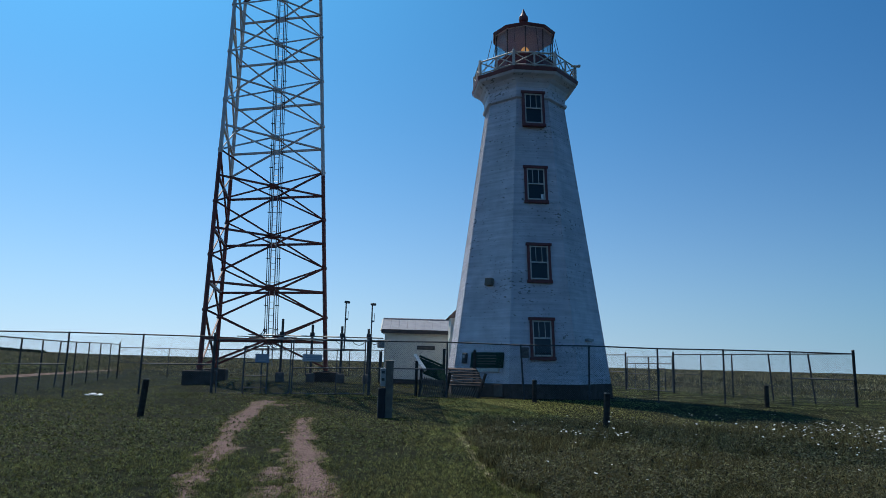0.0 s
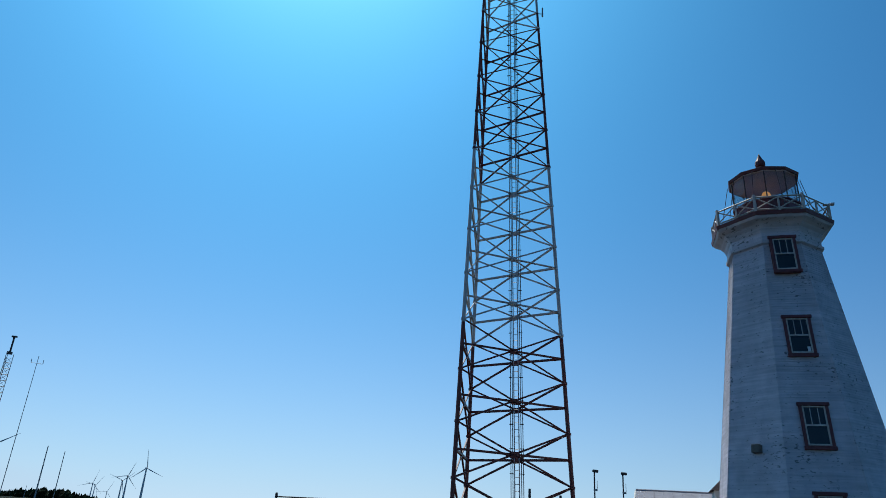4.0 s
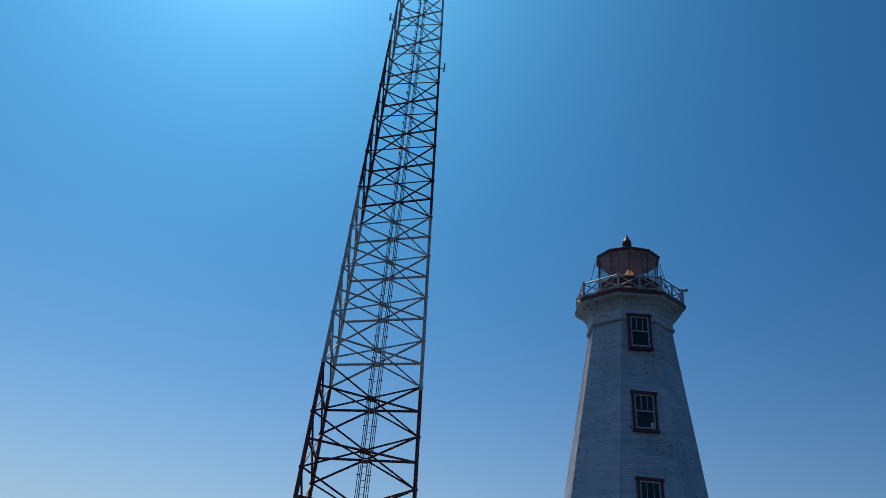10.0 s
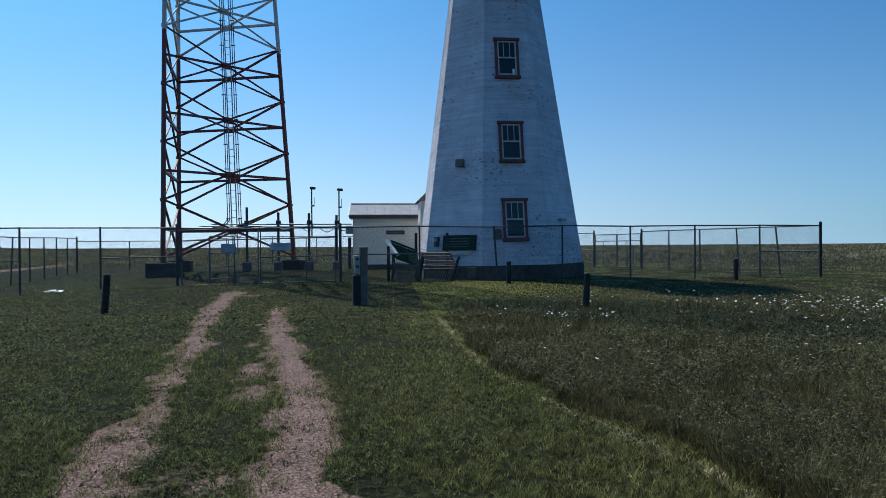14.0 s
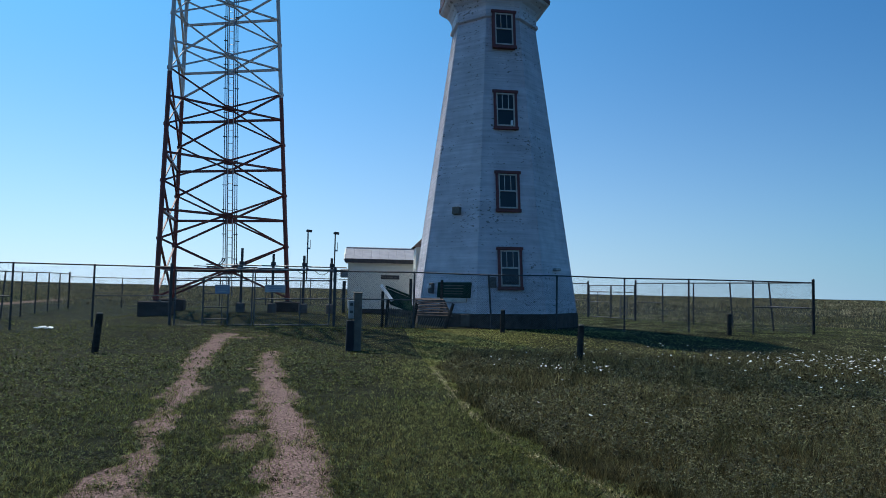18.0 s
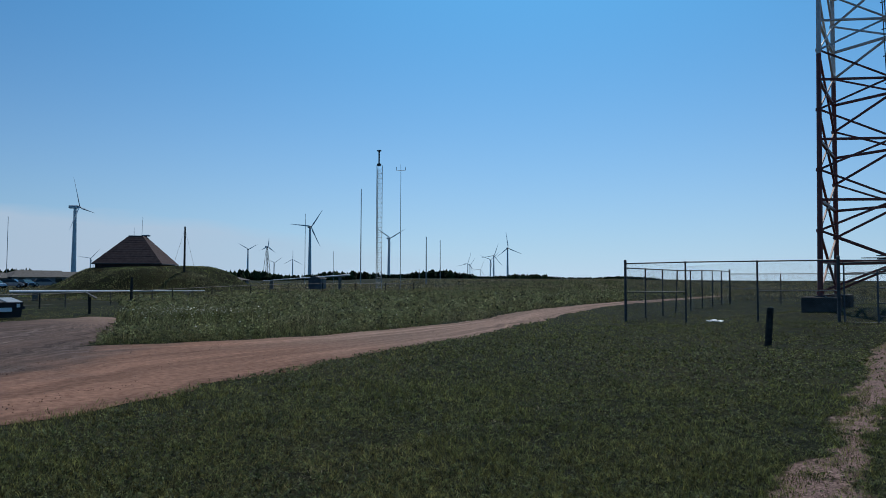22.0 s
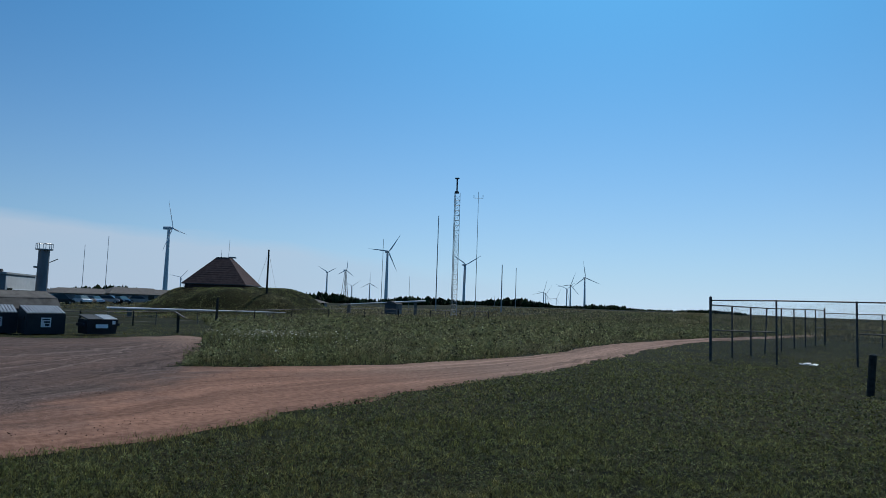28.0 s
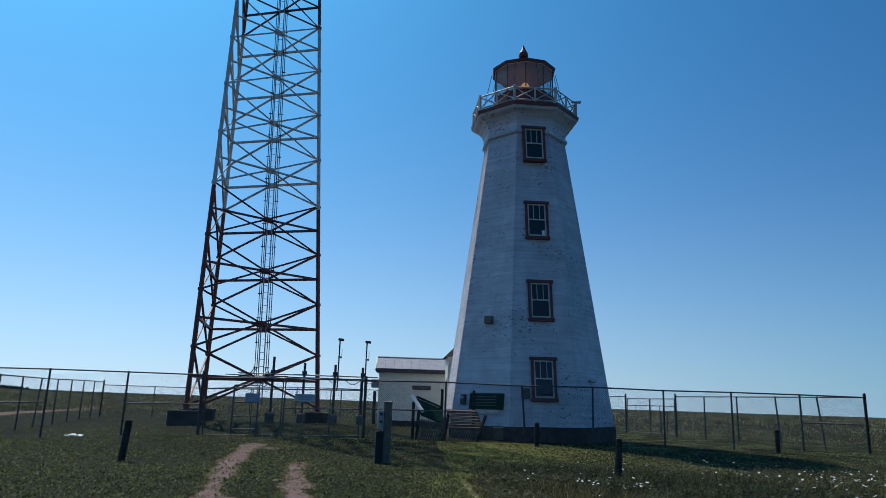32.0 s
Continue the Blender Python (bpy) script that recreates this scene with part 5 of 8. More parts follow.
# ---- equipment hut behind ----
def hut():
    x0, x1, y0, y1 = -0.62, 3.3, 35.0, 38.2
    g = ground_z(1, 36)
    h = thing("equipment_hut", "small white clapboard hut with a grey metal gable roof", "hut")
    base, top = g + 0.22, 3.12
    part("skirt", boxed((x1 - x0 - 0.1, y1 - y0 - 0.1, 0.4), ((x0 + x1) / 2, (y0 + y1) / 2, g + 0.05)), "dark_trim", h)
    rows = int((top - base) / 0.115)
    for nm, a, b in (("front", (x0, y0), (x1, y0)), ("left", (x0, y1), (x0, y0)), ("right", (x1, y0), (x1, y1)), ("rear", (x1, y1), (x0, y1))):
        bm = bmesh.new()
        d = Vector((b[0] - a[0], b[1] - a[1], 0))
        nrm = Vector((d.y, -d.x, 0)).normalized()
        prev = None
        for i in range(rows + 1):
            z = base + (top - base) * i / rows
            lo = [bm.verts.new(Vector((*p, z)) + nrm * 0.014) for p in (a, b)]
            if prev:
                bm.faces.new((prev[0], prev[1], lo[1], lo[0]))
            z2 = base + (top - base) * (i + 1) / rows
            hi = [bm.verts.new(Vector((*p, min(z2, top))) + nrm * 0.0) for p in (a, b)]
            if i < rows:
                bm.faces.new((lo[0], lo[1], hi[1], hi[0]))
            prev = hi
        part("wall", bm, "hut_siding", h)
    ym = (y0 + y1) / 2
    ridge = 3.78
    ex = 0.22
    for s, ye in ((-1, y0 - 0.28), (1, y1 + 0.28)):
        bm = bmesh.new()
        v = [bm.verts.new(p) for p in ((x0 - ex, ye, top + 0.02), (x1 + ex, ye, top + 0.02), (x1 + ex, ym, ridge), (x0 - ex, ym, ridge))]
        f = bm.faces.new(v if s < 0 else v[::-1])
        ext = bmesh.ops.extrude_face_region(bm, geom=[f])
        bmesh.ops.translate(bm, vec=(0, 0, 0.045), verts=[e for e in ext["geom"] if isinstance(e, bmesh.types.BMVert)])
        roof = part("roof_sheet", bm, "roof_metal", h)
        nrib = 11
        for i in range(nrib):
            x = x0 - ex + (x1 - x0 + 2 * ex) * i / (nrib - 1)
            part("rib", rodded((x, ye, top + 0.075), (x, ym, ridge + 0.045), 0.011, None, 4), "roof_metal", roof)
    part("ridge_cap", rodded((x0 - ex, ym, ridge + 0.05), (x1 + ex, ym, ridge + 0.05), 0.06, None, 6), "roof_metal", h)
    part("fascia", boxed((x1 - x0 + 2 * ex + 0.02, 0.04, 0.20), ((x0 + x1) / 2, y0 - 0.30, top - 0.03)), "dark_trim", h, "dark fascia board")
    for x in (x0 - 0.006, x1 + 0.006):
        bm = bmesh.new()
        v = [bm.verts.new(p) for p in ((x, y0, top), (x, y1, top), (x, ym, ridge - 0.03))]
        bm.faces.new(v)
        part("gable", bm, "hut_siding", h)
    for s, ye in ((-1, y0 - 0.28), (1, y1 + 0.28)):
        part("barge_board", rodded((x0 - ex, ye, top), (x0 - ex, ym, ridge), 0.07, None, 4), "hut_siding", h)
    for x in (x0, x1):
        part("corner_board", boxed((0.12, 0.05, top - base), (x, y0 - 0.02, (top + base) / 2)), "hut_siding", h)
    sign = part("name_board", boxed((0.92, 0.04, 0.20), (1.45, y0 - 0.03, 2.30), (0, 0, 0), 0.008), "dark_trim", h, "dark board with pale lettering")
    for i, w in enumerate((0.2, 0.3, 0.16)):
        part("text_bar", boxed((w, 0.006, 0.07), (1.14 + i * 0.29, y0 - 0.054, 2.30)), "weathered_wood", sign)
    door = part("door", boxed((0.05, 0.85, 1.95), (x0 - 0.03, y0 + 1.3, base + 0.98), (0, 0, 0), 0.01), "hut_siding", h)
    part("handle", rodded((x0 - 0.1, y0 + 1.0, base + 0.95), (x0 - 0.06, y0 + 1.0, base + 0.95), 0.03, None, 6), "dark_steel", door)
    # grey cabinet on the corner and the dark down-post
    part("vent_hood", boxed((0.42, 0.55, 0.42), (x0 - 0.22, y0 + 0.3, 2.45), (0, 0, 0), 0.03), "galvanised", h, "grey vent hood")
    part("down_pipe", boxed((0.16, 0.16, 1.6), (x0 - 0.24, y0 + 0.3, g + 0.8), (0, 0, 0), 0.02), "dark_steel", h)
    # covered link to the lighthouse
    link = thing("porch", "narrow white porch with a weathered shingle roof against the lighthouse", "porch")
    part("wall", boxed((0.9, 1.6, 2.9), (2.95, 32.6, g + 1.75)), "hut_siding", link)
    bm = bmesh.new()
    prism(bm, [(2.35, 31.65), (3.55, 31.65), (3.55, 33.5), (2.35, 33.5)], g + 3.2, g + 3.75, [(2.9, 32.0), (3.55, 32.0), (3.55, 33.2), (2.9, 33.2)])
    part("roof", bm, "plank_wood", link, "weathered wooden shingles")
    part("door", boxed((0.05, 0.7, 1.9), (2.48, 32.4, g + 1.3), (0, 0, 0), 0.01), "hut_siding", link)


hut()


# ---- cable bridge with its posts and sensors ----
def cable_bridge():
    y = 33.5
    br = thing("cable_bridge", "low steel cable bridge on posts from the mast to the hut", "cable bridge")
    g = ground_z(-3, y)
    for x, t in ((-5.62, 3.49), (-4.16, 3.25), (-2.72, 3.21), (-1.42, 3.12)):
        p = part("post", rodded((x, y, g + 0.35), (x, y, t), 0.06, None, 8), "dark_steel", br)
        part("footing", boxed((0.42, 0.42, 0.5), (x, y, g + 0.2), (0, 0, 8), 0.05), "concrete", br)
        part("bracket", boxed((0.26, 0.5, 0.06), (x, y, 2.56)), "galvanised", br)
        part("cap_box", boxed((0.2, 0.24, 0.2), (x + 0.02, y - 0.12, 2.76), (0, 0, 0), 0.01), "dark_steel", br)
    for dy in (-0.22, 0.22):
        for z in (2.50, 2.68):
            part("rail", rodded((-7.2, y + dy, z), (-0.7, y + dy + 0.9 * 0, z), 0.028, None, 5), "galvanised", br)
    n = 22
    for i in range(n):
        x = -7.1 + 6.3 * i / (n - 1)
        part("rung", boxed((0.03, 0.5, 0.03), (x, y, 2.52)), "galvanised", br)
    for i in range(4):
        part("cable", rodded((-7.2, y - 0.12 + i * 0.08, 2.56), (-0.6, y - 0.12 + i * 0.08, 2.55), 0.025, None, 5), "dark_steel", br)
    # cables that curve down from the ladder on to the bridge
    for s in (-0.32, -0.22, 0.22, 0.32):
        c = bmesh.new()
        prev = None
        side, bend = (1 if s > 0 else -1), 0.40 + 0.3 * (abs(s) - 0.2)
        for i in range(9):
            a = math.pi / 2 * i / 8
            p = Vector((-6.38 + s + side * bend * (1 - math.cos(a)), 34.4 - 0.5 * i / 8, 2.60 + bend * (1 - math.sin(a))))
            if prev is not None:
                rod(c, prev, p, 0.022, None, 5)
            prev = p
        rod(c, prev, prev + Vector((side * 0.7, -0.3, 0.0)), 0.022, None, 5)
        part("cable", c, "dark_steel", br)
    for k, (xa, xb, drop) in enumerate(((-6.3, -5.6, 0.42), (-3.0, -2.5, 0.16), (-2.2, -1.5, 0.20), (-1.4, -0.8, 0.14))):
        c = bmesh.new()
        prev = None
        for i in range(9):
            u = i / 8
            p = Vector((xa + (xb - xa) * u, 33.2, 2.50 - drop * math.sin(math.pi * u)))
            if prev is not None:
                rod(c, prev, p, 0.018, None, 5)
            prev = p
        part("cable_loop", c, "dark_steel", br)


def sensor_pole(x, top):
    y = 33.2
    s = thing("sensor_pole", "thin dark pole with a camera-like sensor head", "sensor", (x, y, 0), 0, "sensor poles on the cable bridge")
    part("pole", rodded((0, 0, 2.0), (0, 0, top - 0.08), 0.035, None, 6), "dark_steel", s)
    part("head", boxed((0.27, 0.13, 0.12), (0.05, 0, top - 0.02), (0, 4, 12), 0.025), "dark_steel", s)
    part("clamp", boxed((0.16, 0.08, 0.08), (0.04, 0, top - 0.85)), "galvanised", s)
    part("whip", rodded((0.12, 0, top - 0.9), (0.12, 0, top - 0.45), 0.012, None, 4), "galvanised", s)
    part("clamp", boxed((0.1, 0.34, 0.06), (0, 0.16, 2.6)), "galvanised", s)


cable_bridge()
sensor_pole(-2.56, 4.4)
sensor_pole(-1.28, 4.33)

scrap = thing("paper_scrap", "crumpled white sheet lying in the grass", "litter", (-10.81, 25.5, ground_z(-10.81, 25.5)))
bm = bmesh.new()
for i in range(5):
    box(bm, (0.16, 0.16, 0.02), (-0.22 + 0.11 * i, 0.03 * (i % 2), 0.05 + 0.02 * (i % 3)), (8 * (i % 3), 10 - 6 * i, 20 * i))
part("sheet", bm, "sign_white", scrap)


# ---- yard: bins, sheds, shelter, boulders ----
def polar(az, d):
    return d * math.sin(radians(az)), d * math.cos(radians(az))


def big_bin(x, y, turn, w=1.78, lid_w=1.78, open_lid=False, label="dark navy steel waste bin with pale corrugated lid and white notice"):
    b = thing("waste_bin", label, "waste bin", (x, y, ground_z(x, y)), turn, "row of waste bins")
    body = bmesh.new()
    v = [(-0.75, 0.06), (0.75, 0.06), (0.75, 1.06), (-0.75, 1.42)]
    lo = [body.verts.new((p[0], -w / 2, p[1])) for p in v]
    hi = [body.verts.new((p[0], w / 2, p[1])) for p in v]
    for i in range(4):
        j = (i + 1) % 4
        body.faces.new((lo[i], lo[j], hi[j], hi[i])[::-1])
    body.faces.new(lo[::-1])
    body.faces.new(hi)
    bmesh.ops.recalc_face_normals(body, faces=body.faces[:])
    part("body", body, "bin_navy", b)
    for s in (-1, 1):
        part("side_arm", boxed((0.9, 0.06, 0.16), (0.05, s * (w / 2 + 0.03), 0.85)), "bin_navy", b)
        part("skid", boxed((1.4, 0.12, 0.1), (0, s * (w / 2 - 0.25), 0.05)), "dark_steel", b)
    n = 12
    lid = new("lid")
    lid.parent = b
    for i in range(n):
        if open_lid and i < 6:
            continue
        yy = -lid_w / 2 + (i + 0.5) * lid_w / n
        part("slat", boxed((1.5, lid_w / n - 0.035, 0.05), (0.02, yy, 1.275), (0, 13.5, 0), 0.01), "bin_lid", lid)
    sign = part("notice", boxed((0.01, 0.46, 0.48), (0.757, 0.0, 0.64)), "sign_white", b, "white notice with dark bars")
    for k, z in enumerate((0.78, 0.66, 0.52)):
        part("text_bar", boxed((0.008, 0.34 - 0.07 * k, 0.06 + 0.03 * k), (0.765, 0.03 * k, z)), "bin_navy", sign)


big_bin(-43.05, 2.30, -2)
big_bin(-41.55, 4.45, 2, open_lid=True, label="dark navy steel waste bin with half its pale lid open")
big_bin(-40.35, 6.38, 6)


def small_bin():
    x, y = -39.6, 8.85
    b = thing("refuse_skip", "small dark front-loading skip with a pale label", "skip", (x, y, ground_z(x, y)), 10)
    bm = bmesh.new()
    prism(bm, [(-0.6, -0.72), (0.55, -0.72), (0.55, 0.72), (-0.6, 0.72)], 0.08, 0.82, [(-0.6, -0.78), (0.66, -0.78), (0.66, 0.78), (-0.6, 0.78)])
    part("body", bm, "bin_navy", b)
    for s in (-0.4, 0.4):
        part("lid", boxed((1.25, 0.74, 0.06), (0.02, s, 0.93), (0, 9, 0), 0.02), "bin_lid" if s > 0 else "bin_navy", b)
    for s in (-0.86, 0.86):
        part("fork_pocket", boxed((0.9, 0.13, 0.15), (0.05, s, 0.55)), "bin_navy", b)
    part("label", boxed((0.012, 0.62, 0.2), (0.655, -0.05, 0.48), (0, -7, 0)), "sign_white", b)
    part("label", boxed((0.012, 0.16, 0.2), (0.655, 0.55, 0.68), (0, -7, 0)), "sign_white", b)


small_bin()


def boulder(x, y, size, seed, label="rough sandstone boulder on the grass edge"):
    rng = random.Random(seed)
    b = thing("boulder", label, "boulder", (x, y, ground_z(x, y)), rng.uniform(0, 90), "boulders along the yard")
    bm = bmesh.new()
    made = bmesh.ops.create_icosphere(bm, subdivisions=3, radius=1.0)
    for v in made["verts"]:
        p = v.co.copy()
        n = noise.noise(p * 1.3 + Vector((seed, 0, 0))) * 0.4 + noise.noise(p * 3.1 + Vector((0, seed, 0))) * 0.15
        q = p * (1 + n)
        q = Vector((max(-0.85, min(0.85, q.x)), max(-0.8, min(0.9, q.y)), max(-0.3, min(0.75, q.z))))
        v.co = Vector((q.x * size[0], q.y * size[1], q.z * size[2] + size[2] * 0.22))
    part("stone", bm, "rock", b)


boulder(-52.8, -8.0, (0.75, 0.8, 0.62), 1)
boulder(-50.3, -5.2, (0.45, 0.5, 0.5), 2)
boulder(-50.6, -3.7, (0.5, 0.62, 0.72), 4, "pale rough boulder leaning on the grass edge")
boulder(-50.0, -0.6, (0.6, 0.75, 0.62), 5)


def shelter():
    cx, cy = -66.0, -1.6
    g = ground_z(cx, cy)
    s = thing("picnic_shelter", "octagonal timber picnic shelter with patched shingle roof and cupola", "shelter", (cx, cy, g))
    part("slab", boxed((9.0, 9.0, 0.12), (0, 0, 0.05), (0, 0, 22.5), 0.02), "concrete", s)
    for i in range(8):
        a = i * math.pi / 4 + math.pi / 8
        x, y = 4.0 * math.cos(a), 4.0 * math.sin(a)
        part("post", boxed((0.26, 0.26, 2.5), (x, y, 1.3), (0, 0, math.degrees(a)), 0.02), "plank_wood", s)
        for t in (-0.5, 0.5):
            b = a + t * 0.5
            part("knee_brace", rodded((x, y, 1.75), (3.9 * math.cos(b), 3.9 * math.sin(b), 2.45), 0.08, None, 4), "weathered_wood", s)
        x2, y2 = 1.3 * math.cos(a), 1.3 * math.sin(a)
        part("cupola_post", rodded((x2, y2, 3.45), (x2, y2, 4.25), 0.12, None, 4), "weathered_wood", s)
    for z, r0, r1, z1, nm in ((2.42, 5.0, 1.5, 3.66, "roof_slope"), (4.2, 2.05, 0.12, 5.0, "cupola_slope")):
        for i in range(8):
            a, b = i * math.pi / 4 + math.pi / 8, (i + 1) * math.pi / 4 + math.pi / 8
            rows = 7 if nm == "roof_slope" else 4
            bm = bmesh.new()
            for k in range(rows):
                u0, u1 = k / rows, (k + 1) / rows
                q = []
                for u, lift in ((u0, 0.014), (u1, 0.0)):
                    r = r0 + (r1 - r0) * u
                    zz = z + (z1 - z) * u + lift
                    q.append([bm.verts.new((r * math.cos(c), r * math.sin(c), zz)) for c in (a, b)])
                bm.faces.new((q[0][0], q[0][1], q[1][1], q[1][0]))
                low = [bm.verts.new(v.co - Vector((0, 0, 0.09 if k == 0 else 0.014))) for v in q[0]]
                bm.faces.new((low[0], low[1], q[0][1], q[0][0]))
                if k == 0:
                    under = [bm.verts.new((r1 * math.cos(c), r1 * math.sin(c), z1 - 0.12)) for c in (a, b)]
                    bm.faces.new((low[1], low[0], under[0], under[1]))
            part(nm, bm, "shelter_shingle" if i % 2 else "patched_shingle", s)
    part("ring_beam", boxed((0.2, 0.2, 0.2), (0, 0, 3.5)), "weathered_wood", s)
    # low gabled entry
    for yy in (-3.3, -1.9):
        part("entry_post", boxed((0.22, 0.22, 2.1), (4.9, yy, 1.05)), "weathered_wood", s)
    for sgn in (-1, 1):
        part("entry_roof", boxed((1.9, 1.15, 0.08), (4.5, -2.6 + sgn * 0.5, 2.38), (-sgn * 26, 0, 0)), "grey_shingle", s)
    for i, (x, y) in enumerate(((1.2, -1.4), (-0.8, 1.3), (1.0, 1.6))):
        t = thing("picnic_table", "weathered wooden picnic table on the shelter slab", "table", (cx + x, cy + y, g + 0.11), 90, "picnic tables")
        part("tabletop", boxed((1.8, 0.75, 0.06), (0, 0, 0.75)), "weathered_wood", t)
        for e in (-0.7, 0.7):
            part("seat", boxed((1.8, 0.26, 0.05), (0, e, 0.45)), "weathered_wood", t)
            part("leg", rodded((e, -0.65, 0), (e, 0.3, 0.74), 0.05, None, 4), "weathered_wood", t)
            part("leg", rodded((e, 0.65, 0), (e, -0.3, 0.74), 0.05, None, 4), "weathered_wood", t)
    box_at = (-61.3, -4.9)
    w = thing("storage_bin", "tall dark wooden storage bin with pale marks", "bin", (*box_at, ground_z(*box_at)), 3)
    part("body", boxed((1.4, 2.0, 1.75), (0, 0, 0.9), (0, 0, 0), 0.03), "dark_wood", w)
    part("lid", boxed((1.5, 2.1, 0.1), (0, 0, 1.82), (0, 4, 0), 0.02), "dark_wood", w)
    for e in (-0.5, 0.1):
        part("mark", boxed((0.012, 0.14, 0.4), (0.707, e, 1.1)), "sign_white", w)


M["patched_shingle"] = material("patched_shingle", (0.085, 0.070, 0.062), (0.150, 0.126, 0.112), 3.0, 0.85, 0, 0.3, 20, (0.60, 0.58, 0.56), 0.42, 1.0)
M["shelter_shingle"] = material("shelter_shingle", (0.120, 0.100, 0.088), (0.180, 0.154, 0.136), 3.0, 0.85, 0, 0.3, 20)
shelter()


def gable_shed(x, y, turn, length, width, eave, ridge, name, label, gambrel=False, wall="dark_wood", roof="grey_shingle"):
    g = ground_z(x, y)
    s = thing(name, label, "shed", (x, y, g), turn)
    if gambrel:
        prof = [(-width / 2, 0), (-width / 2, eave), (-width * 0.36, ridge * 0.83), (0, ridge), (width * 0.36, ridge * 0.83), (width / 2, eave), (width / 2, 0)]
    else:
        prof = [(-width / 2, 0), (-width / 2, eave), (0, ridge), (width / 2, eave), (width / 2, 0)]
    bm = bmesh.new()
    a = [bm.verts.new((-length / 2, py, pz)) for py, pz in prof]
    b = [bm.verts.new((length / 2, py, pz)) for py, pz in prof]
    n = len(prof)
    for i in range(n - 1):
        bm.faces.new((a[i], a[i + 1], b[i + 1], b[i]))
    bm.faces.new(a)
    bm.faces.new(b[::-1])
    bmesh.ops.recalc_face_normals(bm, faces=bm.faces[:])
    part("wall", bm, wall, s)
    for i in range(1, n - 2):
        p, q = prof[i], prof[i + 1]
        d = Vector((0, q[0] - p[0], q[1] - p[1]))
        mid = ((p[0] + q[0]) / 2, (p[1] + q[1]) / 2)
        out = Vector((0, -d.z, d.y)).normalized() * (0.05 if mid[0] < 0 else 0.05)
        if out.z < 0:
            out = -out
        part("roof_slope", boxed((length + 0.4, d.length + 0.12, 0.06), (0, mid[0] + out.y, mid[1] + out.z), (math.degrees(math.atan2(d.z, d.y)), 0, 0)), roof, s)
    for e in (-1, 1):
        part("door", boxed((0.05, width * 0.30, eave * 0.92), (e * (length / 2 + 0.03), 0.0, eave * 0.48)), wall, s)
        pane = part("window", boxed((0.04, width * 0.36, 0.42), (e * (length / 2 + 0.03), 0, ridge * 0.72)), "window_glass", s)
        for z in (-0.23, 0.23):
            part("frame", boxed((0.06, width * 0.40, 0.05), (e * (length / 2 + 0.035), 0, ridge * 0.72 + z)), "light_trim", pane)
        for w in (-0.19, 0.19):
            part("frame", boxed((0.06, 0.05, 0.42), (e * (length / 2 + 0.035), w * width, ridge * 0.72)), "light_trim", pane)
        for k in range(1, n - 2):
            (ya, za), (yb, zb) = prof[k], prof[k + 1]
            part("barge_board", rodded((e * (length / 2 + 0.18), ya, za + 0.03), (e * (length / 2 + 0.18), yb, zb + 0.03), 0.06, None, 4), "bin_lid", s)
    return s


M["light_trim"] = material("light_trim", (0.28, 0.29, 0.29), (0.36, 0.37, 0.37), 3.0, 0.7, 0, 0.2, 30)
M["shed_roof"] = material("shed_roof", (0.085, 0.080, 0.075), (0.130, 0.122, 0.115), 2.5, 0.85, 0, 0.3, 20, (0.17, 0.16, 0.15), 0.8, 0.5)
gable_shed(-46.7, 5.75, 125, 4.3, 2.4, 1.30, 2.22, "garden_shed", "small dark gambrel-roofed garden shed behind the bins", True, "bin_navy", "shed_roof")
gable_shed(-48.6, 3.05, 122, 4.4, 2.4, 1.85, 2.28, "garden_shed", "dark wooden shed with a low gable roof", False, "dark_wood", "shed_roof")


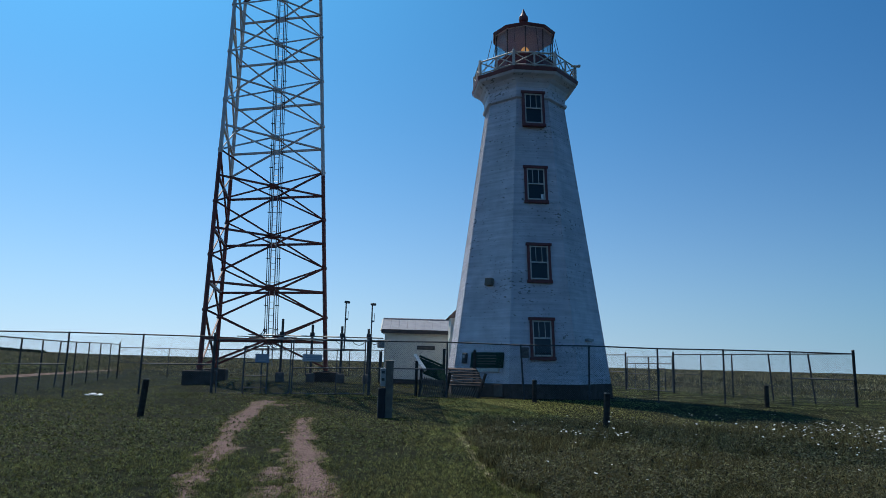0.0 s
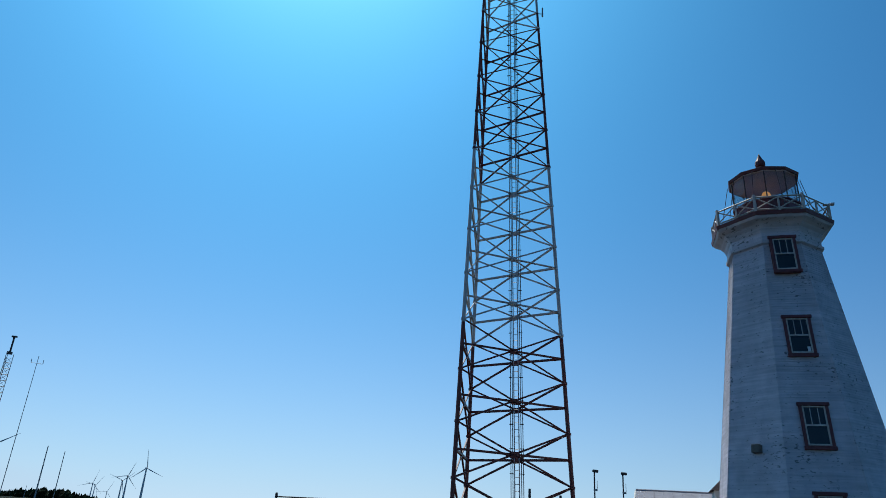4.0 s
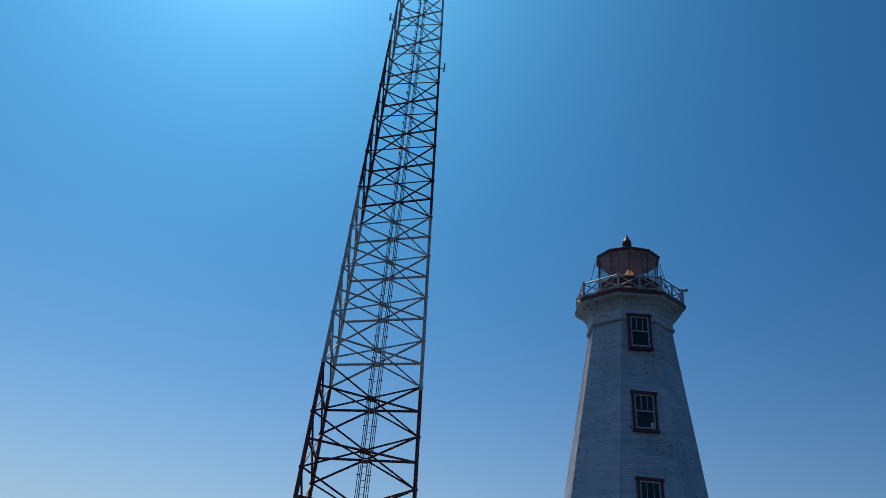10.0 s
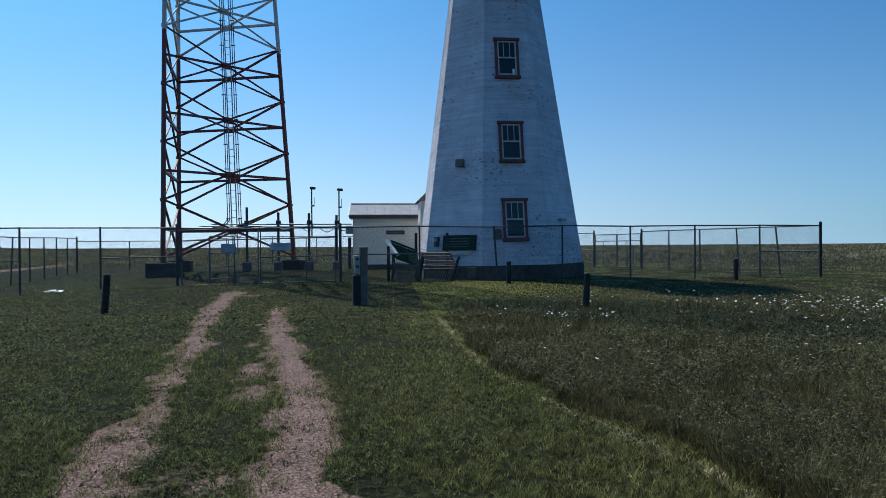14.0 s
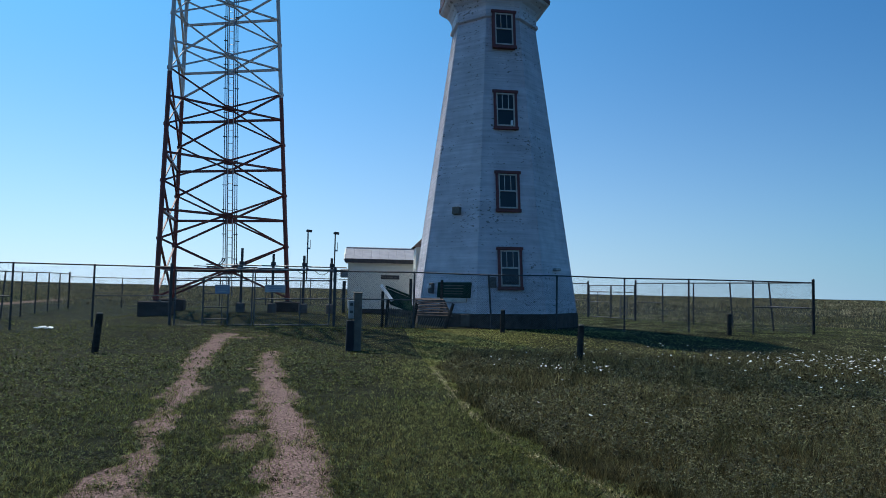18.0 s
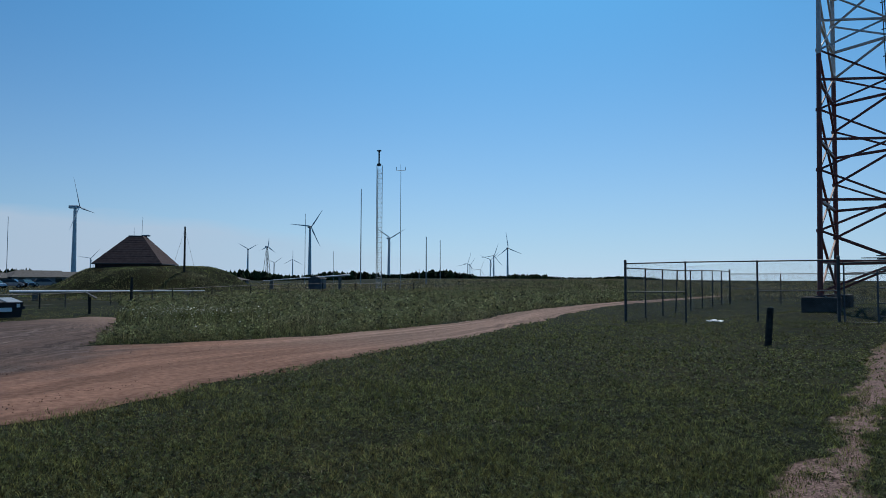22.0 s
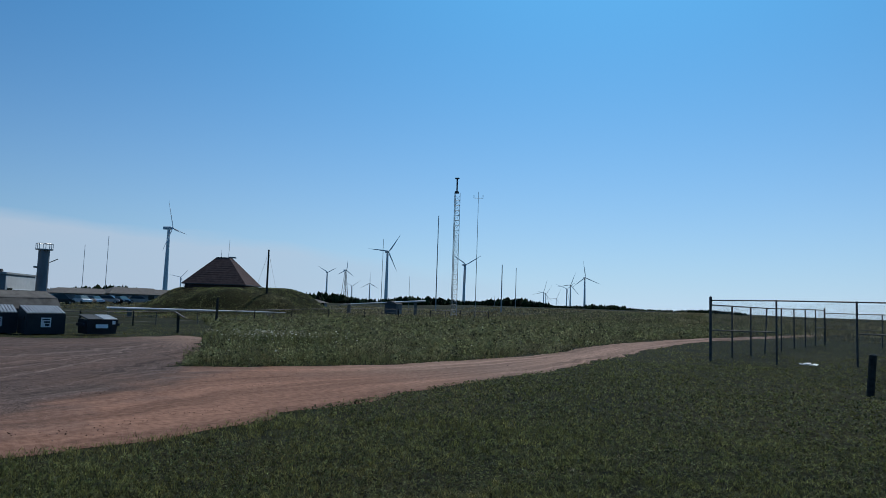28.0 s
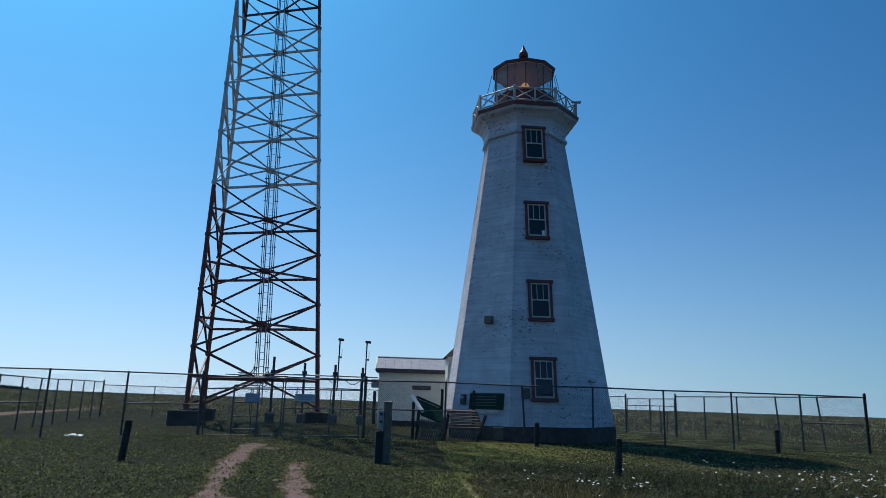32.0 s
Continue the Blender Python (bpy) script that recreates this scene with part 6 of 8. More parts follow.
# ---- two-storey house with deck and stairs ----
def house():
    x, y = -65.0, -13.1
    g = ground_z(x, y)
    h = thing("house", "grey clapboard building with a raised deck and stairs", "house", (x, y, g), 14)
    depth, length, eave = 11.0, 18.0, 5.82
    bm = bmesh.new()
    rows = 44
    prev = None
    for i in range(rows):
        z0, z1 = eave * i / rows, eave * (i + 1) / rows
        lo = [bm.verts.new(p) for p in ((0.03, -length, z0), (0.03, 0.03, z0), (-depth, 0.03, z0))]
        hi = [bm.verts.new(p) for p in ((0.0, -length, z1), (0.0, 0.0, z1), (-depth, 0.0, z1))]
        for k in (0, 1):
            bm.faces.new((lo[k], lo[k + 1], hi[k + 1], hi[k]))
            if prev:
                bm.faces.new((prev[k], prev[k + 1], lo[k + 1], lo[k]))
        prev = hi
    part("wall", bm, "slate_wall", h)
    bm = bmesh.new()
    v = [bm.verts.new(p) for p in ((-depth, 0, 0), (-depth, -length, 0), (-depth, -length, eave), (-depth, 0, eave))]
    bm.faces.new(v)
    v = [bm.verts.new(p) for p in ((0, -length, 0), (0, -length, eave), (-depth, -length, eave), (-depth, -length, 0))]
    bm.faces.new(v)
    part("wall", bm, "slate_wall", h)
    part("corner_board", boxed((0.14, 0.14, eave), (0.02, 0.02, eave / 2)), "light_wall", h)
    e = 0.75
    bm = bmesh.new()
    a = [(e, e), (e, -length - e), (-depth - e, -length - e), (-depth - e, e)]
    low = [bm.verts.new((px, py, eave - 0.02)) for px, py in a]
    lo2 = [bm.verts.new((px, py, eave + 0.18)) for px, py in a]
    r0, r1 = bm.verts.new((-depth / 2, -5.6, eave + 1.75)), bm.verts.new((-depth / 2, -length + 5.6, eave + 1.75))
    for i in range(4):
        j = (i + 1) % 4
        bm.faces.new((low[i], low[j], lo2[j], lo2[i]))
    bm.faces.new(low)
    bm.faces.new((lo2[0], lo2[1], r1, r0))
    bm.faces.new((lo2[1], lo2[2], r1))
    bm.faces.new((lo2[2], lo2[3], r0, r1))
    bm.faces.new((lo2[3], lo2[0], r0))
    bmesh.ops.recalc_face_normals(bm, faces=bm.faces[:])
    part("roof", bm, "brown_shingle", h)
    part("gutter", boxed((0.12, length + 1.5, 0.12), (e + 0.06, -length / 2, eave + 0.1)), "light_wall", h)
    part("down_pipe", rodded((0.1, 0.06, 0.2), (0.1, 0.06, eave - 0.35), 0.05, None, 6), "light_wall", h)
    part("down_pipe", rodded((0.1, 0.06, eave - 0.35), (0.7, 0.6, eave), 0.05, None, 6), "light_wall", h)
    part("chimney", boxed((0.8, 1.2, 3.4), (-2.5, -5.9, eave + 2.9), (0, 0, 0), 0.02), "dark_trim", h)
    # deck
    dz = 3.15
    y0 = -3.75
    part("deck", boxed((2.6, length + y0 - 0.1, 0.22), (1.32, (y0 - length) / 2, dz)), "light_trim", h)
    for yy in (-3.85, -8.0, -12.0):
        part("deck_post", boxed((0.2, 0.2, dz), (2.5, yy, dz / 2)), "light_trim", h)
    part("rail", boxed((0.08, length + y0, 0.08), (2.55, (y0 - length) / 2, dz + 1.05)), "light_trim", h)
    for i in range(34):
        part("baluster", boxed((0.05, 0.06, 0.9), (2.55, y0 - 0.15 - i * 0.3, dz + 0.55)), "light_trim", h)
    part("newel", boxed((0.16, 0.16, 1.35), (2.55, y0, dz + 0.6)), "light_trim", h)
    y1, n = -0.55, 15
    for dx in (1.3, 2.55):
        a, b = Vector((dx, y0, dz)), Vector((dx, y1, 0.1))
        part("stringer", rodded(a, b, 0.12, None, 4), "light_trim", h)
        part("handrail", rodded(a + Vector((0, 0, 1.05)), b + Vector((0, 0, 1.0)), 0.055, None, 4), "light_trim", h)
        for i in range(n):
            p = a.lerp(b, (i + 0.5) / n)
            part("baluster", boxed((0.05, 0.05, 0.95), (p.x, p.y, p.z + 0.5)), "light_trim", h)
        part("newel", boxed((0.15, 0.15, 1.2), (dx, y1, 0.6)), "light_trim", h)
    for i in range(n):
        p = Vector((1.92, y0, dz)).lerp(Vector((1.92, y1, 0.1)), (i + 0.5) / n)
        part("tread", boxed((1.2, 0.28, 0.05), tuple(p)), "light_trim", h)
    for i in range(3):
        part("window", boxed((0.05, 1.1, 1.3), (0.04, -6.5 - i * 3.6, dz + 1.5), (0, 0, 0), 0.01), "window_glass", h)


house()


# ---- long low service building, tower, low houses, cars ----
def long_building():
    x, y = -93.0, 10.6
    b = thing("service_building", "long grey flat-roofed building in two steps with rooftop vents", "building", (x, y, ground_z(x, y)), 155.5)
    for x0, x1, y0, y1, top in ((0.0, 10.7, 0.0, 11.4, 4.42), (6.9, 14.5, 11.1, 27.2, 5.3)):
        part("wall", boxed((x1 - x0, y1 - y0, top), ((x0 + x1) / 2, (y0 + y1) / 2, top / 2)), "grey_wall", b)
        part("parapet", boxed((x1 - x0 + 0.3, y1 - y0 + 0.3, 0.24), ((x0 + x1) / 2, (y0 + y1) / 2, top + 0.08), (0, 0, 0), 0.02), "light_trim", b)
        n = int((y1 - y0) / 1.4)
        for i in range(1, n):
            part("wall_rib", boxed((0.05, 0.06, top - 0.1), (x0 - 0.025, y0 + i * (y1 - y0) / n, top / 2)), "grey_wall", b)
    part("end_wall", boxed((10.6, 0.06, 3.9), (5.35, -0.035, 2.25)), "light_wall", b, "pale end wall")
    shutter = part("door", boxed((6.6, 0.08, 2.6), (6.0, -0.10, 1.4)), "sign_white", b, "white roller door")
    for i in range(6):
        part("slat", boxed((6.5, 0.03, 0.05), (6.0, -0.15, 0.4 + i * 0.42)), "light_wall", shutter)
    part("window", boxed((1.5, 0.08, 1.0), (1.4, -0.10, 2.3)), "window_glass", b)
    for i in range(4):
        part("window", boxed((0.08, 1.4, 1.0), (-0.05, 1.6 + i * 2.5, 2.0)), "window_glass", b)
    for vx, vy, h, r in ((3.0, 5.0, 0.75, 0.34), (3.0, 3.1, 0.5, 0.3), (3.0, 1.5, 0.25, 0.25), (9.0, 16.6, 0.95, 0.38), (9.0, 14.9, 1.0, 0.38)):
        top = 4.5 if vy < 11 else 5.35
        v = part("vent", rodded((vx, vy, top), (vx, vy, top + h), r * 0.75, None, 10), "dark_steel", b)
        part("cowl", rodded((vx, vy, top + h), (vx, vy, top + h + 0.3), r * 1.3, r * 0.6, 10), "dark_steel", v)
    part("plant_box", boxed((2.0, 2.4, 0.75), (9.5, 14.2, 5.75), (0, 0, 0), 0.02), "grey_wall", b)
    part("plant_box", boxed((1.6, 1.1, 0.45), (9.5, 12.3, 5.6), (0, 0, 0), 0.02), "light_wall", b)


def round_tower():
    x, y = -95.0, 14.6
    g = ground_z(x, y)
    t = thing("round_tower", "slim grey round tower with a railed platform", "tower", (x, y, g))
    part("shaft", rodded((0, 0, 0), (0, 0, 7.5), 0.66, 0.62, 16), "grey_wall", t, smooth=False)
    part("platform", rodded((0, 0, 7.5), (0, 0, 7.62), 0.98, None, 16), "galvanised", t)
    for i in range(8):
        a = i * math.pi / 4
        part("railing_post", rodded((0.92 * math.cos(a), 0.92 * math.sin(a), 7.6), (0.92 * math.cos(a), 0.92 * math.sin(a), 8.3), 0.035, None, 4), "galvanised", t)
        b = a + math.pi / 4
        part("rail", rodded((0.92 * math.cos(a), 0.92 * math.sin(a), 8.28), (0.92 * math.cos(b), 0.92 * math.sin(b), 8.28), 0.035, None, 4), "galvanised", t)
    part("bracket", rodded((0, 0.6, 6.0), (0.2, 1.5, 6.5), 0.05, None, 4), "galvanised", t)
    part("bracket", rodded((0, -0.6, 5.4), (0.2, -1.0, 5.4), 0.12, None, 6), "galvanised", t)


long_building()
round_tower()


def low_house(az, d, length, width, eave, ridge, turn):
    x, y = polar(az, d)
    g = ground_z(x, y)
    h = thing("bungalow", "low grey house with a dark shingle roof", "house", (x, y, g), turn, "low houses beyond the yard")
    part("wall", boxed((length, width, eave), (0, 0, eave / 2)), "grey_wall", h)
    bm = bmesh.new()
    L, W = length / 2 + 0.5, width / 2 + 0.5
    lo = [bm.verts.new(p) for p in ((-L, -W, eave), (L, -W, eave), (L, W, eave), (-L, W, eave))]
    hi = [bm.verts.new(p) for p in ((-L + 3, 0, ridge), (L, 0, ridge))]
    bm.faces.new((lo[0], lo[1], hi[1], hi[0]))
    bm.faces.new((lo[2], lo[3], hi[0], hi[1]))
    bm.faces.new((lo[3], lo[0], hi[0]))
    bm.faces.new((lo[1], lo[2], hi[1]))
    bm.faces.new(lo[::-1])
    part("roof", bm, "grey_shingle", h)
    for i in range(3):
        part("window", boxed((1.4, 0.1, 1.0), (-length / 3 + i * length / 3, -width / 2 - 0.03, eave * 0.6)), "window_glass", h)


low_house(-79.2, 175, 11.5, 8, 1.9, 3.1, 96)
low_house(-75.6, 178, 11.5, 8, 1.9, 3.4, 100)
low_house(-73.6, 185, 7, 8, 1.8, 3.2, 100)
low_house(-62.5, 190, 12, 8, 1.3, 2.2, 115)


def car(az, d, paint, turn, tall=1.5, label="parked car seen end-on"):
    x, y = polar(az, d)
    g = ground_z(x, y)
    c = thing("car", label, "car", (x, y, g), turn, "cars parked by the low houses")
    bm = bmesh.new()
    prof = [(-2.15, 0.35), (-2.2, 0.75), (-1.9, 0.95), (-1.2, 1.0), (1.3, 1.0), (2.1, 0.8), (2.2, 0.4)]
    a = [bm.verts.new((px, -0.88, pz)) for px, pz in prof]
    b = [bm.verts.new((px, 0.88, pz)) for px, pz in prof]
    for i in range(len(prof)):
        j = (i + 1) % len(prof)
        bm.faces.new((a[i], a[j], b[j], b[i]))
    bm.faces.new(a)
    bm.faces.new(b[::-1])
    bmesh.ops.recalc_face_normals(bm, faces=bm.faces[:])
    part("body", bm, paint, c)
    bm = bmesh.new()
    prism(bm, [(-1.9, -0.8), (1.3, -0.8), (1.3, 0.8), (-1.9, 0.8)], 1.0, tall, [(-1.4, -0.66), (0.5, -0.66), (0.5, 0.66), (-1.4, 0.66)])
    part("cabin", bm, "window_glass", c)
    part("roof", boxed((1.85, 1.3, 0.06), (-0.45, 0, tall)), paint, c)
    for sx in (-1.35, 1.4):
        for sy in (-0.86, 0.86):
            w = part("wheel", rodded((sx, sy - 0.1, 0.33), (sx, sy + 0.1, 0.33), 0.33, None, 14), "rubber", c)
            part("rim", rodded((sx, sy - 0.11, 0.33), (sx, sy + 0.11, 0.33), 0.19, None, 10), "galvanised", w)
    for sy in (-0.6, 0.6):
        part("headlight", boxed((0.06, 0.3, 0.14), (2.17, sy, 0.68)), "sign_white", c)


car(-80.0, 150, "car_paint_dark", 95, 1.8, "dark parked pickup-sized car")
car(-78.6, 152, "car_paint_white", 15, 1.6)
car(-77.8, 153, "car_paint_silver", 20, 1.5)
car(-76.8, 154, "car_paint_silver", 60, 1.6)
car(-76.0, 155, "car_paint_dark", 15, 1.5)
car(-74.8, 156, "car_paint_silver", 80, 1.5, "silver parked car seen from its side")


# ---- mound house ----
def mound_house():
    x, y = -91.3, 35.6
    g = ground_z(x, y)
    h = thing("mound_house", "square brown-roofed building on top of a grassy mound", "building", (x, y, g - 0.25), 52)
    w = 4.2
    eave = 3.5 - g + 0.25
    part("wall", boxed((2 * w - 0.7, 2 * w - 0.7, eave + 0.2), (0, 0, eave / 2)), "brown_shingle", h)
    rows = 12
    for k in range(4):
        bm = bmesh.new()
        c, s = math.cos(k * math.pi / 2), math.sin(k * math.pi / 2)
        prev = None
        for i in range(rows):
            u0, u1 = i / rows, (i + 1) / rows
            q = []
            for u, up in ((u0, 0.018), (u1, 0.0)):
                r = w + (0.85 - w) * u
                z = eave + (7.16 - g + 0.25 - eave) * u + up
                for t in (-r, r):
                    q.append(bm.verts.new((r * c - t * s, r * s + t * c, z)))
            bm.faces.new((q[0], q[1], q[3], q[2]))
            if prev:
                bm.faces.new((prev[0], prev[1], q[1], q[0]))
            prev = q[2:]
        part("roof_slope", bm, "brown_shingle", h)
    top = 7.16 - g + 0.25
    part("roof_cap", boxed((1.75, 1.75, 0.1), (0, 0, top)), "brown_shingle", h)
    part("eave_board", boxed((2 * w, 2 * w, 0.12), (0, 0, eave - 0.02)), "dark_trim", h)
    part("aerial", rodded((0.3, 0.7, top), (0.3, 0.9, top + 2.6), 0.03, 0.015, 5), "galvanised", h)
    part("aerial", rodded((-0.4, -0.2, top), (-0.4, -0.2, top + 1.1), 0.03, 0.015, 5), "galvanised", h)
    part("aerial_box", boxed((0.9, 0.5, 0.2), (0.8, 0.9, top + 0.15)), "galvanised", h)
    part("flue", rodded((1.7, -0.6, eave + 1.6), (1.7, -0.6, eave + 2.3), 0.12, None, 6), "galvanised", h)


mound_house()


# ---- wind turbines ----
def turbine(az, tan, hub=50.0, blade=21.0, spin=20.0, face=0.0, lattice=False):
    d = (hub - 1.7) / tan
    x, y = polar(az, d)
    g = min(ground_z(x, y), 6.0)
    t = thing("wind_turbine", "white three-bladed wind turbine on a tubular tower" if not lattice else "wind turbine on a dark lattice tower", "wind turbine", (x, y, 0), -az + face, "wind turbines on the horizon")
    if lattice:
        for sx, sy in ((-4, -4), (4, -4), (4, 4), (-4, 4)):
            part("tower_leg", rodded((sx, sy, g), (sx * 0.15, sy * 0.15, hub), 0.35, 0.25, 5), "dark_steel", t)
        for i in range(7):
            z0, z1 = g + (hub - g) * i / 7, g + (hub - g) * (i + 1) / 7
            r0, r1 = 4 * (1 - 0.85 * i / 7), 4 * (1 - 0.85 * (i + 1) / 7)
            part("brace", rodded((-r0, -r0, z0), (r1, -r1, z1), 0.18, None, 4), "dark_steel", t)
            part("brace", rodded((r0, -r0, z0), (-r1, -r1, z1), 0.18, None, 4), "dark_steel", t)
    else:
        part("tower", rodded((0, 0, g), (0, 0, hub - 0.8), 1.75, 0.95, 16), "turbine_white", t, smooth=False)
    bm = bmesh.new()
    box(bm, (2.2, 6.4, 2.1), (0, 0.9, hub), (0, 0, 0), 0.35)
    part("nacelle", bm, "turbine_white", t)
    rotor = new("rotor")
    rotor.parent = t
    rotor.matrix_basis = pose(0, -3.0, hub)
    part("spinner", rodded((0, 0.6, 0), (0, -0.9, 0), 0.95, 0.3, 12), "turbine_white", rotor)
    for k in range(3):
        bm = bmesh.new()
        prof = [(0.45, 0.3, 0.5), (0.9, 0.25, 2.5), (1.05, 0.2, 4.5), (0.75, 0.13, 10), (0.45, 0.07, 16), (0.12, 0.03, 21)]
        rings = []
        for c, th, r in prof:
            r = r * blade / 21.0
            rings.append([bm.verts.new(p) for p in ((-0.35 * c, 0, r), (0.2 * c, -th, r), (0.9 * c, 0, r), (0.2 * c, th, r))])
        for p, q in zip(rings[:-1], rings[1:]):
            for i in range(4):
                j = (i + 1) % 4
                bm.faces.new((p[i], p[j], q[j], q[i]))
        bm.faces.new(rings[-1])
        bl = part("blade", bm, "turbine_white", rotor)
        bl.matrix_basis = pose(0, 0, 0, 0, spin + 120 * k, 0)
    return t


turbine(-96.81, 0.1132, 50, 21, 0, 68)
turbine(-73.0, 0.0922, 50, 21, -24, 62)
turbine(-55.65, 0.0752, 50, 20, 34, 20)
turbine(-60.56, 0.0416, 50, 18, 60, 10)
turbine(-59.07, 0.0457, 46, 14, 5, 30, True)
turbine(-57.02, 0.0282, 50, 27, 0, 0)
turbine(-49.15, 0.0600, 50, 24, 60, 30)
turbine(-42.53, 0.0235, 50, 36, 15, 0)
turbine(-42.35, 0.0215, 50, 36, 40, 40)
turbine(-41.49, 0.0150, 50, 50, 25, 20)
turbine(-40.36, 0.0350, 50, 27, 20, 10)
turbine(-40.65, 0.0290, 50, 31, 50, 20)
turbine(-39.21, 0.0460, 50, 24.5, 112, 15)
turbine(-71.91, 0.026, 50, 30, 40, 10)
turbine(-58.5, 0.0230, 50, 32, 55, 20)


# ---- masts, poles, lamps ----
def thin_mast(az, d, tan, r=0.08, arms=(), label="thin grey guyed mast", boxes=()):
    x, y = polar(az, d)
    g = ground_z(x, y)
    top = 1.7 + tan * d
    m = thing("thin_mast", label, "mast", (x, y, 0), -az, "masts in the field")
    part("pole", rodded((0, 0, g), (0, 0, top), r, r * 0.6, 6), "galvanised", m)
    for z, w in arms:
        part("cross_arm", rodded((-w, 0, top - z), (w, 0, top - z), r * 0.5, None, 4), "galvanised", m)
        for s in (-w, w):
            part("sensor", rodded((s, 0, top - z), (s, 0, top - z + 0.5), r * 0.7, None, 5), "galvanised", m)
    for z in boxes:
        part("sensor", boxed((0.5, 0.25, 0.7), (-0.2, 0, top - z)), "galvanised", m)


thin_mast(-78.7, 330, 0.0631, 0.14)
thin_mast(-77.16, 330, 0.076, 0.16)
thin_mast(-51.47, 190, 0.1313, 0.18)
thin_mast(-48.17, 105, 0.1688, 0.06, ((1.0, 0.7),), "slightly bent thin mast with a cross arm")
thin_mast(-46.01, 150, 0.062, 0.16, (), "dark slim pole standing in the field")
thin_mast(-44.84, 230, 0.0572, 0.16)
thin_mast(-53.72, 300, 0.0402, 0.12)
thin_mast(-56.03, 260, 0.0936, 0.13)
thin_mast(-99.59, 160, 0.0168, 0.14)
thin_mast(-101.2, 190, 0.012, 0.14)
thin_mast(-100.4, 230, 0.012, 0.14)
thin_mast(-46.6, 420, 0.015, 0.18)
thin_mast(-50.2, 420, 0.028, 0.12)


def met_mast():
    x, y = polar(-50.0, 110)
    g = ground_z(x, y)
    top = 1.7 + 0.166 * 110
    m = thing("lattice_tower", "narrow grey lattice tower with instruments on top", "tower", (x, y, 0), 20)
    legs = [(0.56 * math.cos(a), 0.5 * math.sin(a)) for a in (0.3, 2.39, 4.49)]
    for lx, ly in legs:
        part("leg", rodded((lx, ly, g), (lx, ly, top), 0.045, None, 5), "galvanised", m)
    z = g + 0.3
    while z < top - 0.8:
        for i in range(3):
            a, b = legs[i], legs[(i + 1) % 3]
            part("strut", rodded((*a, z), (*b, z), 0.028, None, 4), "galvanised", m)
            part("diagonal", rodded((*a, z), (*b, z + 0.8), 0.022, None, 4), "galvanised", m)
        z += 0.8
    part("cage", boxed((0.5, 0.5, 0.35), (0, 0, top + 0.1)), "dark_steel", m)
    part("pipe", rodded((0, 0, top), (0, 0, top + 2.4), 0.12, None, 6), "dark_steel", m)
    part("head", boxed((0.6, 0.4, 0.2), (0, 0, top + 2.4)), "dark_steel", m)


met_mast()


def wooden_pole(x, y, tall, guys=True):
    g = ground_z(x, y)
    p = thing("utility_pole", "dark wooden utility pole", "pole", (x, y, g))
    part("pole", rodded((0, 0, 0), (0, 0, tall), 0.14, 0.10, 8), "dark_wood", p)
    if guys:
        for s in (-1.6, 1.4):
            part("guy_wire", rodded((0, 0, tall - 0.3), (0, s, 0.1), 0.012, None, 4), "dark_steel", p)


wooden_pole(-81.8, 37.6, 5.6)
wooden_pole(-61.6, 23.6, 2.3, False)


def lamp_post(x, y, tall, arm):
    g = ground_z(x, y)
    p = thing("street_lamp", "dark street lamp with a short arm", "street lamp", (x, y, g))
    part("pole", rodded((0, 0, 0), (0, 0, tall), 0.12, 0.09, 8), "dark_wood", p)
    part("arm", rodded((0, 0, tall - 0.15), (0, -arm, tall), 0.045, None, 5), "galvanised", p)
    part("lamp_head", boxed((0.2, 0.4, 0.13), (0, -arm - 0.2, tall - 0.02), (8, 0, 0), 0.04), "galvanised", p)


lamp_post(-65.3, -8.3, 4.4, 0.5)
lamp_post(-68.0, -7.5, 5.7, 0.5)


def post_box():
    x, y = -64.0, -10.6
    b = thing("post_box", "small grey box on a wooden post", "box", (x, y, ground_z(x, y)))
    part("post", rodded((0, 0, 0), (0, 0, 0.9), 0.12, None, 4), "weathered_wood", b)
    part("box", boxed((0.45, 0.55, 0.5), (0, 0, 1.1), (0, 0, 0), 0.03), "light_wall", b)


post_box()


def info_panel():
    x, y = -42.65, 14.0
    s = thing("information_panel", "sloping information panel on a dark post", "sign", (x, y, ground_z(x, y)), 70)
    part("post", boxed((0.14, 0.22, 1.0), (0, 0, 0.5)), "dark_wood", s)
    part("panel", boxed((0.75, 1.0, 0.06), (0.05, 0.0, 1.08), (0, 32, 0), 0.01), "dark_trim", s)


info_panel()


# two spare rotor blades lying on trestles
def spare_blade(a, b, label):
    a, b = Vector(a), Vector(b)
    s = thing("spare_blade", label, "rotor blade")
    d = b - a
    turn = math.degrees(math.atan2(d.y, d.x))
    bm = bmesh.new()
    prof = [(0.24, 0.0), (0.26, 0.08), (0.22, 0.3), (0.16, 0.65), (0.07, 1.0)]
    rings = []
    for r, u in prof:
        p = a.lerp(b, u)
        rings.append([bm.verts.new(p + Vector((-d.normalized().y * r * math.cos(t), d.normalized().x * r * math.cos(t), 0.55 * r * math.sin(t)))) for t in np.linspace(0, 2 * math.pi, 9)[:-1]])
    for p, q in zip(rings[:-1], rings[1:]):
        for i in range(8):
            j = (i + 1) % 8
            bm.faces.new((p[i], p[j], q[j], q[i]))
    bm.faces.new(rings[0][::-1])
    bm.faces.new(rings[-1])
    part("blade", bm, "turbine_white", s)
    for u in (0.12, 0.9):
        p = a.lerp(b, u)
        g = ground_z(p.x, p.y)
        part("trestle", boxed((0.5, 0.9, max(0.2, p.z - 0.1 - g)), (p.x, p.y, (p.z - 0.1 + g) / 2), (0, 0, turn)), "weathered_wood", s)


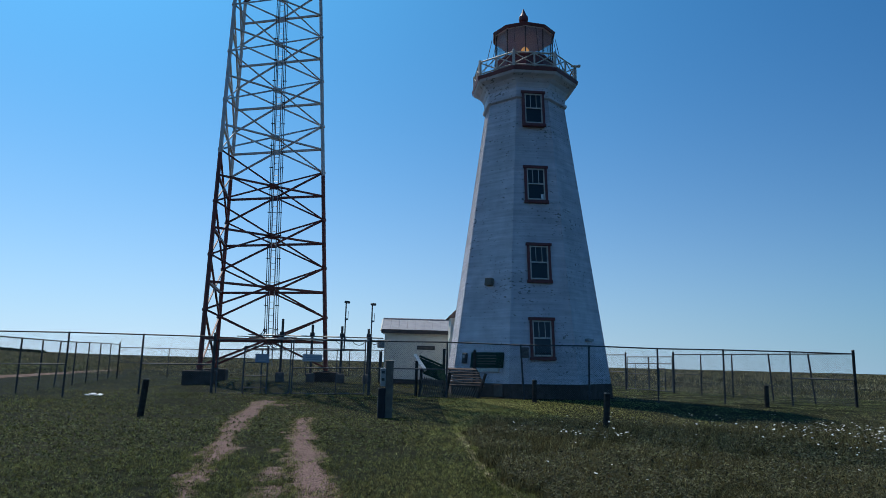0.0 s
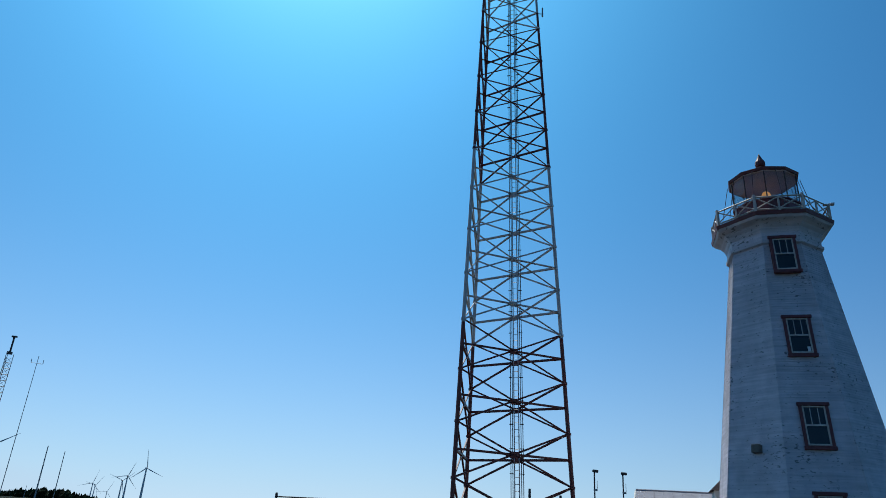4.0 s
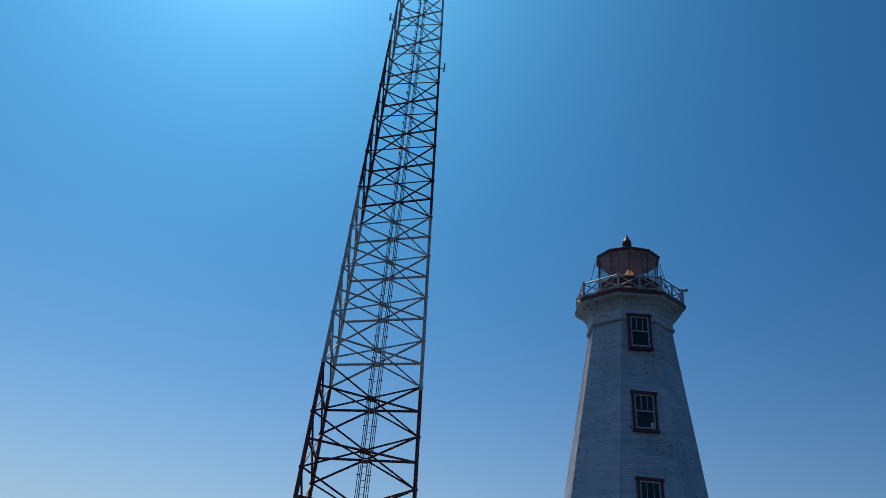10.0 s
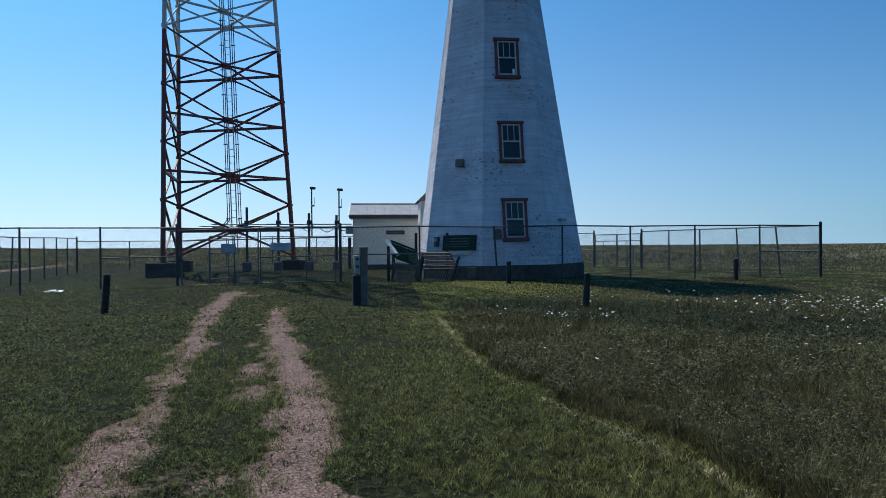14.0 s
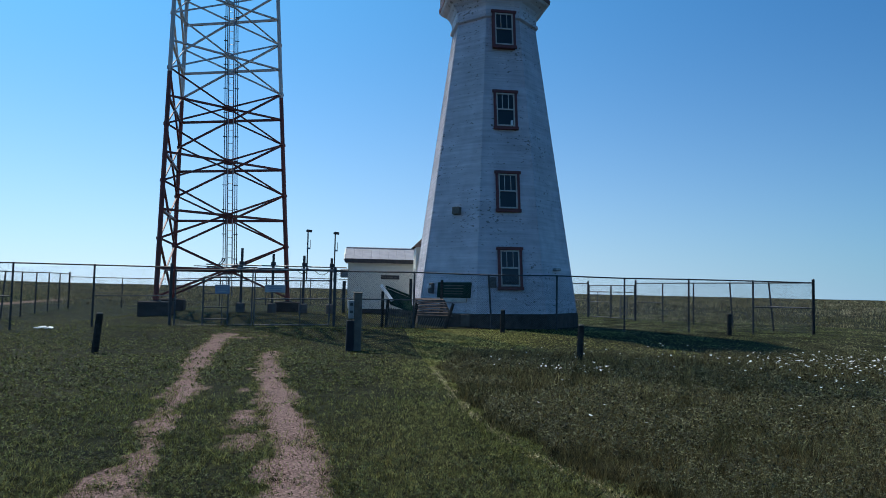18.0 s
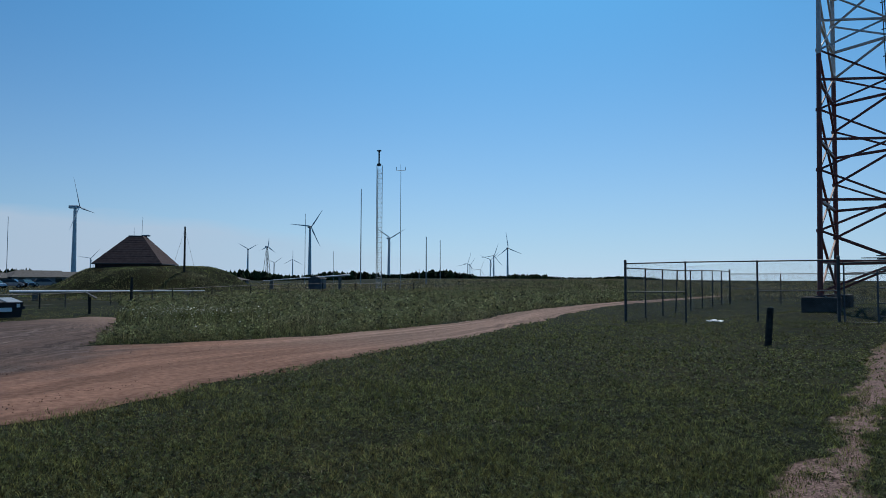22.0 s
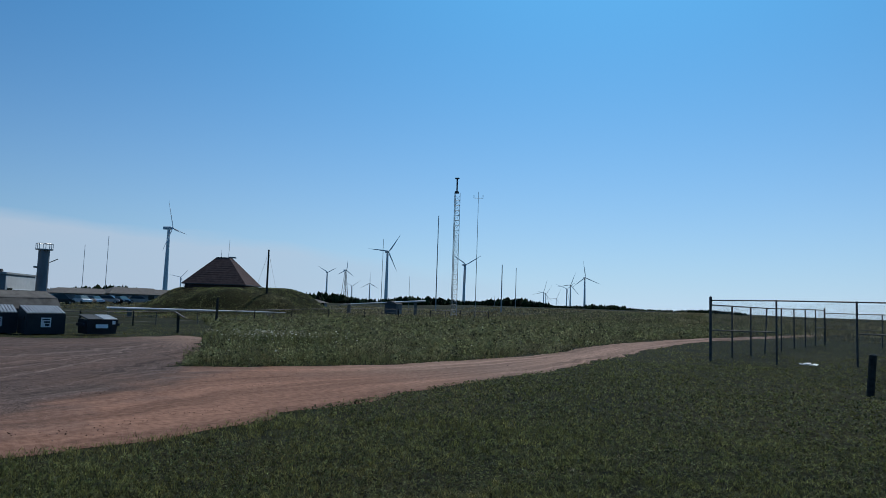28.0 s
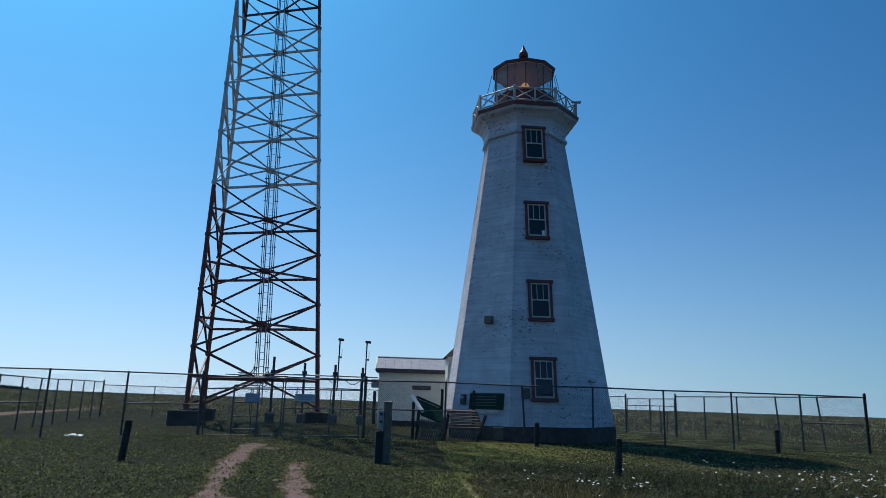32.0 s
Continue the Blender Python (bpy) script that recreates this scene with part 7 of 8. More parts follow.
spare_blade((-77.5, 18.0, 0.30), (-72.2, 35.6, 0.30), "long white rotor blade lying on low trestles")
spare_blade((-87.0, 67.2, 2.3), (-94.8, 56.2, 1.35), "long white rotor blade resting on trestles")
hutx, huty = -90.5, 63.4
sh = thing("transformer_hut", "small grey transformer hut in the field", "hut", (hutx, huty, ground_z(hutx, huty)), 35)
part("body", boxed((2.0, 2.7, 1.7), (0, 0, 0.85), (0, 0, 0), 0.03), "slate_wall", sh)
bm = bmesh.new()
prism(bm, [(-1.1, -1.5), (1.1, -1.5), (1.1, 1.5), (-1.1, 1.5)], 1.7, 2.15, [(-0.05, -1.5), (0.05, -1.5), (0.05, 1.5), (-0.05, 1.5)])
part("roof", bm, "shed_roof", sh)
part("door", boxed((0.05, 0.9, 1.5), (1.02, -0.3, 0.8)), "dark_trim", sh)

# low wire fence across the field
FIELD = [(-52.5, 2.0), (-53.6, 7.2), (-54.6, 11.0), (-55.8, 14.9), (-58.2, 19.0), (-60.6, 23.2), (-62.4, 27.6), (-63.8, 32.2), (-64.8, 37.0), (-65.5, 42.0), (-66.0, 47.0), (-66.3, 52.0), (-66.5, 57.0), (-66.6, 62.0)]


def field_fence():
    f = thing("fence", "low wire field fence with dark posts and a top rail", "fence")
    for x, y in FIELD:
        g = ground_z(x, y)
        part("post", rodded((x, y, g - 0.1), (x, y, g + 1.15), 0.055, None, 6), "dark_wood", f)
    for (xa, ya), (xb, yb) in zip(FIELD[:-1], FIELD[1:]):
        ga, gb = ground_z(xa, ya), ground_z(xb, yb)
        part("rail", rodded((xa, ya, ga + 1.08), (xb, yb, gb + 1.08), 0.03, None, 5), "dark_steel", f)
        for z in (0.3, 0.7):
            part("wire", rodded((xa, ya, ga + z), (xb, yb, gb + z), 0.008, None, 4), "dark_steel", f)
        xm, ym = (xa + xb) / 2, (ya + yb) / 2
        gm = ground_z(xm, ym)
        part("post", rodded((xm, ym, gm - 0.1), (xm, ym, gm + 1.1), 0.035, None, 6), "dark_steel", f)


field_fence()


# ---- far woods ----
def woods():
    rng = np.random.RandomState(4)
    n = 5200
    az = np.radians(rng.uniform(-112, -14, n))
    d = rng.uniform(520, 760, n) + 60 * np.sin(az * 7)
    near = rng.rand(n) < 0.16
    az = np.where(near, np.radians(rng.uniform(-112, -94, n)), az)
    d = np.where(near, rng.uniform(190, 260, n), d)
    keep = (np.degrees(az) < -27) | (rng.rand(n) < 0.08)
    az, d, near = az[keep], d[keep], near[keep]
    x, y = d * np.sin(az), d * np.cos(az)
    z = height(x, y)
    tall = np.where(np.degrees(az) > -27, 0.2, np.where(np.degrees(az) > -36, 0.32, np.where(np.degrees(az) > -42, 0.5, 0.82))) * np.where(near, rng.uniform(2.2, 4.0, len(az)), rng.uniform(5.0, 9.0, len(az))) * (0.8 + 0.25 * np.sin(np.degrees(az) * 0.8))
    verts, faces = [], []
    for k in range(len(az)):
        r = tall[k] * rng.uniform(0.26, 0.62)
        spire = rng.uniform(0.25, 0.75)
        levels = ((-0.05, 0.75), (0.3, 1.0), (0.62, spire), (1.0, 0.12 * spire))
        ph = rng.uniform(0, 6)
        base = len(verts)
        for up, out in levels:
            for i in range(5):
                a = ph + i * 2 * math.pi / 5
                q = r * out * rng.uniform(0.6, 1.35)
                verts.append((x[k] + q * math.cos(a), y[k] + q * math.sin(a), z[k] + tall[k] * (up + rng.uniform(-0.10, 0.10))))
        for s in range(3):
            for i in range(5):
                p, q = base + s * 5 + i, base + s * 5 + (i + 1) % 5
                faces += [(p, q, q + 5), (p, q + 5, p + 5)]
    ob = mesh_from("far_woods", np.array(verts), np.array(faces), "conifer")
    tagged(ob, "dark low spruce woods along the horizon", "woods", kind="stuff")


woods()


# ---- grass, straw and flowers ----
def inside(x, y, line_a, line_b):
    """Which points lie between the two lines of a strip."""
    poly = np.array(list(line_a) + list(line_b)[::-1], float)
    hit = np.zeros(len(x), bool)
    for (xa, ya), (xb, yb) in zip(poly, np.roll(poly, -1, 0)):
        cross = (ya > y) != (yb > y)
        with np.errstate(divide="ignore", invalid="ignore"):
            hit ^= cross & (x < (xb - xa) * (y - ya) / (yb - ya) + xa)
    return hit


def wobble(x, y, f, seed=0.0):
    return np.sin(x * f + seed) * np.cos(y * f * 1.3 + seed * 2) + 0.5 * np.sin(x * f * 2.7 + y * f * 1.9 + seed)


MEADOW_EDGE = [(3.4, -2), (3.1, 2.0), (2.72, 5.2), (2.44, 6.15), (2.05, 7.6), (1.8, 10.0), (1.9, 15.2), (2.6, 18.6)]


def in_right_meadow(x, y):
    e = np.interp(y, [p[1] for p in MEADOW_EDGE], [p[0] for p in MEADOW_EDGE])
    return (x > e + 0.1 * wobble(x, y, 2.2)) & (y < 18.6 + 0.35 * wobble(x, y, 0.9, 2) + np.clip((x - 8) * 0.06, 0, 1.5)) & (y > -8)


def in_left_meadow(x, y):
    edge = np.interp(y, [p[1] for p in ROAD[1]], [p[0] for p in ROAD[1]])
    front = np.interp(x, [-66, -38, -31, -24, -18], [24.0, 15.0, 11.4, 8.8, 6.0])
    return (x < edge - 0.15 + 0.2 * wobble(x, y, 1.1, 1)) & (y > front + 0.25 * wobble(x, y, 1.0, 3))


def scatter(n, d0, d1, a0, a1, seed, power=2.0):
    """Points round the standing place between two bearings; even in the logarithm of distance for power 2."""
    rng = np.random.RandomState(seed)
    u = rng.rand(n)
    d = d0 * (d1 / d0) ** u if power == 2.0 else np.sqrt(d0 * d0 + u * (d1 * d1 - d0 * d0))
    a = np.radians(rng.uniform(a0, a1, n))
    return d * np.sin(a), d * np.cos(a), d, rng


def blades(name, x, y, tall, wide, lean, mat, label, category, rng, joints=1):
    n = len(x)
    z = height(x, y) - 0.005
    a = rng.uniform(0, 2 * np.pi, n)
    side = np.stack([np.cos(a), np.sin(a), 0 * a], -1) * (wide / 2)[:, None]
    b = rng.uniform(0, 2 * np.pi, n)
    bend = np.stack([np.cos(b), np.sin(b), 0 * b], -1) * (tall * lean * rng.uniform(0.3, 1.0, n))[:, None]
    base = np.stack([x, y, z], -1)
    up = np.stack([0 * x, 0 * x, tall], -1)
    if joints == 1:
        v = np.stack([base - side, base + side, base + up + bend], 1).reshape(-1, 3)
        f = np.arange(3 * n).reshape(-1, 3)
    else:
        mid = base + up * 0.55 + bend * 0.3
        v = np.stack([base - side * 0.8, base + side * 0.8, mid + side * 0.6, mid - side * 0.6, base + up + bend], 1).reshape(-1, 3)
        k = np.arange(n)[:, None] * 5
        f = np.concatenate([k + [0, 1, 2], k + [0, 2, 3], k + [3, 2, 4]], 0)
    ob = mesh_from(name, v, f, mat)
    return tagged(ob, label, category, kind="stuff")


def stones(name, x, y, lift, r, mat, label, category, rng):
    """Small eight-faced lumps lying on the ground."""
    n = len(x)
    z = height(x, y) + lift
    base = np.stack([x, y, z], -1)
    v = np.zeros((n, 6, 3))
    for k, way in enumerate(((1, 0, 0), (0, 1, 0), (-1, 0, 0), (0, -1, 0), (0, 0, 0.7), (0, 0, -0.5))):
        v[:, k] = base + np.array(way) * (r * rng.uniform(0.6, 1.3, n))[:, None] + rng.normal(0, 0.18, (n, 3)) * r[:, None]
    f = np.array([(0, 1, 4), (1, 2, 4), (2, 3, 4), (3, 0, 4), (1, 0, 5), (2, 1, 5), (3, 2, 5), (0, 3, 5)])
    ob = mesh_from(name, v.reshape(-1, 3), (np.arange(n)[:, None, None] * 6 + f).reshape(-1, 3), mat)
    return tagged(ob, label, category, kind="stuff")


def worn(x, y, rng):
    """The chance that no grass grows at a place."""
    b = bareness(x, y) + rng.normal(0, 0.10, len(x))
    return np.clip(b * 1.12 - 0.06, 0, 0.985)


def grow():
    strips = (ROAD, YARD)
    # mown lawn, thin where wheels have worn it
    x, y, d, rng = scatter(700000, 3.2, 62, -112, 42, 21)
    off = np.zeros(len(x), bool)
    jx = x + rng.normal(0.12, 0.16, len(x)) + 0.16 * wobble(x, y, 2.0, 3) + 0.1 * wobble(x, y, 6.0, 4)
    jy = y + rng.normal(0, 0.12, len(x)) + 0.12 * wobble(x, y, 2.3, 5)
    for s in strips:
        off |= inside(jx, jy, *s)
    wear = worn(x, y, rng)
    keep = ~off & (rng.rand(len(x)) > wear) & (rng.rand(len(x)) > 0.5 * ease((-x - 1.5) / 4)) & ~in_right_meadow(x, y) & ~in_left_meadow(x, y)
    keep |= inside(x, y, [(-20, -7), (-17.5, -4.2), (-17.2, -3.4)], [(-12.5, -6.5), (-14.4, -3.8), (-16.4, -3.1)])
    keep &= np.hypot(x - 5.87, y - 30.27) > 3.7
    x, y, d = x[keep], y[keep], d[keep]
    patch = 0.75 + 0.35 * wobble(x, y, 0.8, 4) + 0.22 * wobble(x, y, 9.0, 1) + 0.2 * wobble(x, y, 23.0, 3)
    tall = rng.uniform(0.03, 0.085, len(x)) * np.clip(patch, 0.35, 1.5)
    wide = rng.uniform(0.004, 0.009, len(x)) * np.clip(d / 5.5, 1.0, 5.0)
    tall *= np.where((x > 8) & (y > 18), 0.45, 1.0) * (1 - 0.45 * ease((y - 10) / 5) * ease((x + 11) / 4))
    blades("lawn", x, y, tall, wide, 0.9, "lawn_blades", "short mown lawn of mixed grass and clover", "grass", rng)
    x, y, d, rng = scatter(200000, 3.1, 11, -105, 42, 61)
    clump = value_noise(x, y, 5.0, 86) + 0.5 * value_noise(x, y, 1.1, 87)
    keep = (clump > 0.62) & (rng.rand(len(x)) > worn(x, y, rng)) & ~in_right_meadow(x, y) & ~inside(x, y, *YARD) & ~inside(x, y, *ROAD)
    x, y, d, clump = x[keep], y[keep], d[keep], clump[keep]
    blades("lawn_tufts", x, y, rng.uniform(0.035, 0.085, len(x)) * (0.3 + clump), rng.uniform(0.005, 0.010, len(x)), 1.1, "lawn_blades", "thicker tufts of grass in the lawn", "grass", rng, 2)
    # clover and plantain leaves low in the lawn, three leaflets to a stalk
    x, y, d, rng = scatter(190000, 3.3, 26, -105, 34, 22)
    lush = value_noise(x, y, 0.45, 81) + 0.8 * value_noise(x, y, 4.0, 82) + 0.5 * value_noise(x, y, 11.0, 83) + np.clip((-x - 1.0) * 0.05, -0.25, 0.15) - 0.32 * ease((x + 1.5) / 2) * ease((y - 7) / 5)
    keep = (lush > 1.08) & (rng.rand(len(x)) > worn(x, y, rng)) & ~in_right_meadow(x, y) & ~in_left_meadow(x, y)
    for s in strips:
        keep &= ~inside(x, y, *s)
    x, y, d = x[keep], y[keep], d[keep]
    n = len(x)
    z = height(x, y) + rng.uniform(0.02, 0.07, n)
    r = rng.uniform(0.009, 0.018, n) * np.clip(d / 6.5, 1, 2.4)
    a = rng.uniform(0, 6.28, n)
    leaflets = []
    for k in range(3):
        b = a + k * 2.094 + rng.normal(0, 0.25, n)
        c, s = np.cos(b) * r, np.sin(b) * r
        rise = rng.normal(0.0, 0.45, n) * r
        twist = rng.normal(0, 0.35, n) * r
        leaflets.append(np.stack([np.stack([x + 0.1 * c, y + 0.1 * s, z], -1), np.stack([x + 0.65 * c - 0.5 * s, y + 0.65 * s + 0.5 * c, z + 0.6 * rise + twist], -1),
                                  np.stack([x + 1.15 * c, y + 1.15 * s, z + rise], -1), np.stack([x + 0.65 * c + 0.5 * s, y + 0.65 * s - 0.5 * c, z + 0.6 * rise - twist], -1)], 1))
    ob = mesh_from("clover", np.concatenate(leaflets).reshape(-1, 3), np.arange(12 * n).reshape(-1, 4), "clover_leaf")
    tagged(ob, "grey-green clover leaves low in the lawn", "clover", kind="stuff")
    # tall dry meadow beside the track
    x, y, d, rng = scatter(420000, 3.4, 32, 2, 58, 23)
    keep = in_right_meadow(x, y)
    x, y, d = x[keep], y[keep], d[keep]
    tall = rng.uniform(0.05, 0.24, len(x)) * (0.8 + 0.22 * wobble(x, y, 0.7, 9) + 0.2 * wobble(x, y, 6.0, 2))
    wide = rng.uniform(0.004, 0.010, len(x)) * np.clip(d / 5.5, 1.0, 3.0)
    blades("tall_grass", x, y, np.maximum(tall, 0.05), wide, 0.8, "dry_blades", "tall dry olive-brown meadow grass", "grass", rng)
    x, y, d, rng = scatter(65000, 3.4, 32, 2, 58, 28)
    keep = in_right_meadow(x, y) & (wobble(x, y, 1.3, 5) + rng.normal(0, 0.6, len(x)) > -0.2)
    x, y, d = x[keep], y[keep], d[keep]
    tall = rng.uniform(0.16, 0.36, len(x)) * (0.85 + 0.25 * wobble(x, y, 0.7, 9))
    wide = rng.uniform(0.0030, 0.0058, len(x)) * np.clip(d / 5.5, 1.0, 3.0)
    blades("grass_stems", x, y, np.maximum(tall, 0.1), wide, 0.6, "stem", "thin pale stems standing over the meadow grass", "grass", rng, 2)
    # leafy weeds among it
    x, y, d, rng = scatter(210000, 3.4, 26, 4, 58, 29)
    keep = in_right_meadow(x, y) & (value_noise(x, y, 0.9, 91) + 0.6 * value_noise(x, y, 3.0, 92) > 0.74)
    x, y, d = x[keep], y[keep], d[keep]
    n = len(x)
    z = height(x, y) + rng.uniform(0.05, 0.24, n)
    r = rng.uniform(0.005, 0.011, n) * np.clip(d / 6, 1, 2.0)
    a = rng.uniform(0, 6.28, n)
    ring4 = [np.stack([x + r * (1.6 if k % 2 else 0.6) * np.cos(a + k * 1.5708), y + r * (1.6 if k % 2 else 0.6) * np.sin(a + k * 1.5708), z + r * rng.normal(0, 0.6, n)], -1) for k in range(4)]
    tagged(mesh_from("weeds", np.stack(ring4, 1).reshape(-1, 3), np.arange(4 * n).reshape(-1, 4), "weed_leaf"), "grey-green leafy weeds among the meadow grass", "weeds", kind="stuff")
    # wild field beyond the road
    x, y, d, rng = scatter(330000, 17, 120, -80, -14, 24)
    keep = in_left_meadow(x, y) & (x > -80) & ~inside(x, y, *YARD)
    x, y, d = x[keep], y[keep], d[keep]
    rim = np.interp(y, [p[1] for p in ROAD[1]], [p[0] for p in ROAD[1]]) - x
    tall = rng.uniform(0.08, 0.30, len(x)) * (0.8 + 0.25 * wobble(x, y, 0.35, 5) + 0.3 * wobble(x, y, 1.6, 2)) * np.clip(0.35 + rim / 5.0, 0.35, 1.0)
    wide = rng.uniform(0.008, 0.020, len(x)) * np.clip(d / 20.0, 1.0, 4.0)
    blades("wild_grass", x, y, np.maximum(tall, 0.07), wide, 1.2, "meadow_blades", "wild grass and weeds in the field beyond the road", "grass", rng, 2)
    x, y, d, rng = scatter(60000, 18, 110, -80, -14, 34)
    keep = in_left_meadow(x, y) & (x > -80) & ~inside(x, y, *YARD) & (wobble(x, y, 0.5, 2) + rng.normal(0, 0.5, len(x)) > 0)
    x, y, d = x[keep], y[keep], d[keep]
    tall = rng.uniform(0.3, 0.6, len(x)) * (0.9 + 0.2 * wobble(x, y, 0.6, 5))
    blades("grass_stems", x, y, np.maximum(tall, 0.2), rng.uniform(0.006, 0.012, len(x)) * np.clip(d / 20.0, 1.0, 4.0), 0.5, "stem", "pale seeding stems standing over the wild field", "grass", rng, 2)
    x, y, d, rng = scatter(240000, 16, 80, -80, -14, 36)
    tuft = value_noise(x, y, 0.9, 88) + 0.6 * value_noise(x, y, 2.6, 89)
    keep = in_left_meadow(x, y) & (x > -80) & ~inside(x, y, *YARD) & (tuft > 0.66)
    x, y, d, tuft = x[keep], y[keep], d[keep], tuft[keep]
    n = len(x)
    z = height(x, y) + rng.uniform(0.05, 0.40, n) * np.clip(tuft, 0.5, 1.3)
    r = rng.uniform(0.012, 0.032, n) * np.clip(d / 22, 0.8, 2.4)
    a = rng.uniform(0, 6.28, n)
    ring4 = [np.stack([x + r * (1.5 if k % 2 else 0.7) * np.cos(a + k * 1.5708), y + r * (1.5 if k % 2 else 0.7) * np.sin(a + k * 1.5708), z + r * rng.normal(0, 0.8, n)], -1) for k in range(4)]
    tagged(mesh_from("weeds", np.stack(ring4, 1).reshape(-1, 3), np.arange(4 * n).reshape(-1, 4), "field_leaf"), "leafy grey-green weeds in clumps over the wild field", "weeds", kind="stuff")
    rng = np.random.RandomState(35)
    x, y = -90.6 + rng.uniform(-16, 16, 60000), 37.4 + rng.uniform(-15, 15, 60000)
    keep = (np.abs(x + 91.3) + np.abs(y - 35.6) > 5.6) & ((x + 90.6) ** 2 / 256 + (y - 37.4) ** 2 / 225 < 1)
    x, y = x[keep], y[keep]
    blades("mound_grass", x, y, rng.uniform(0.05, 0.14, len(x)) * (1 + 0.5 * np.clip(wobble(x, y, 0.9, 3), 0, 1)), rng.uniform(0.03, 0.07, len(x)), 1.5, "mound_blades", "grass over the mound of the brown-roofed building", "grass", rng)
    # rough grass behind the compound
    x, y, d, rng = scatter(60000, 40, 175, -32, 50, 25)
    keep = (y > 55.5) | (x > 19.6 + (y - 26) * -0.2)
    x, y, d = x[keep], y[keep], d[keep]
    tall = rng.uniform(0.07, 0.22, len(x)) * (0.9 + 0.3 * wobble(x, y, 0.2, 5)) * np.where(d > 75, 2.0, 1.0)
    wide = rng.uniform(0.03, 0.06, len(x)) * np.clip(d / 50.0, 1.0, 3.0)
    blades("rough_grass", x, y, np.maximum(tall, 0.05), wide, 1.0, "rough_blades", "rough dry grass towards the shore", "grass", rng, 2)
    # thin tan grass of the wide field as far as the woods
    x, y, d, rng = scatter(45000, 78, 300, -86, -22, 44)
    keep = (x < -24) & (np.hypot(x + 90.6, y - 37.4) > 15) & (np.hypot(x + 95, y - 8) > 22)
    x, y, d = x[keep], y[keep], d[keep]
    blades("far_grass", x, y, rng.uniform(0.10, 0.32, len(x)) * (0.8 + 0.3 * wobble(x, y, 0.05, 5)), rng.uniform(0.12, 0.30, len(x)) * d / 120, 1.2, "rough_blades", "tan grass over the wide field", "grass", rng)
    x, y, d, rng = scatter(45000, 100, 800, -34, 52, 46)
    keep = x > -0.62 * y
    x, y, d = x[keep], y[keep], d[keep]
    blades("far_grass", x, y, rng.uniform(0.10, 0.30, len(x)) * np.clip(d / 200, 1, 2), rng.uniform(0.12, 0.30, len(x)) * d / 120, 1.2, "rough_blades", "tan grass over the open land", "grass", rng)
    # short sunlit turf between the posts and the fence
    rng = np.random.RandomState(42)
    x, y = rng.uniform(-9, 10, 340000), rng.uniform(12.0, 25.8, 340000)
    keep = (rng.rand(len(x)) > worn(x, y, rng)) & ~in_right_meadow(x, y) & (wobble(x, y, 0.6, 2) + rng.normal(0, 0.7, len(x)) > -0.5) & (rng.rand(len(x)) < ease((x + 6.5) / 4.5) * ease((y - 11.5) / 4) * (1 - 0.8 * ease((x - 3.5) / 3.5))) & (np.hypot(x - 5.82, y - 30.27) > 3.9)
    x, y = x[keep], y[keep]
    blades("turf", x, y, rng.uniform(0.014, 0.032, len(x)), rng.uniform(0.028, 0.052, len(x)), 2.4, "turf_blades", "short sunlit yellow-green turf before the gate", "grass", rng)
    x, y = rng.uniform(3, 24, 110000), rng.uniform(18.4, 48, 110000)
    keep = (np.hypot(x - 5.82, y - 30.27) > 3.9) & ~in_right_meadow(x, y) & (rng.rand(len(x)) < 0.75 * ease((x - 4) / 6 + (y - 26) / 9))
    x, y = x[keep], y[keep]
    blades("turf", x, y, rng.uniform(0.014, 0.034, len(x)), rng.uniform(0.03, 0.06, len(x)), 2.2, "mound_blades", "short olive turf round the lighthouse", "grass", rng)
    x, y, d, rng = scatter(170000, 3.3, 17, -2, 32, 45)
    keep = ~in_right_meadow(x, y) & (rng.rand(len(x)) > worn(x, y, rng)) & (rng.rand(len(x)) < ease((x - 0.1) / 1.2) * (0.15 + 0.85 * ease((y - 4.5) / 6)) * np.clip(0.35 + 1.1 * value_noise(x, y, 0.8, 90), 0, 1))
    x, y, d = x[keep], y[keep], d[keep]
    blades("turf", x, y, rng.uniform(0.03, 0.07, len(x)), rng.uniform(0.004, 0.008, len(x)) * np.clip(d / 5.5, 1, 3), 1.0, "turf_blades", "short sunlit yellow-green turf beside the track", "grass", rng)
    # tufts that lean in over the edges of the tracks
    rng = np.random.RandomState(41)
    x, y = [], []
    for line in (*TRACK_A, *TRACK_B):
        line = np.array(line, float)
        s = np.r_[0, np.cumsum(np.hypot(*np.diff(line, axis=0).T))]
        u = s[-1] * rng.rand(4500) ** 1.3
        clump = 0.07 * wobble(u, u, 5.0, line[0, 0]) + 0.05 * wobble(u, u, 17.0, line[0, 0])
        x.append(np.interp(u, s, line[:, 0]) + clump + rng.normal(0, 0.06, len(u)))
        y.append(np.interp(u, s, line[:, 1]) + rng.normal(0, 0.04, len(u)))
    for px, py, sx, sy, most in PATCHES:
        a, r = rng.uniform(0, 6.28, 420), rng.normal(1.0, 0.22, 420)
        x.append(px + sx * r * np.cos(a))
        y.append(py + sy * r * np.sin(a))
    x, y = np.concatenate(x), np.concatenate(y)
    blades("edge_grass", x, y, rng.uniform(0.03, 0.085, len(x)), rng.uniform(0.005, 0.011, len(x)), 1.0, "lawn_blades", "tufts of grass growing in over the wheel tracks", "grass", rng)
    # crumbs of earth and grit on the tracks, loose stones on the gravel, clods along the rut
    rng = np.random.RandomState(27)
    x, y = rng.uniform(-5, 0.6, 120000), 2.8 + 18 * rng.rand(120000) ** 1.7
    keep = rng.rand(len(x)) < bareness(x, y)
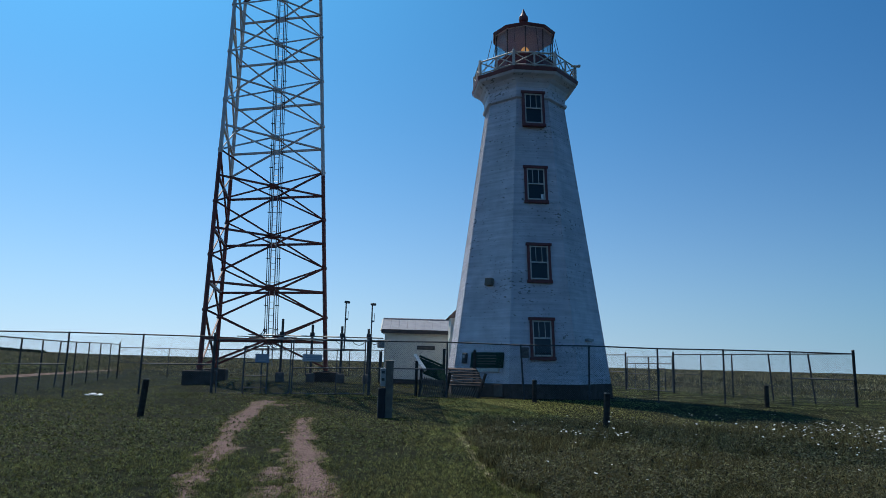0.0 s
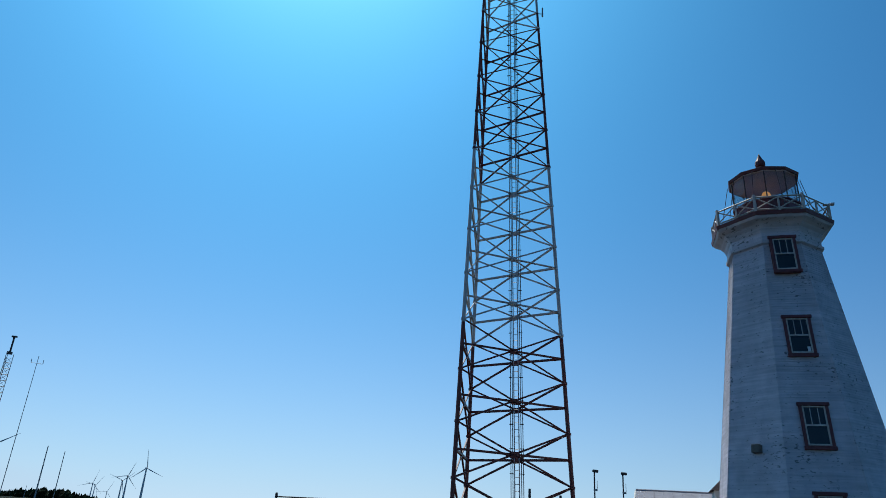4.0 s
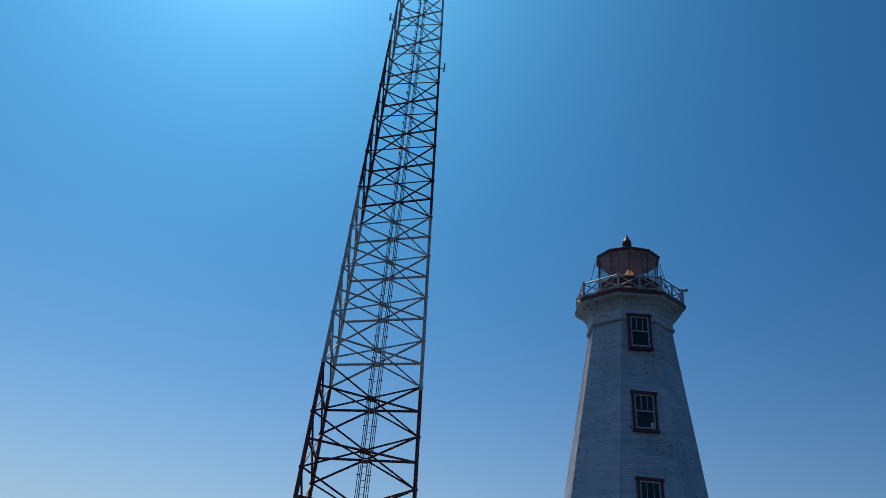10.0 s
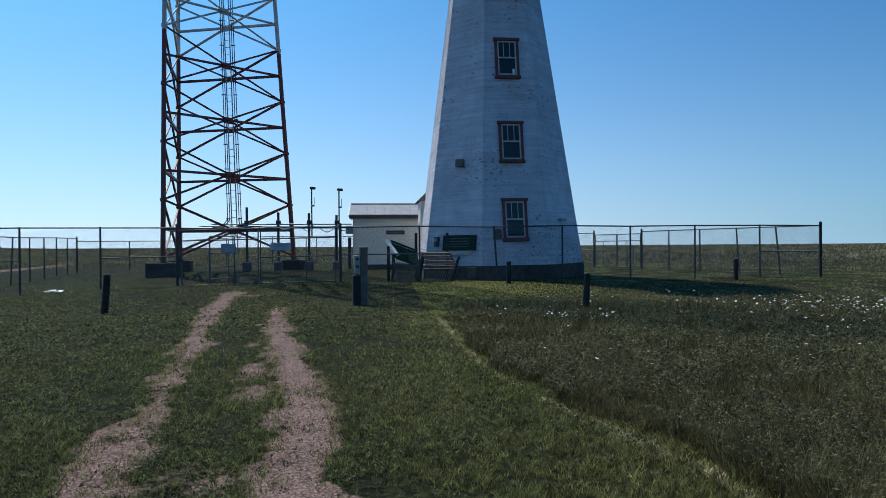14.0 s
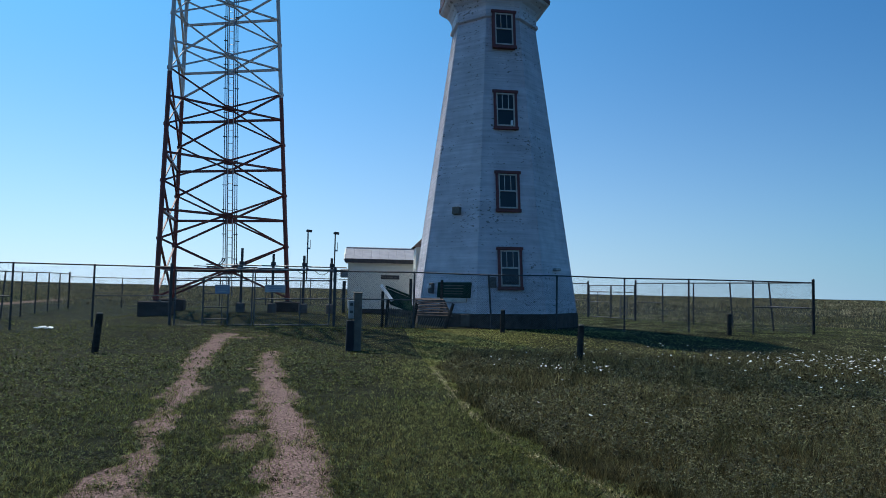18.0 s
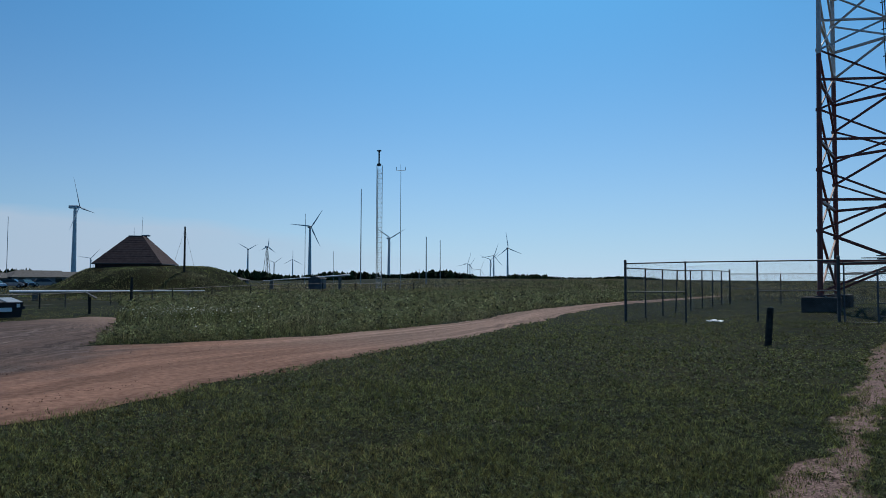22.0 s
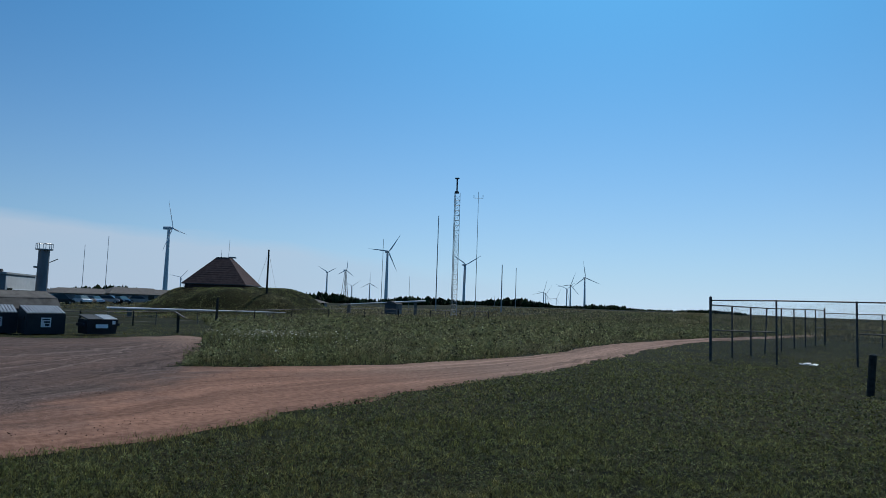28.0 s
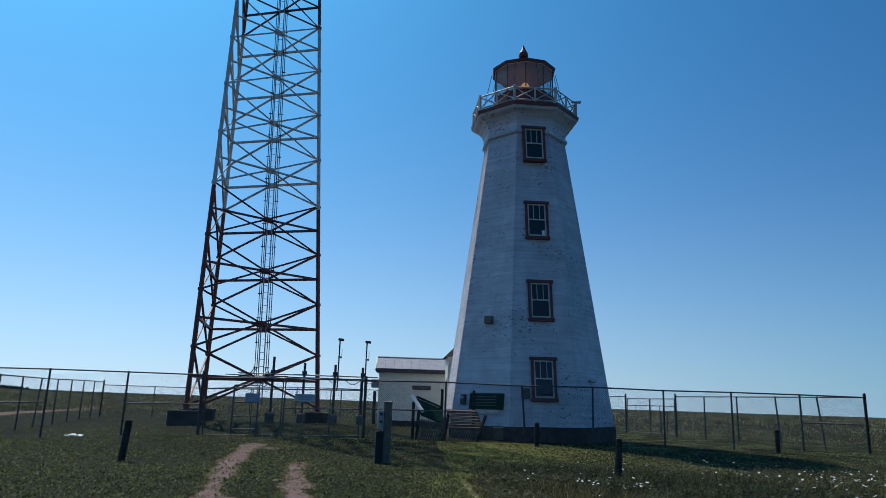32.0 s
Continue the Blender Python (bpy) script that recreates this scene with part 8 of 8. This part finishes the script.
    x, y = x[keep][:12000], y[keep][:12000]
    stones("earth_crumbs", x, y, 0.012, rng.uniform(0.003, 0.011, len(x)), "grit", "crumbs of earth and grit on the wheel tracks", "grit", rng)
    x, y, d, rng = scatter(60000, 8.5, 42, -112, -30, 51)
    keep = inside(x, y, *YARD) | inside(x, y, *ROAD)
    keep &= value_noise(x, y, 0.5, 84) + 0.5 * value_noise(x, y, 2.5, 85) > 0.72
    x, y, d = x[keep][:600], y[keep][:600], d[keep][:600]
    stones("loose_stones", x, y, 0.02, rng.uniform(0.006, 0.017, len(x)) * np.clip(d / 16, 0.8, 1.4), "yard_stone", "loose stones scattered over the gravel yard", "gravel", rng)
    x, y = [], []
    for line, n in (([(-9.35, 0.1), (-9.7, 1.4), (-10.2, 3.0), (-10.9, 4.6)], 130), ([(-13.0, 2.6), (-15.2, 4.4), (-17.4, 6.0)], 110), ([(-12.4, 5.2), (-14.6, 7.2), (-16.6, 8.6)], 60)):
        line = np.array(line)
        u = rng.uniform(0, len(line) - 1, n)
        x.append(np.interp(u, np.arange(len(line)), line[:, 0]) + rng.normal(0, 0.16, n) + 0.2 * np.sin(u * 5))
        y.append(np.interp(u, np.arange(len(line)), line[:, 1]) + rng.normal(0, 0.07, n))
    x, y = np.concatenate(x), np.concatenate(y)
    stones("clods", x, y, 0.015, rng.uniform(0.005, 0.015, len(x)), "clod", "dark clods of earth thrown up along the ruts", "earth", rng)
    # straw left along the edges of the mowing
    rng = np.random.RandomState(26)
    for k, line in enumerate((MEADOW_EDGE[1:7], [(-4.7, 3.0), (-4.9, 4.0), (-5.1, 6.2), (-5.3, 9.0)])):
        line = np.array(line, float)
        s = np.r_[0, np.cumsum(np.hypot(*np.diff(line, axis=0).T))]
        n = 12000 if k == 0 else 1800
        u = rng.uniform(0, s[-1], n)
        x = np.interp(u, s, line[:, 0]) + rng.normal(0, 0.032 if k == 0 else 0.06, n) + 0.04 * wobble(u, u, 2.0) - (0.13 if k == 0 else 0.0)
        y = np.interp(u, s, line[:, 1]) + rng.normal(0, 0.05, n)
        keep = np.sin(u * 5.3) + 0.7 * np.sin(u * 13.0 + 1) + rng.normal(0, 0.8, n) > -0.5
        x, y = x[keep], y[keep]
        n = len(x)
        blades("straw", x, y, rng.uniform(0.022, 0.055, n), rng.uniform(0.005, 0.011, n), 2.4, "straw", "pale dry straw left in a line by mowing", "straw", rng)


def flowers(name, x, y, z, r, mat, label, rng):
    """Small flat flower heads of five petals' outline."""
    n = len(x)
    a = rng.uniform(0, 6.28, n)
    tilt = rng.normal(0, 0.25, (n, 2))
    rim = []
    for k in range(6):
        rr = r * (1.0 if k % 2 == 0 else 0.82)
        dx, dy = rr * np.cos(a + k * math.pi / 3), rr * np.sin(a + k * math.pi / 3)
        rim.append(np.stack([x + dx, y + dy, z + dx * tilt[:, 0] + dy * tilt[:, 1]], -1))
    ob = mesh_from(name, np.stack(rim, 1).reshape(-1, 3), np.arange(6 * n).reshape(-1, 6), mat)
    return tagged(ob, label, "flowers", kind="stuff")


def bloom():
    rng = np.random.RandomState(31)
    x, y = [], []
    for px, py, sx, sy, n in ((10.6, 14.2, 1.3, 0.9, 230), (13.5, 13.6, 2.2, 1.4, 420), (8.9, 14.2, 0.7, 0.5, 22), (10.0, 12.2, 1.4, 0.6, 80), (7.6, 10.2, 0.5, 0.25, 9), (5.5, 8.2, 0.25, 0.2, 5), (7.0, 8.4, 0.5, 0.3, 7),
                              (4.1, 12.6, 0.45, 0.4, 44), (6.6, 15.9, 1.5, 0.6, 26), (9.5, 18.0, 2.5, 0.7, 40), (5.0, 14.0, 1.5, 1.2, 26), (4.3, 9.6, 1.6, 1.6, 12), (12.0, 10.0, 2.0, 1.6, 60)):
        x.append(rng.normal(px, sx, n))
        y.append(rng.normal(py, sy, n))
    x, y = np.concatenate(x), np.concatenate(y)
    keep = in_right_meadow(x, y)
    x, y = x[keep], y[keep]
    flowers("white_flowers", x, y, height(x, y) + rng.uniform(0.26, 0.42, len(x)), rng.uniform(0.010, 0.034, len(x)), "petal", "white yarrow heads over the tall grass", rng)
    x, y, d, rng = scatter(9000, 18, 75, -80, -18, 32, 1.0)
    keep = in_left_meadow(x, y) & (wobble(x, y, 0.3, 6) + rng.normal(0, 0.5, len(x)) > 0.35)
    x, y = x[keep], y[keep]
    n = len(x) // 2
    flowers("white_flowers", x[:n], y[:n], height(x[:n], y[:n]) + rng.uniform(0.22, 0.45, n), rng.uniform(0.012, 0.034, n), "petal", "white flower heads scattered over the wild field", rng)
    m = len(x) - n
    flowers("yellow_flowers", x[n:], y[n:], height(x[n:], y[n:]) + rng.uniform(0.22, 0.45, m), rng.uniform(0.012, 0.032, m), "yellow_petal", "yellow flower heads scattered over the wild field", rng)
    rng = np.random.RandomState(33)
    x, y = rng.normal(-27.5, 2.4, 620), rng.normal(12.6, 1.3, 620)
    keep = in_left_meadow(x, y)
    x, y = x[keep], y[keep]
    flowers("white_flowers", x, y, height(x, y) + rng.uniform(0.35, 0.7, len(x)), rng.uniform(0.014, 0.040, len(x)), "cream_petal", "dense cream flower heads at the corner of the field", rng)
    x, y = rng.normal(-27.5, 2.8, 9000), rng.normal(12.6, 1.7, 9000)
    keep = in_left_meadow(x, y)
    x, y = x[keep], y[keep]
    blades("weeds", x, y, rng.uniform(0.3, 0.75, len(x)), rng.uniform(0.012, 0.03, len(x)), 0.4, "meadow_blades", "tall leafy weeds at the corner of the field", "weeds", rng, 2)


M["clover_leaf"] = material("clover_leaf", (0.048, 0.061, 0.020), (0.090, 0.101, 0.037), 3.0, 0.68, 0, 0, 1, None, 1, 0, True)
M["weed_leaf"] = material("weed_leaf", (0.066, 0.068, 0.032), (0.115, 0.112, 0.056), 3.0, 0.65, 0, 0, 1, None, 1, 0, True)
M["field_leaf"] = material("field_leaf", (0.075, 0.092, 0.036), (0.140, 0.150, 0.066), 2.0, 0.7, 0, 0, 1, (0.17, 0.15, 0.09), 0.3, 0.5, True, tufts=2.0)
M["rough_blades"] = material("rough_blades", (0.115, 0.108, 0.048), (0.200, 0.172, 0.088), 0.15, 0.75, 0, 0, 1, (0.27, 0.22, 0.14), 0.08, 0.8, True, tufts=0.8)
M["mound_blades"] = material("mound_blades", (0.090, 0.110, 0.038), (0.145, 0.158, 0.062), 0.5, 0.75, 0, 0, 1, (0.21, 0.18, 0.10), 0.25, 0.6, True, tufts=0.9)
M["turf_blades"] = material("turf_blades", (0.165, 0.178, 0.055), (0.250, 0.250, 0.092), 0.8, 0.7, 0, 0, 1, (0.22, 0.19, 0.09), 0.3, 0.6, True, thin_amount=0.6)
M["cream_petal"] = material("cream_petal", (0.60, 0.60, 0.46), (0.70, 0.70, 0.56), 9, 0.7, 0, 0, 1)
grow()
bloom()
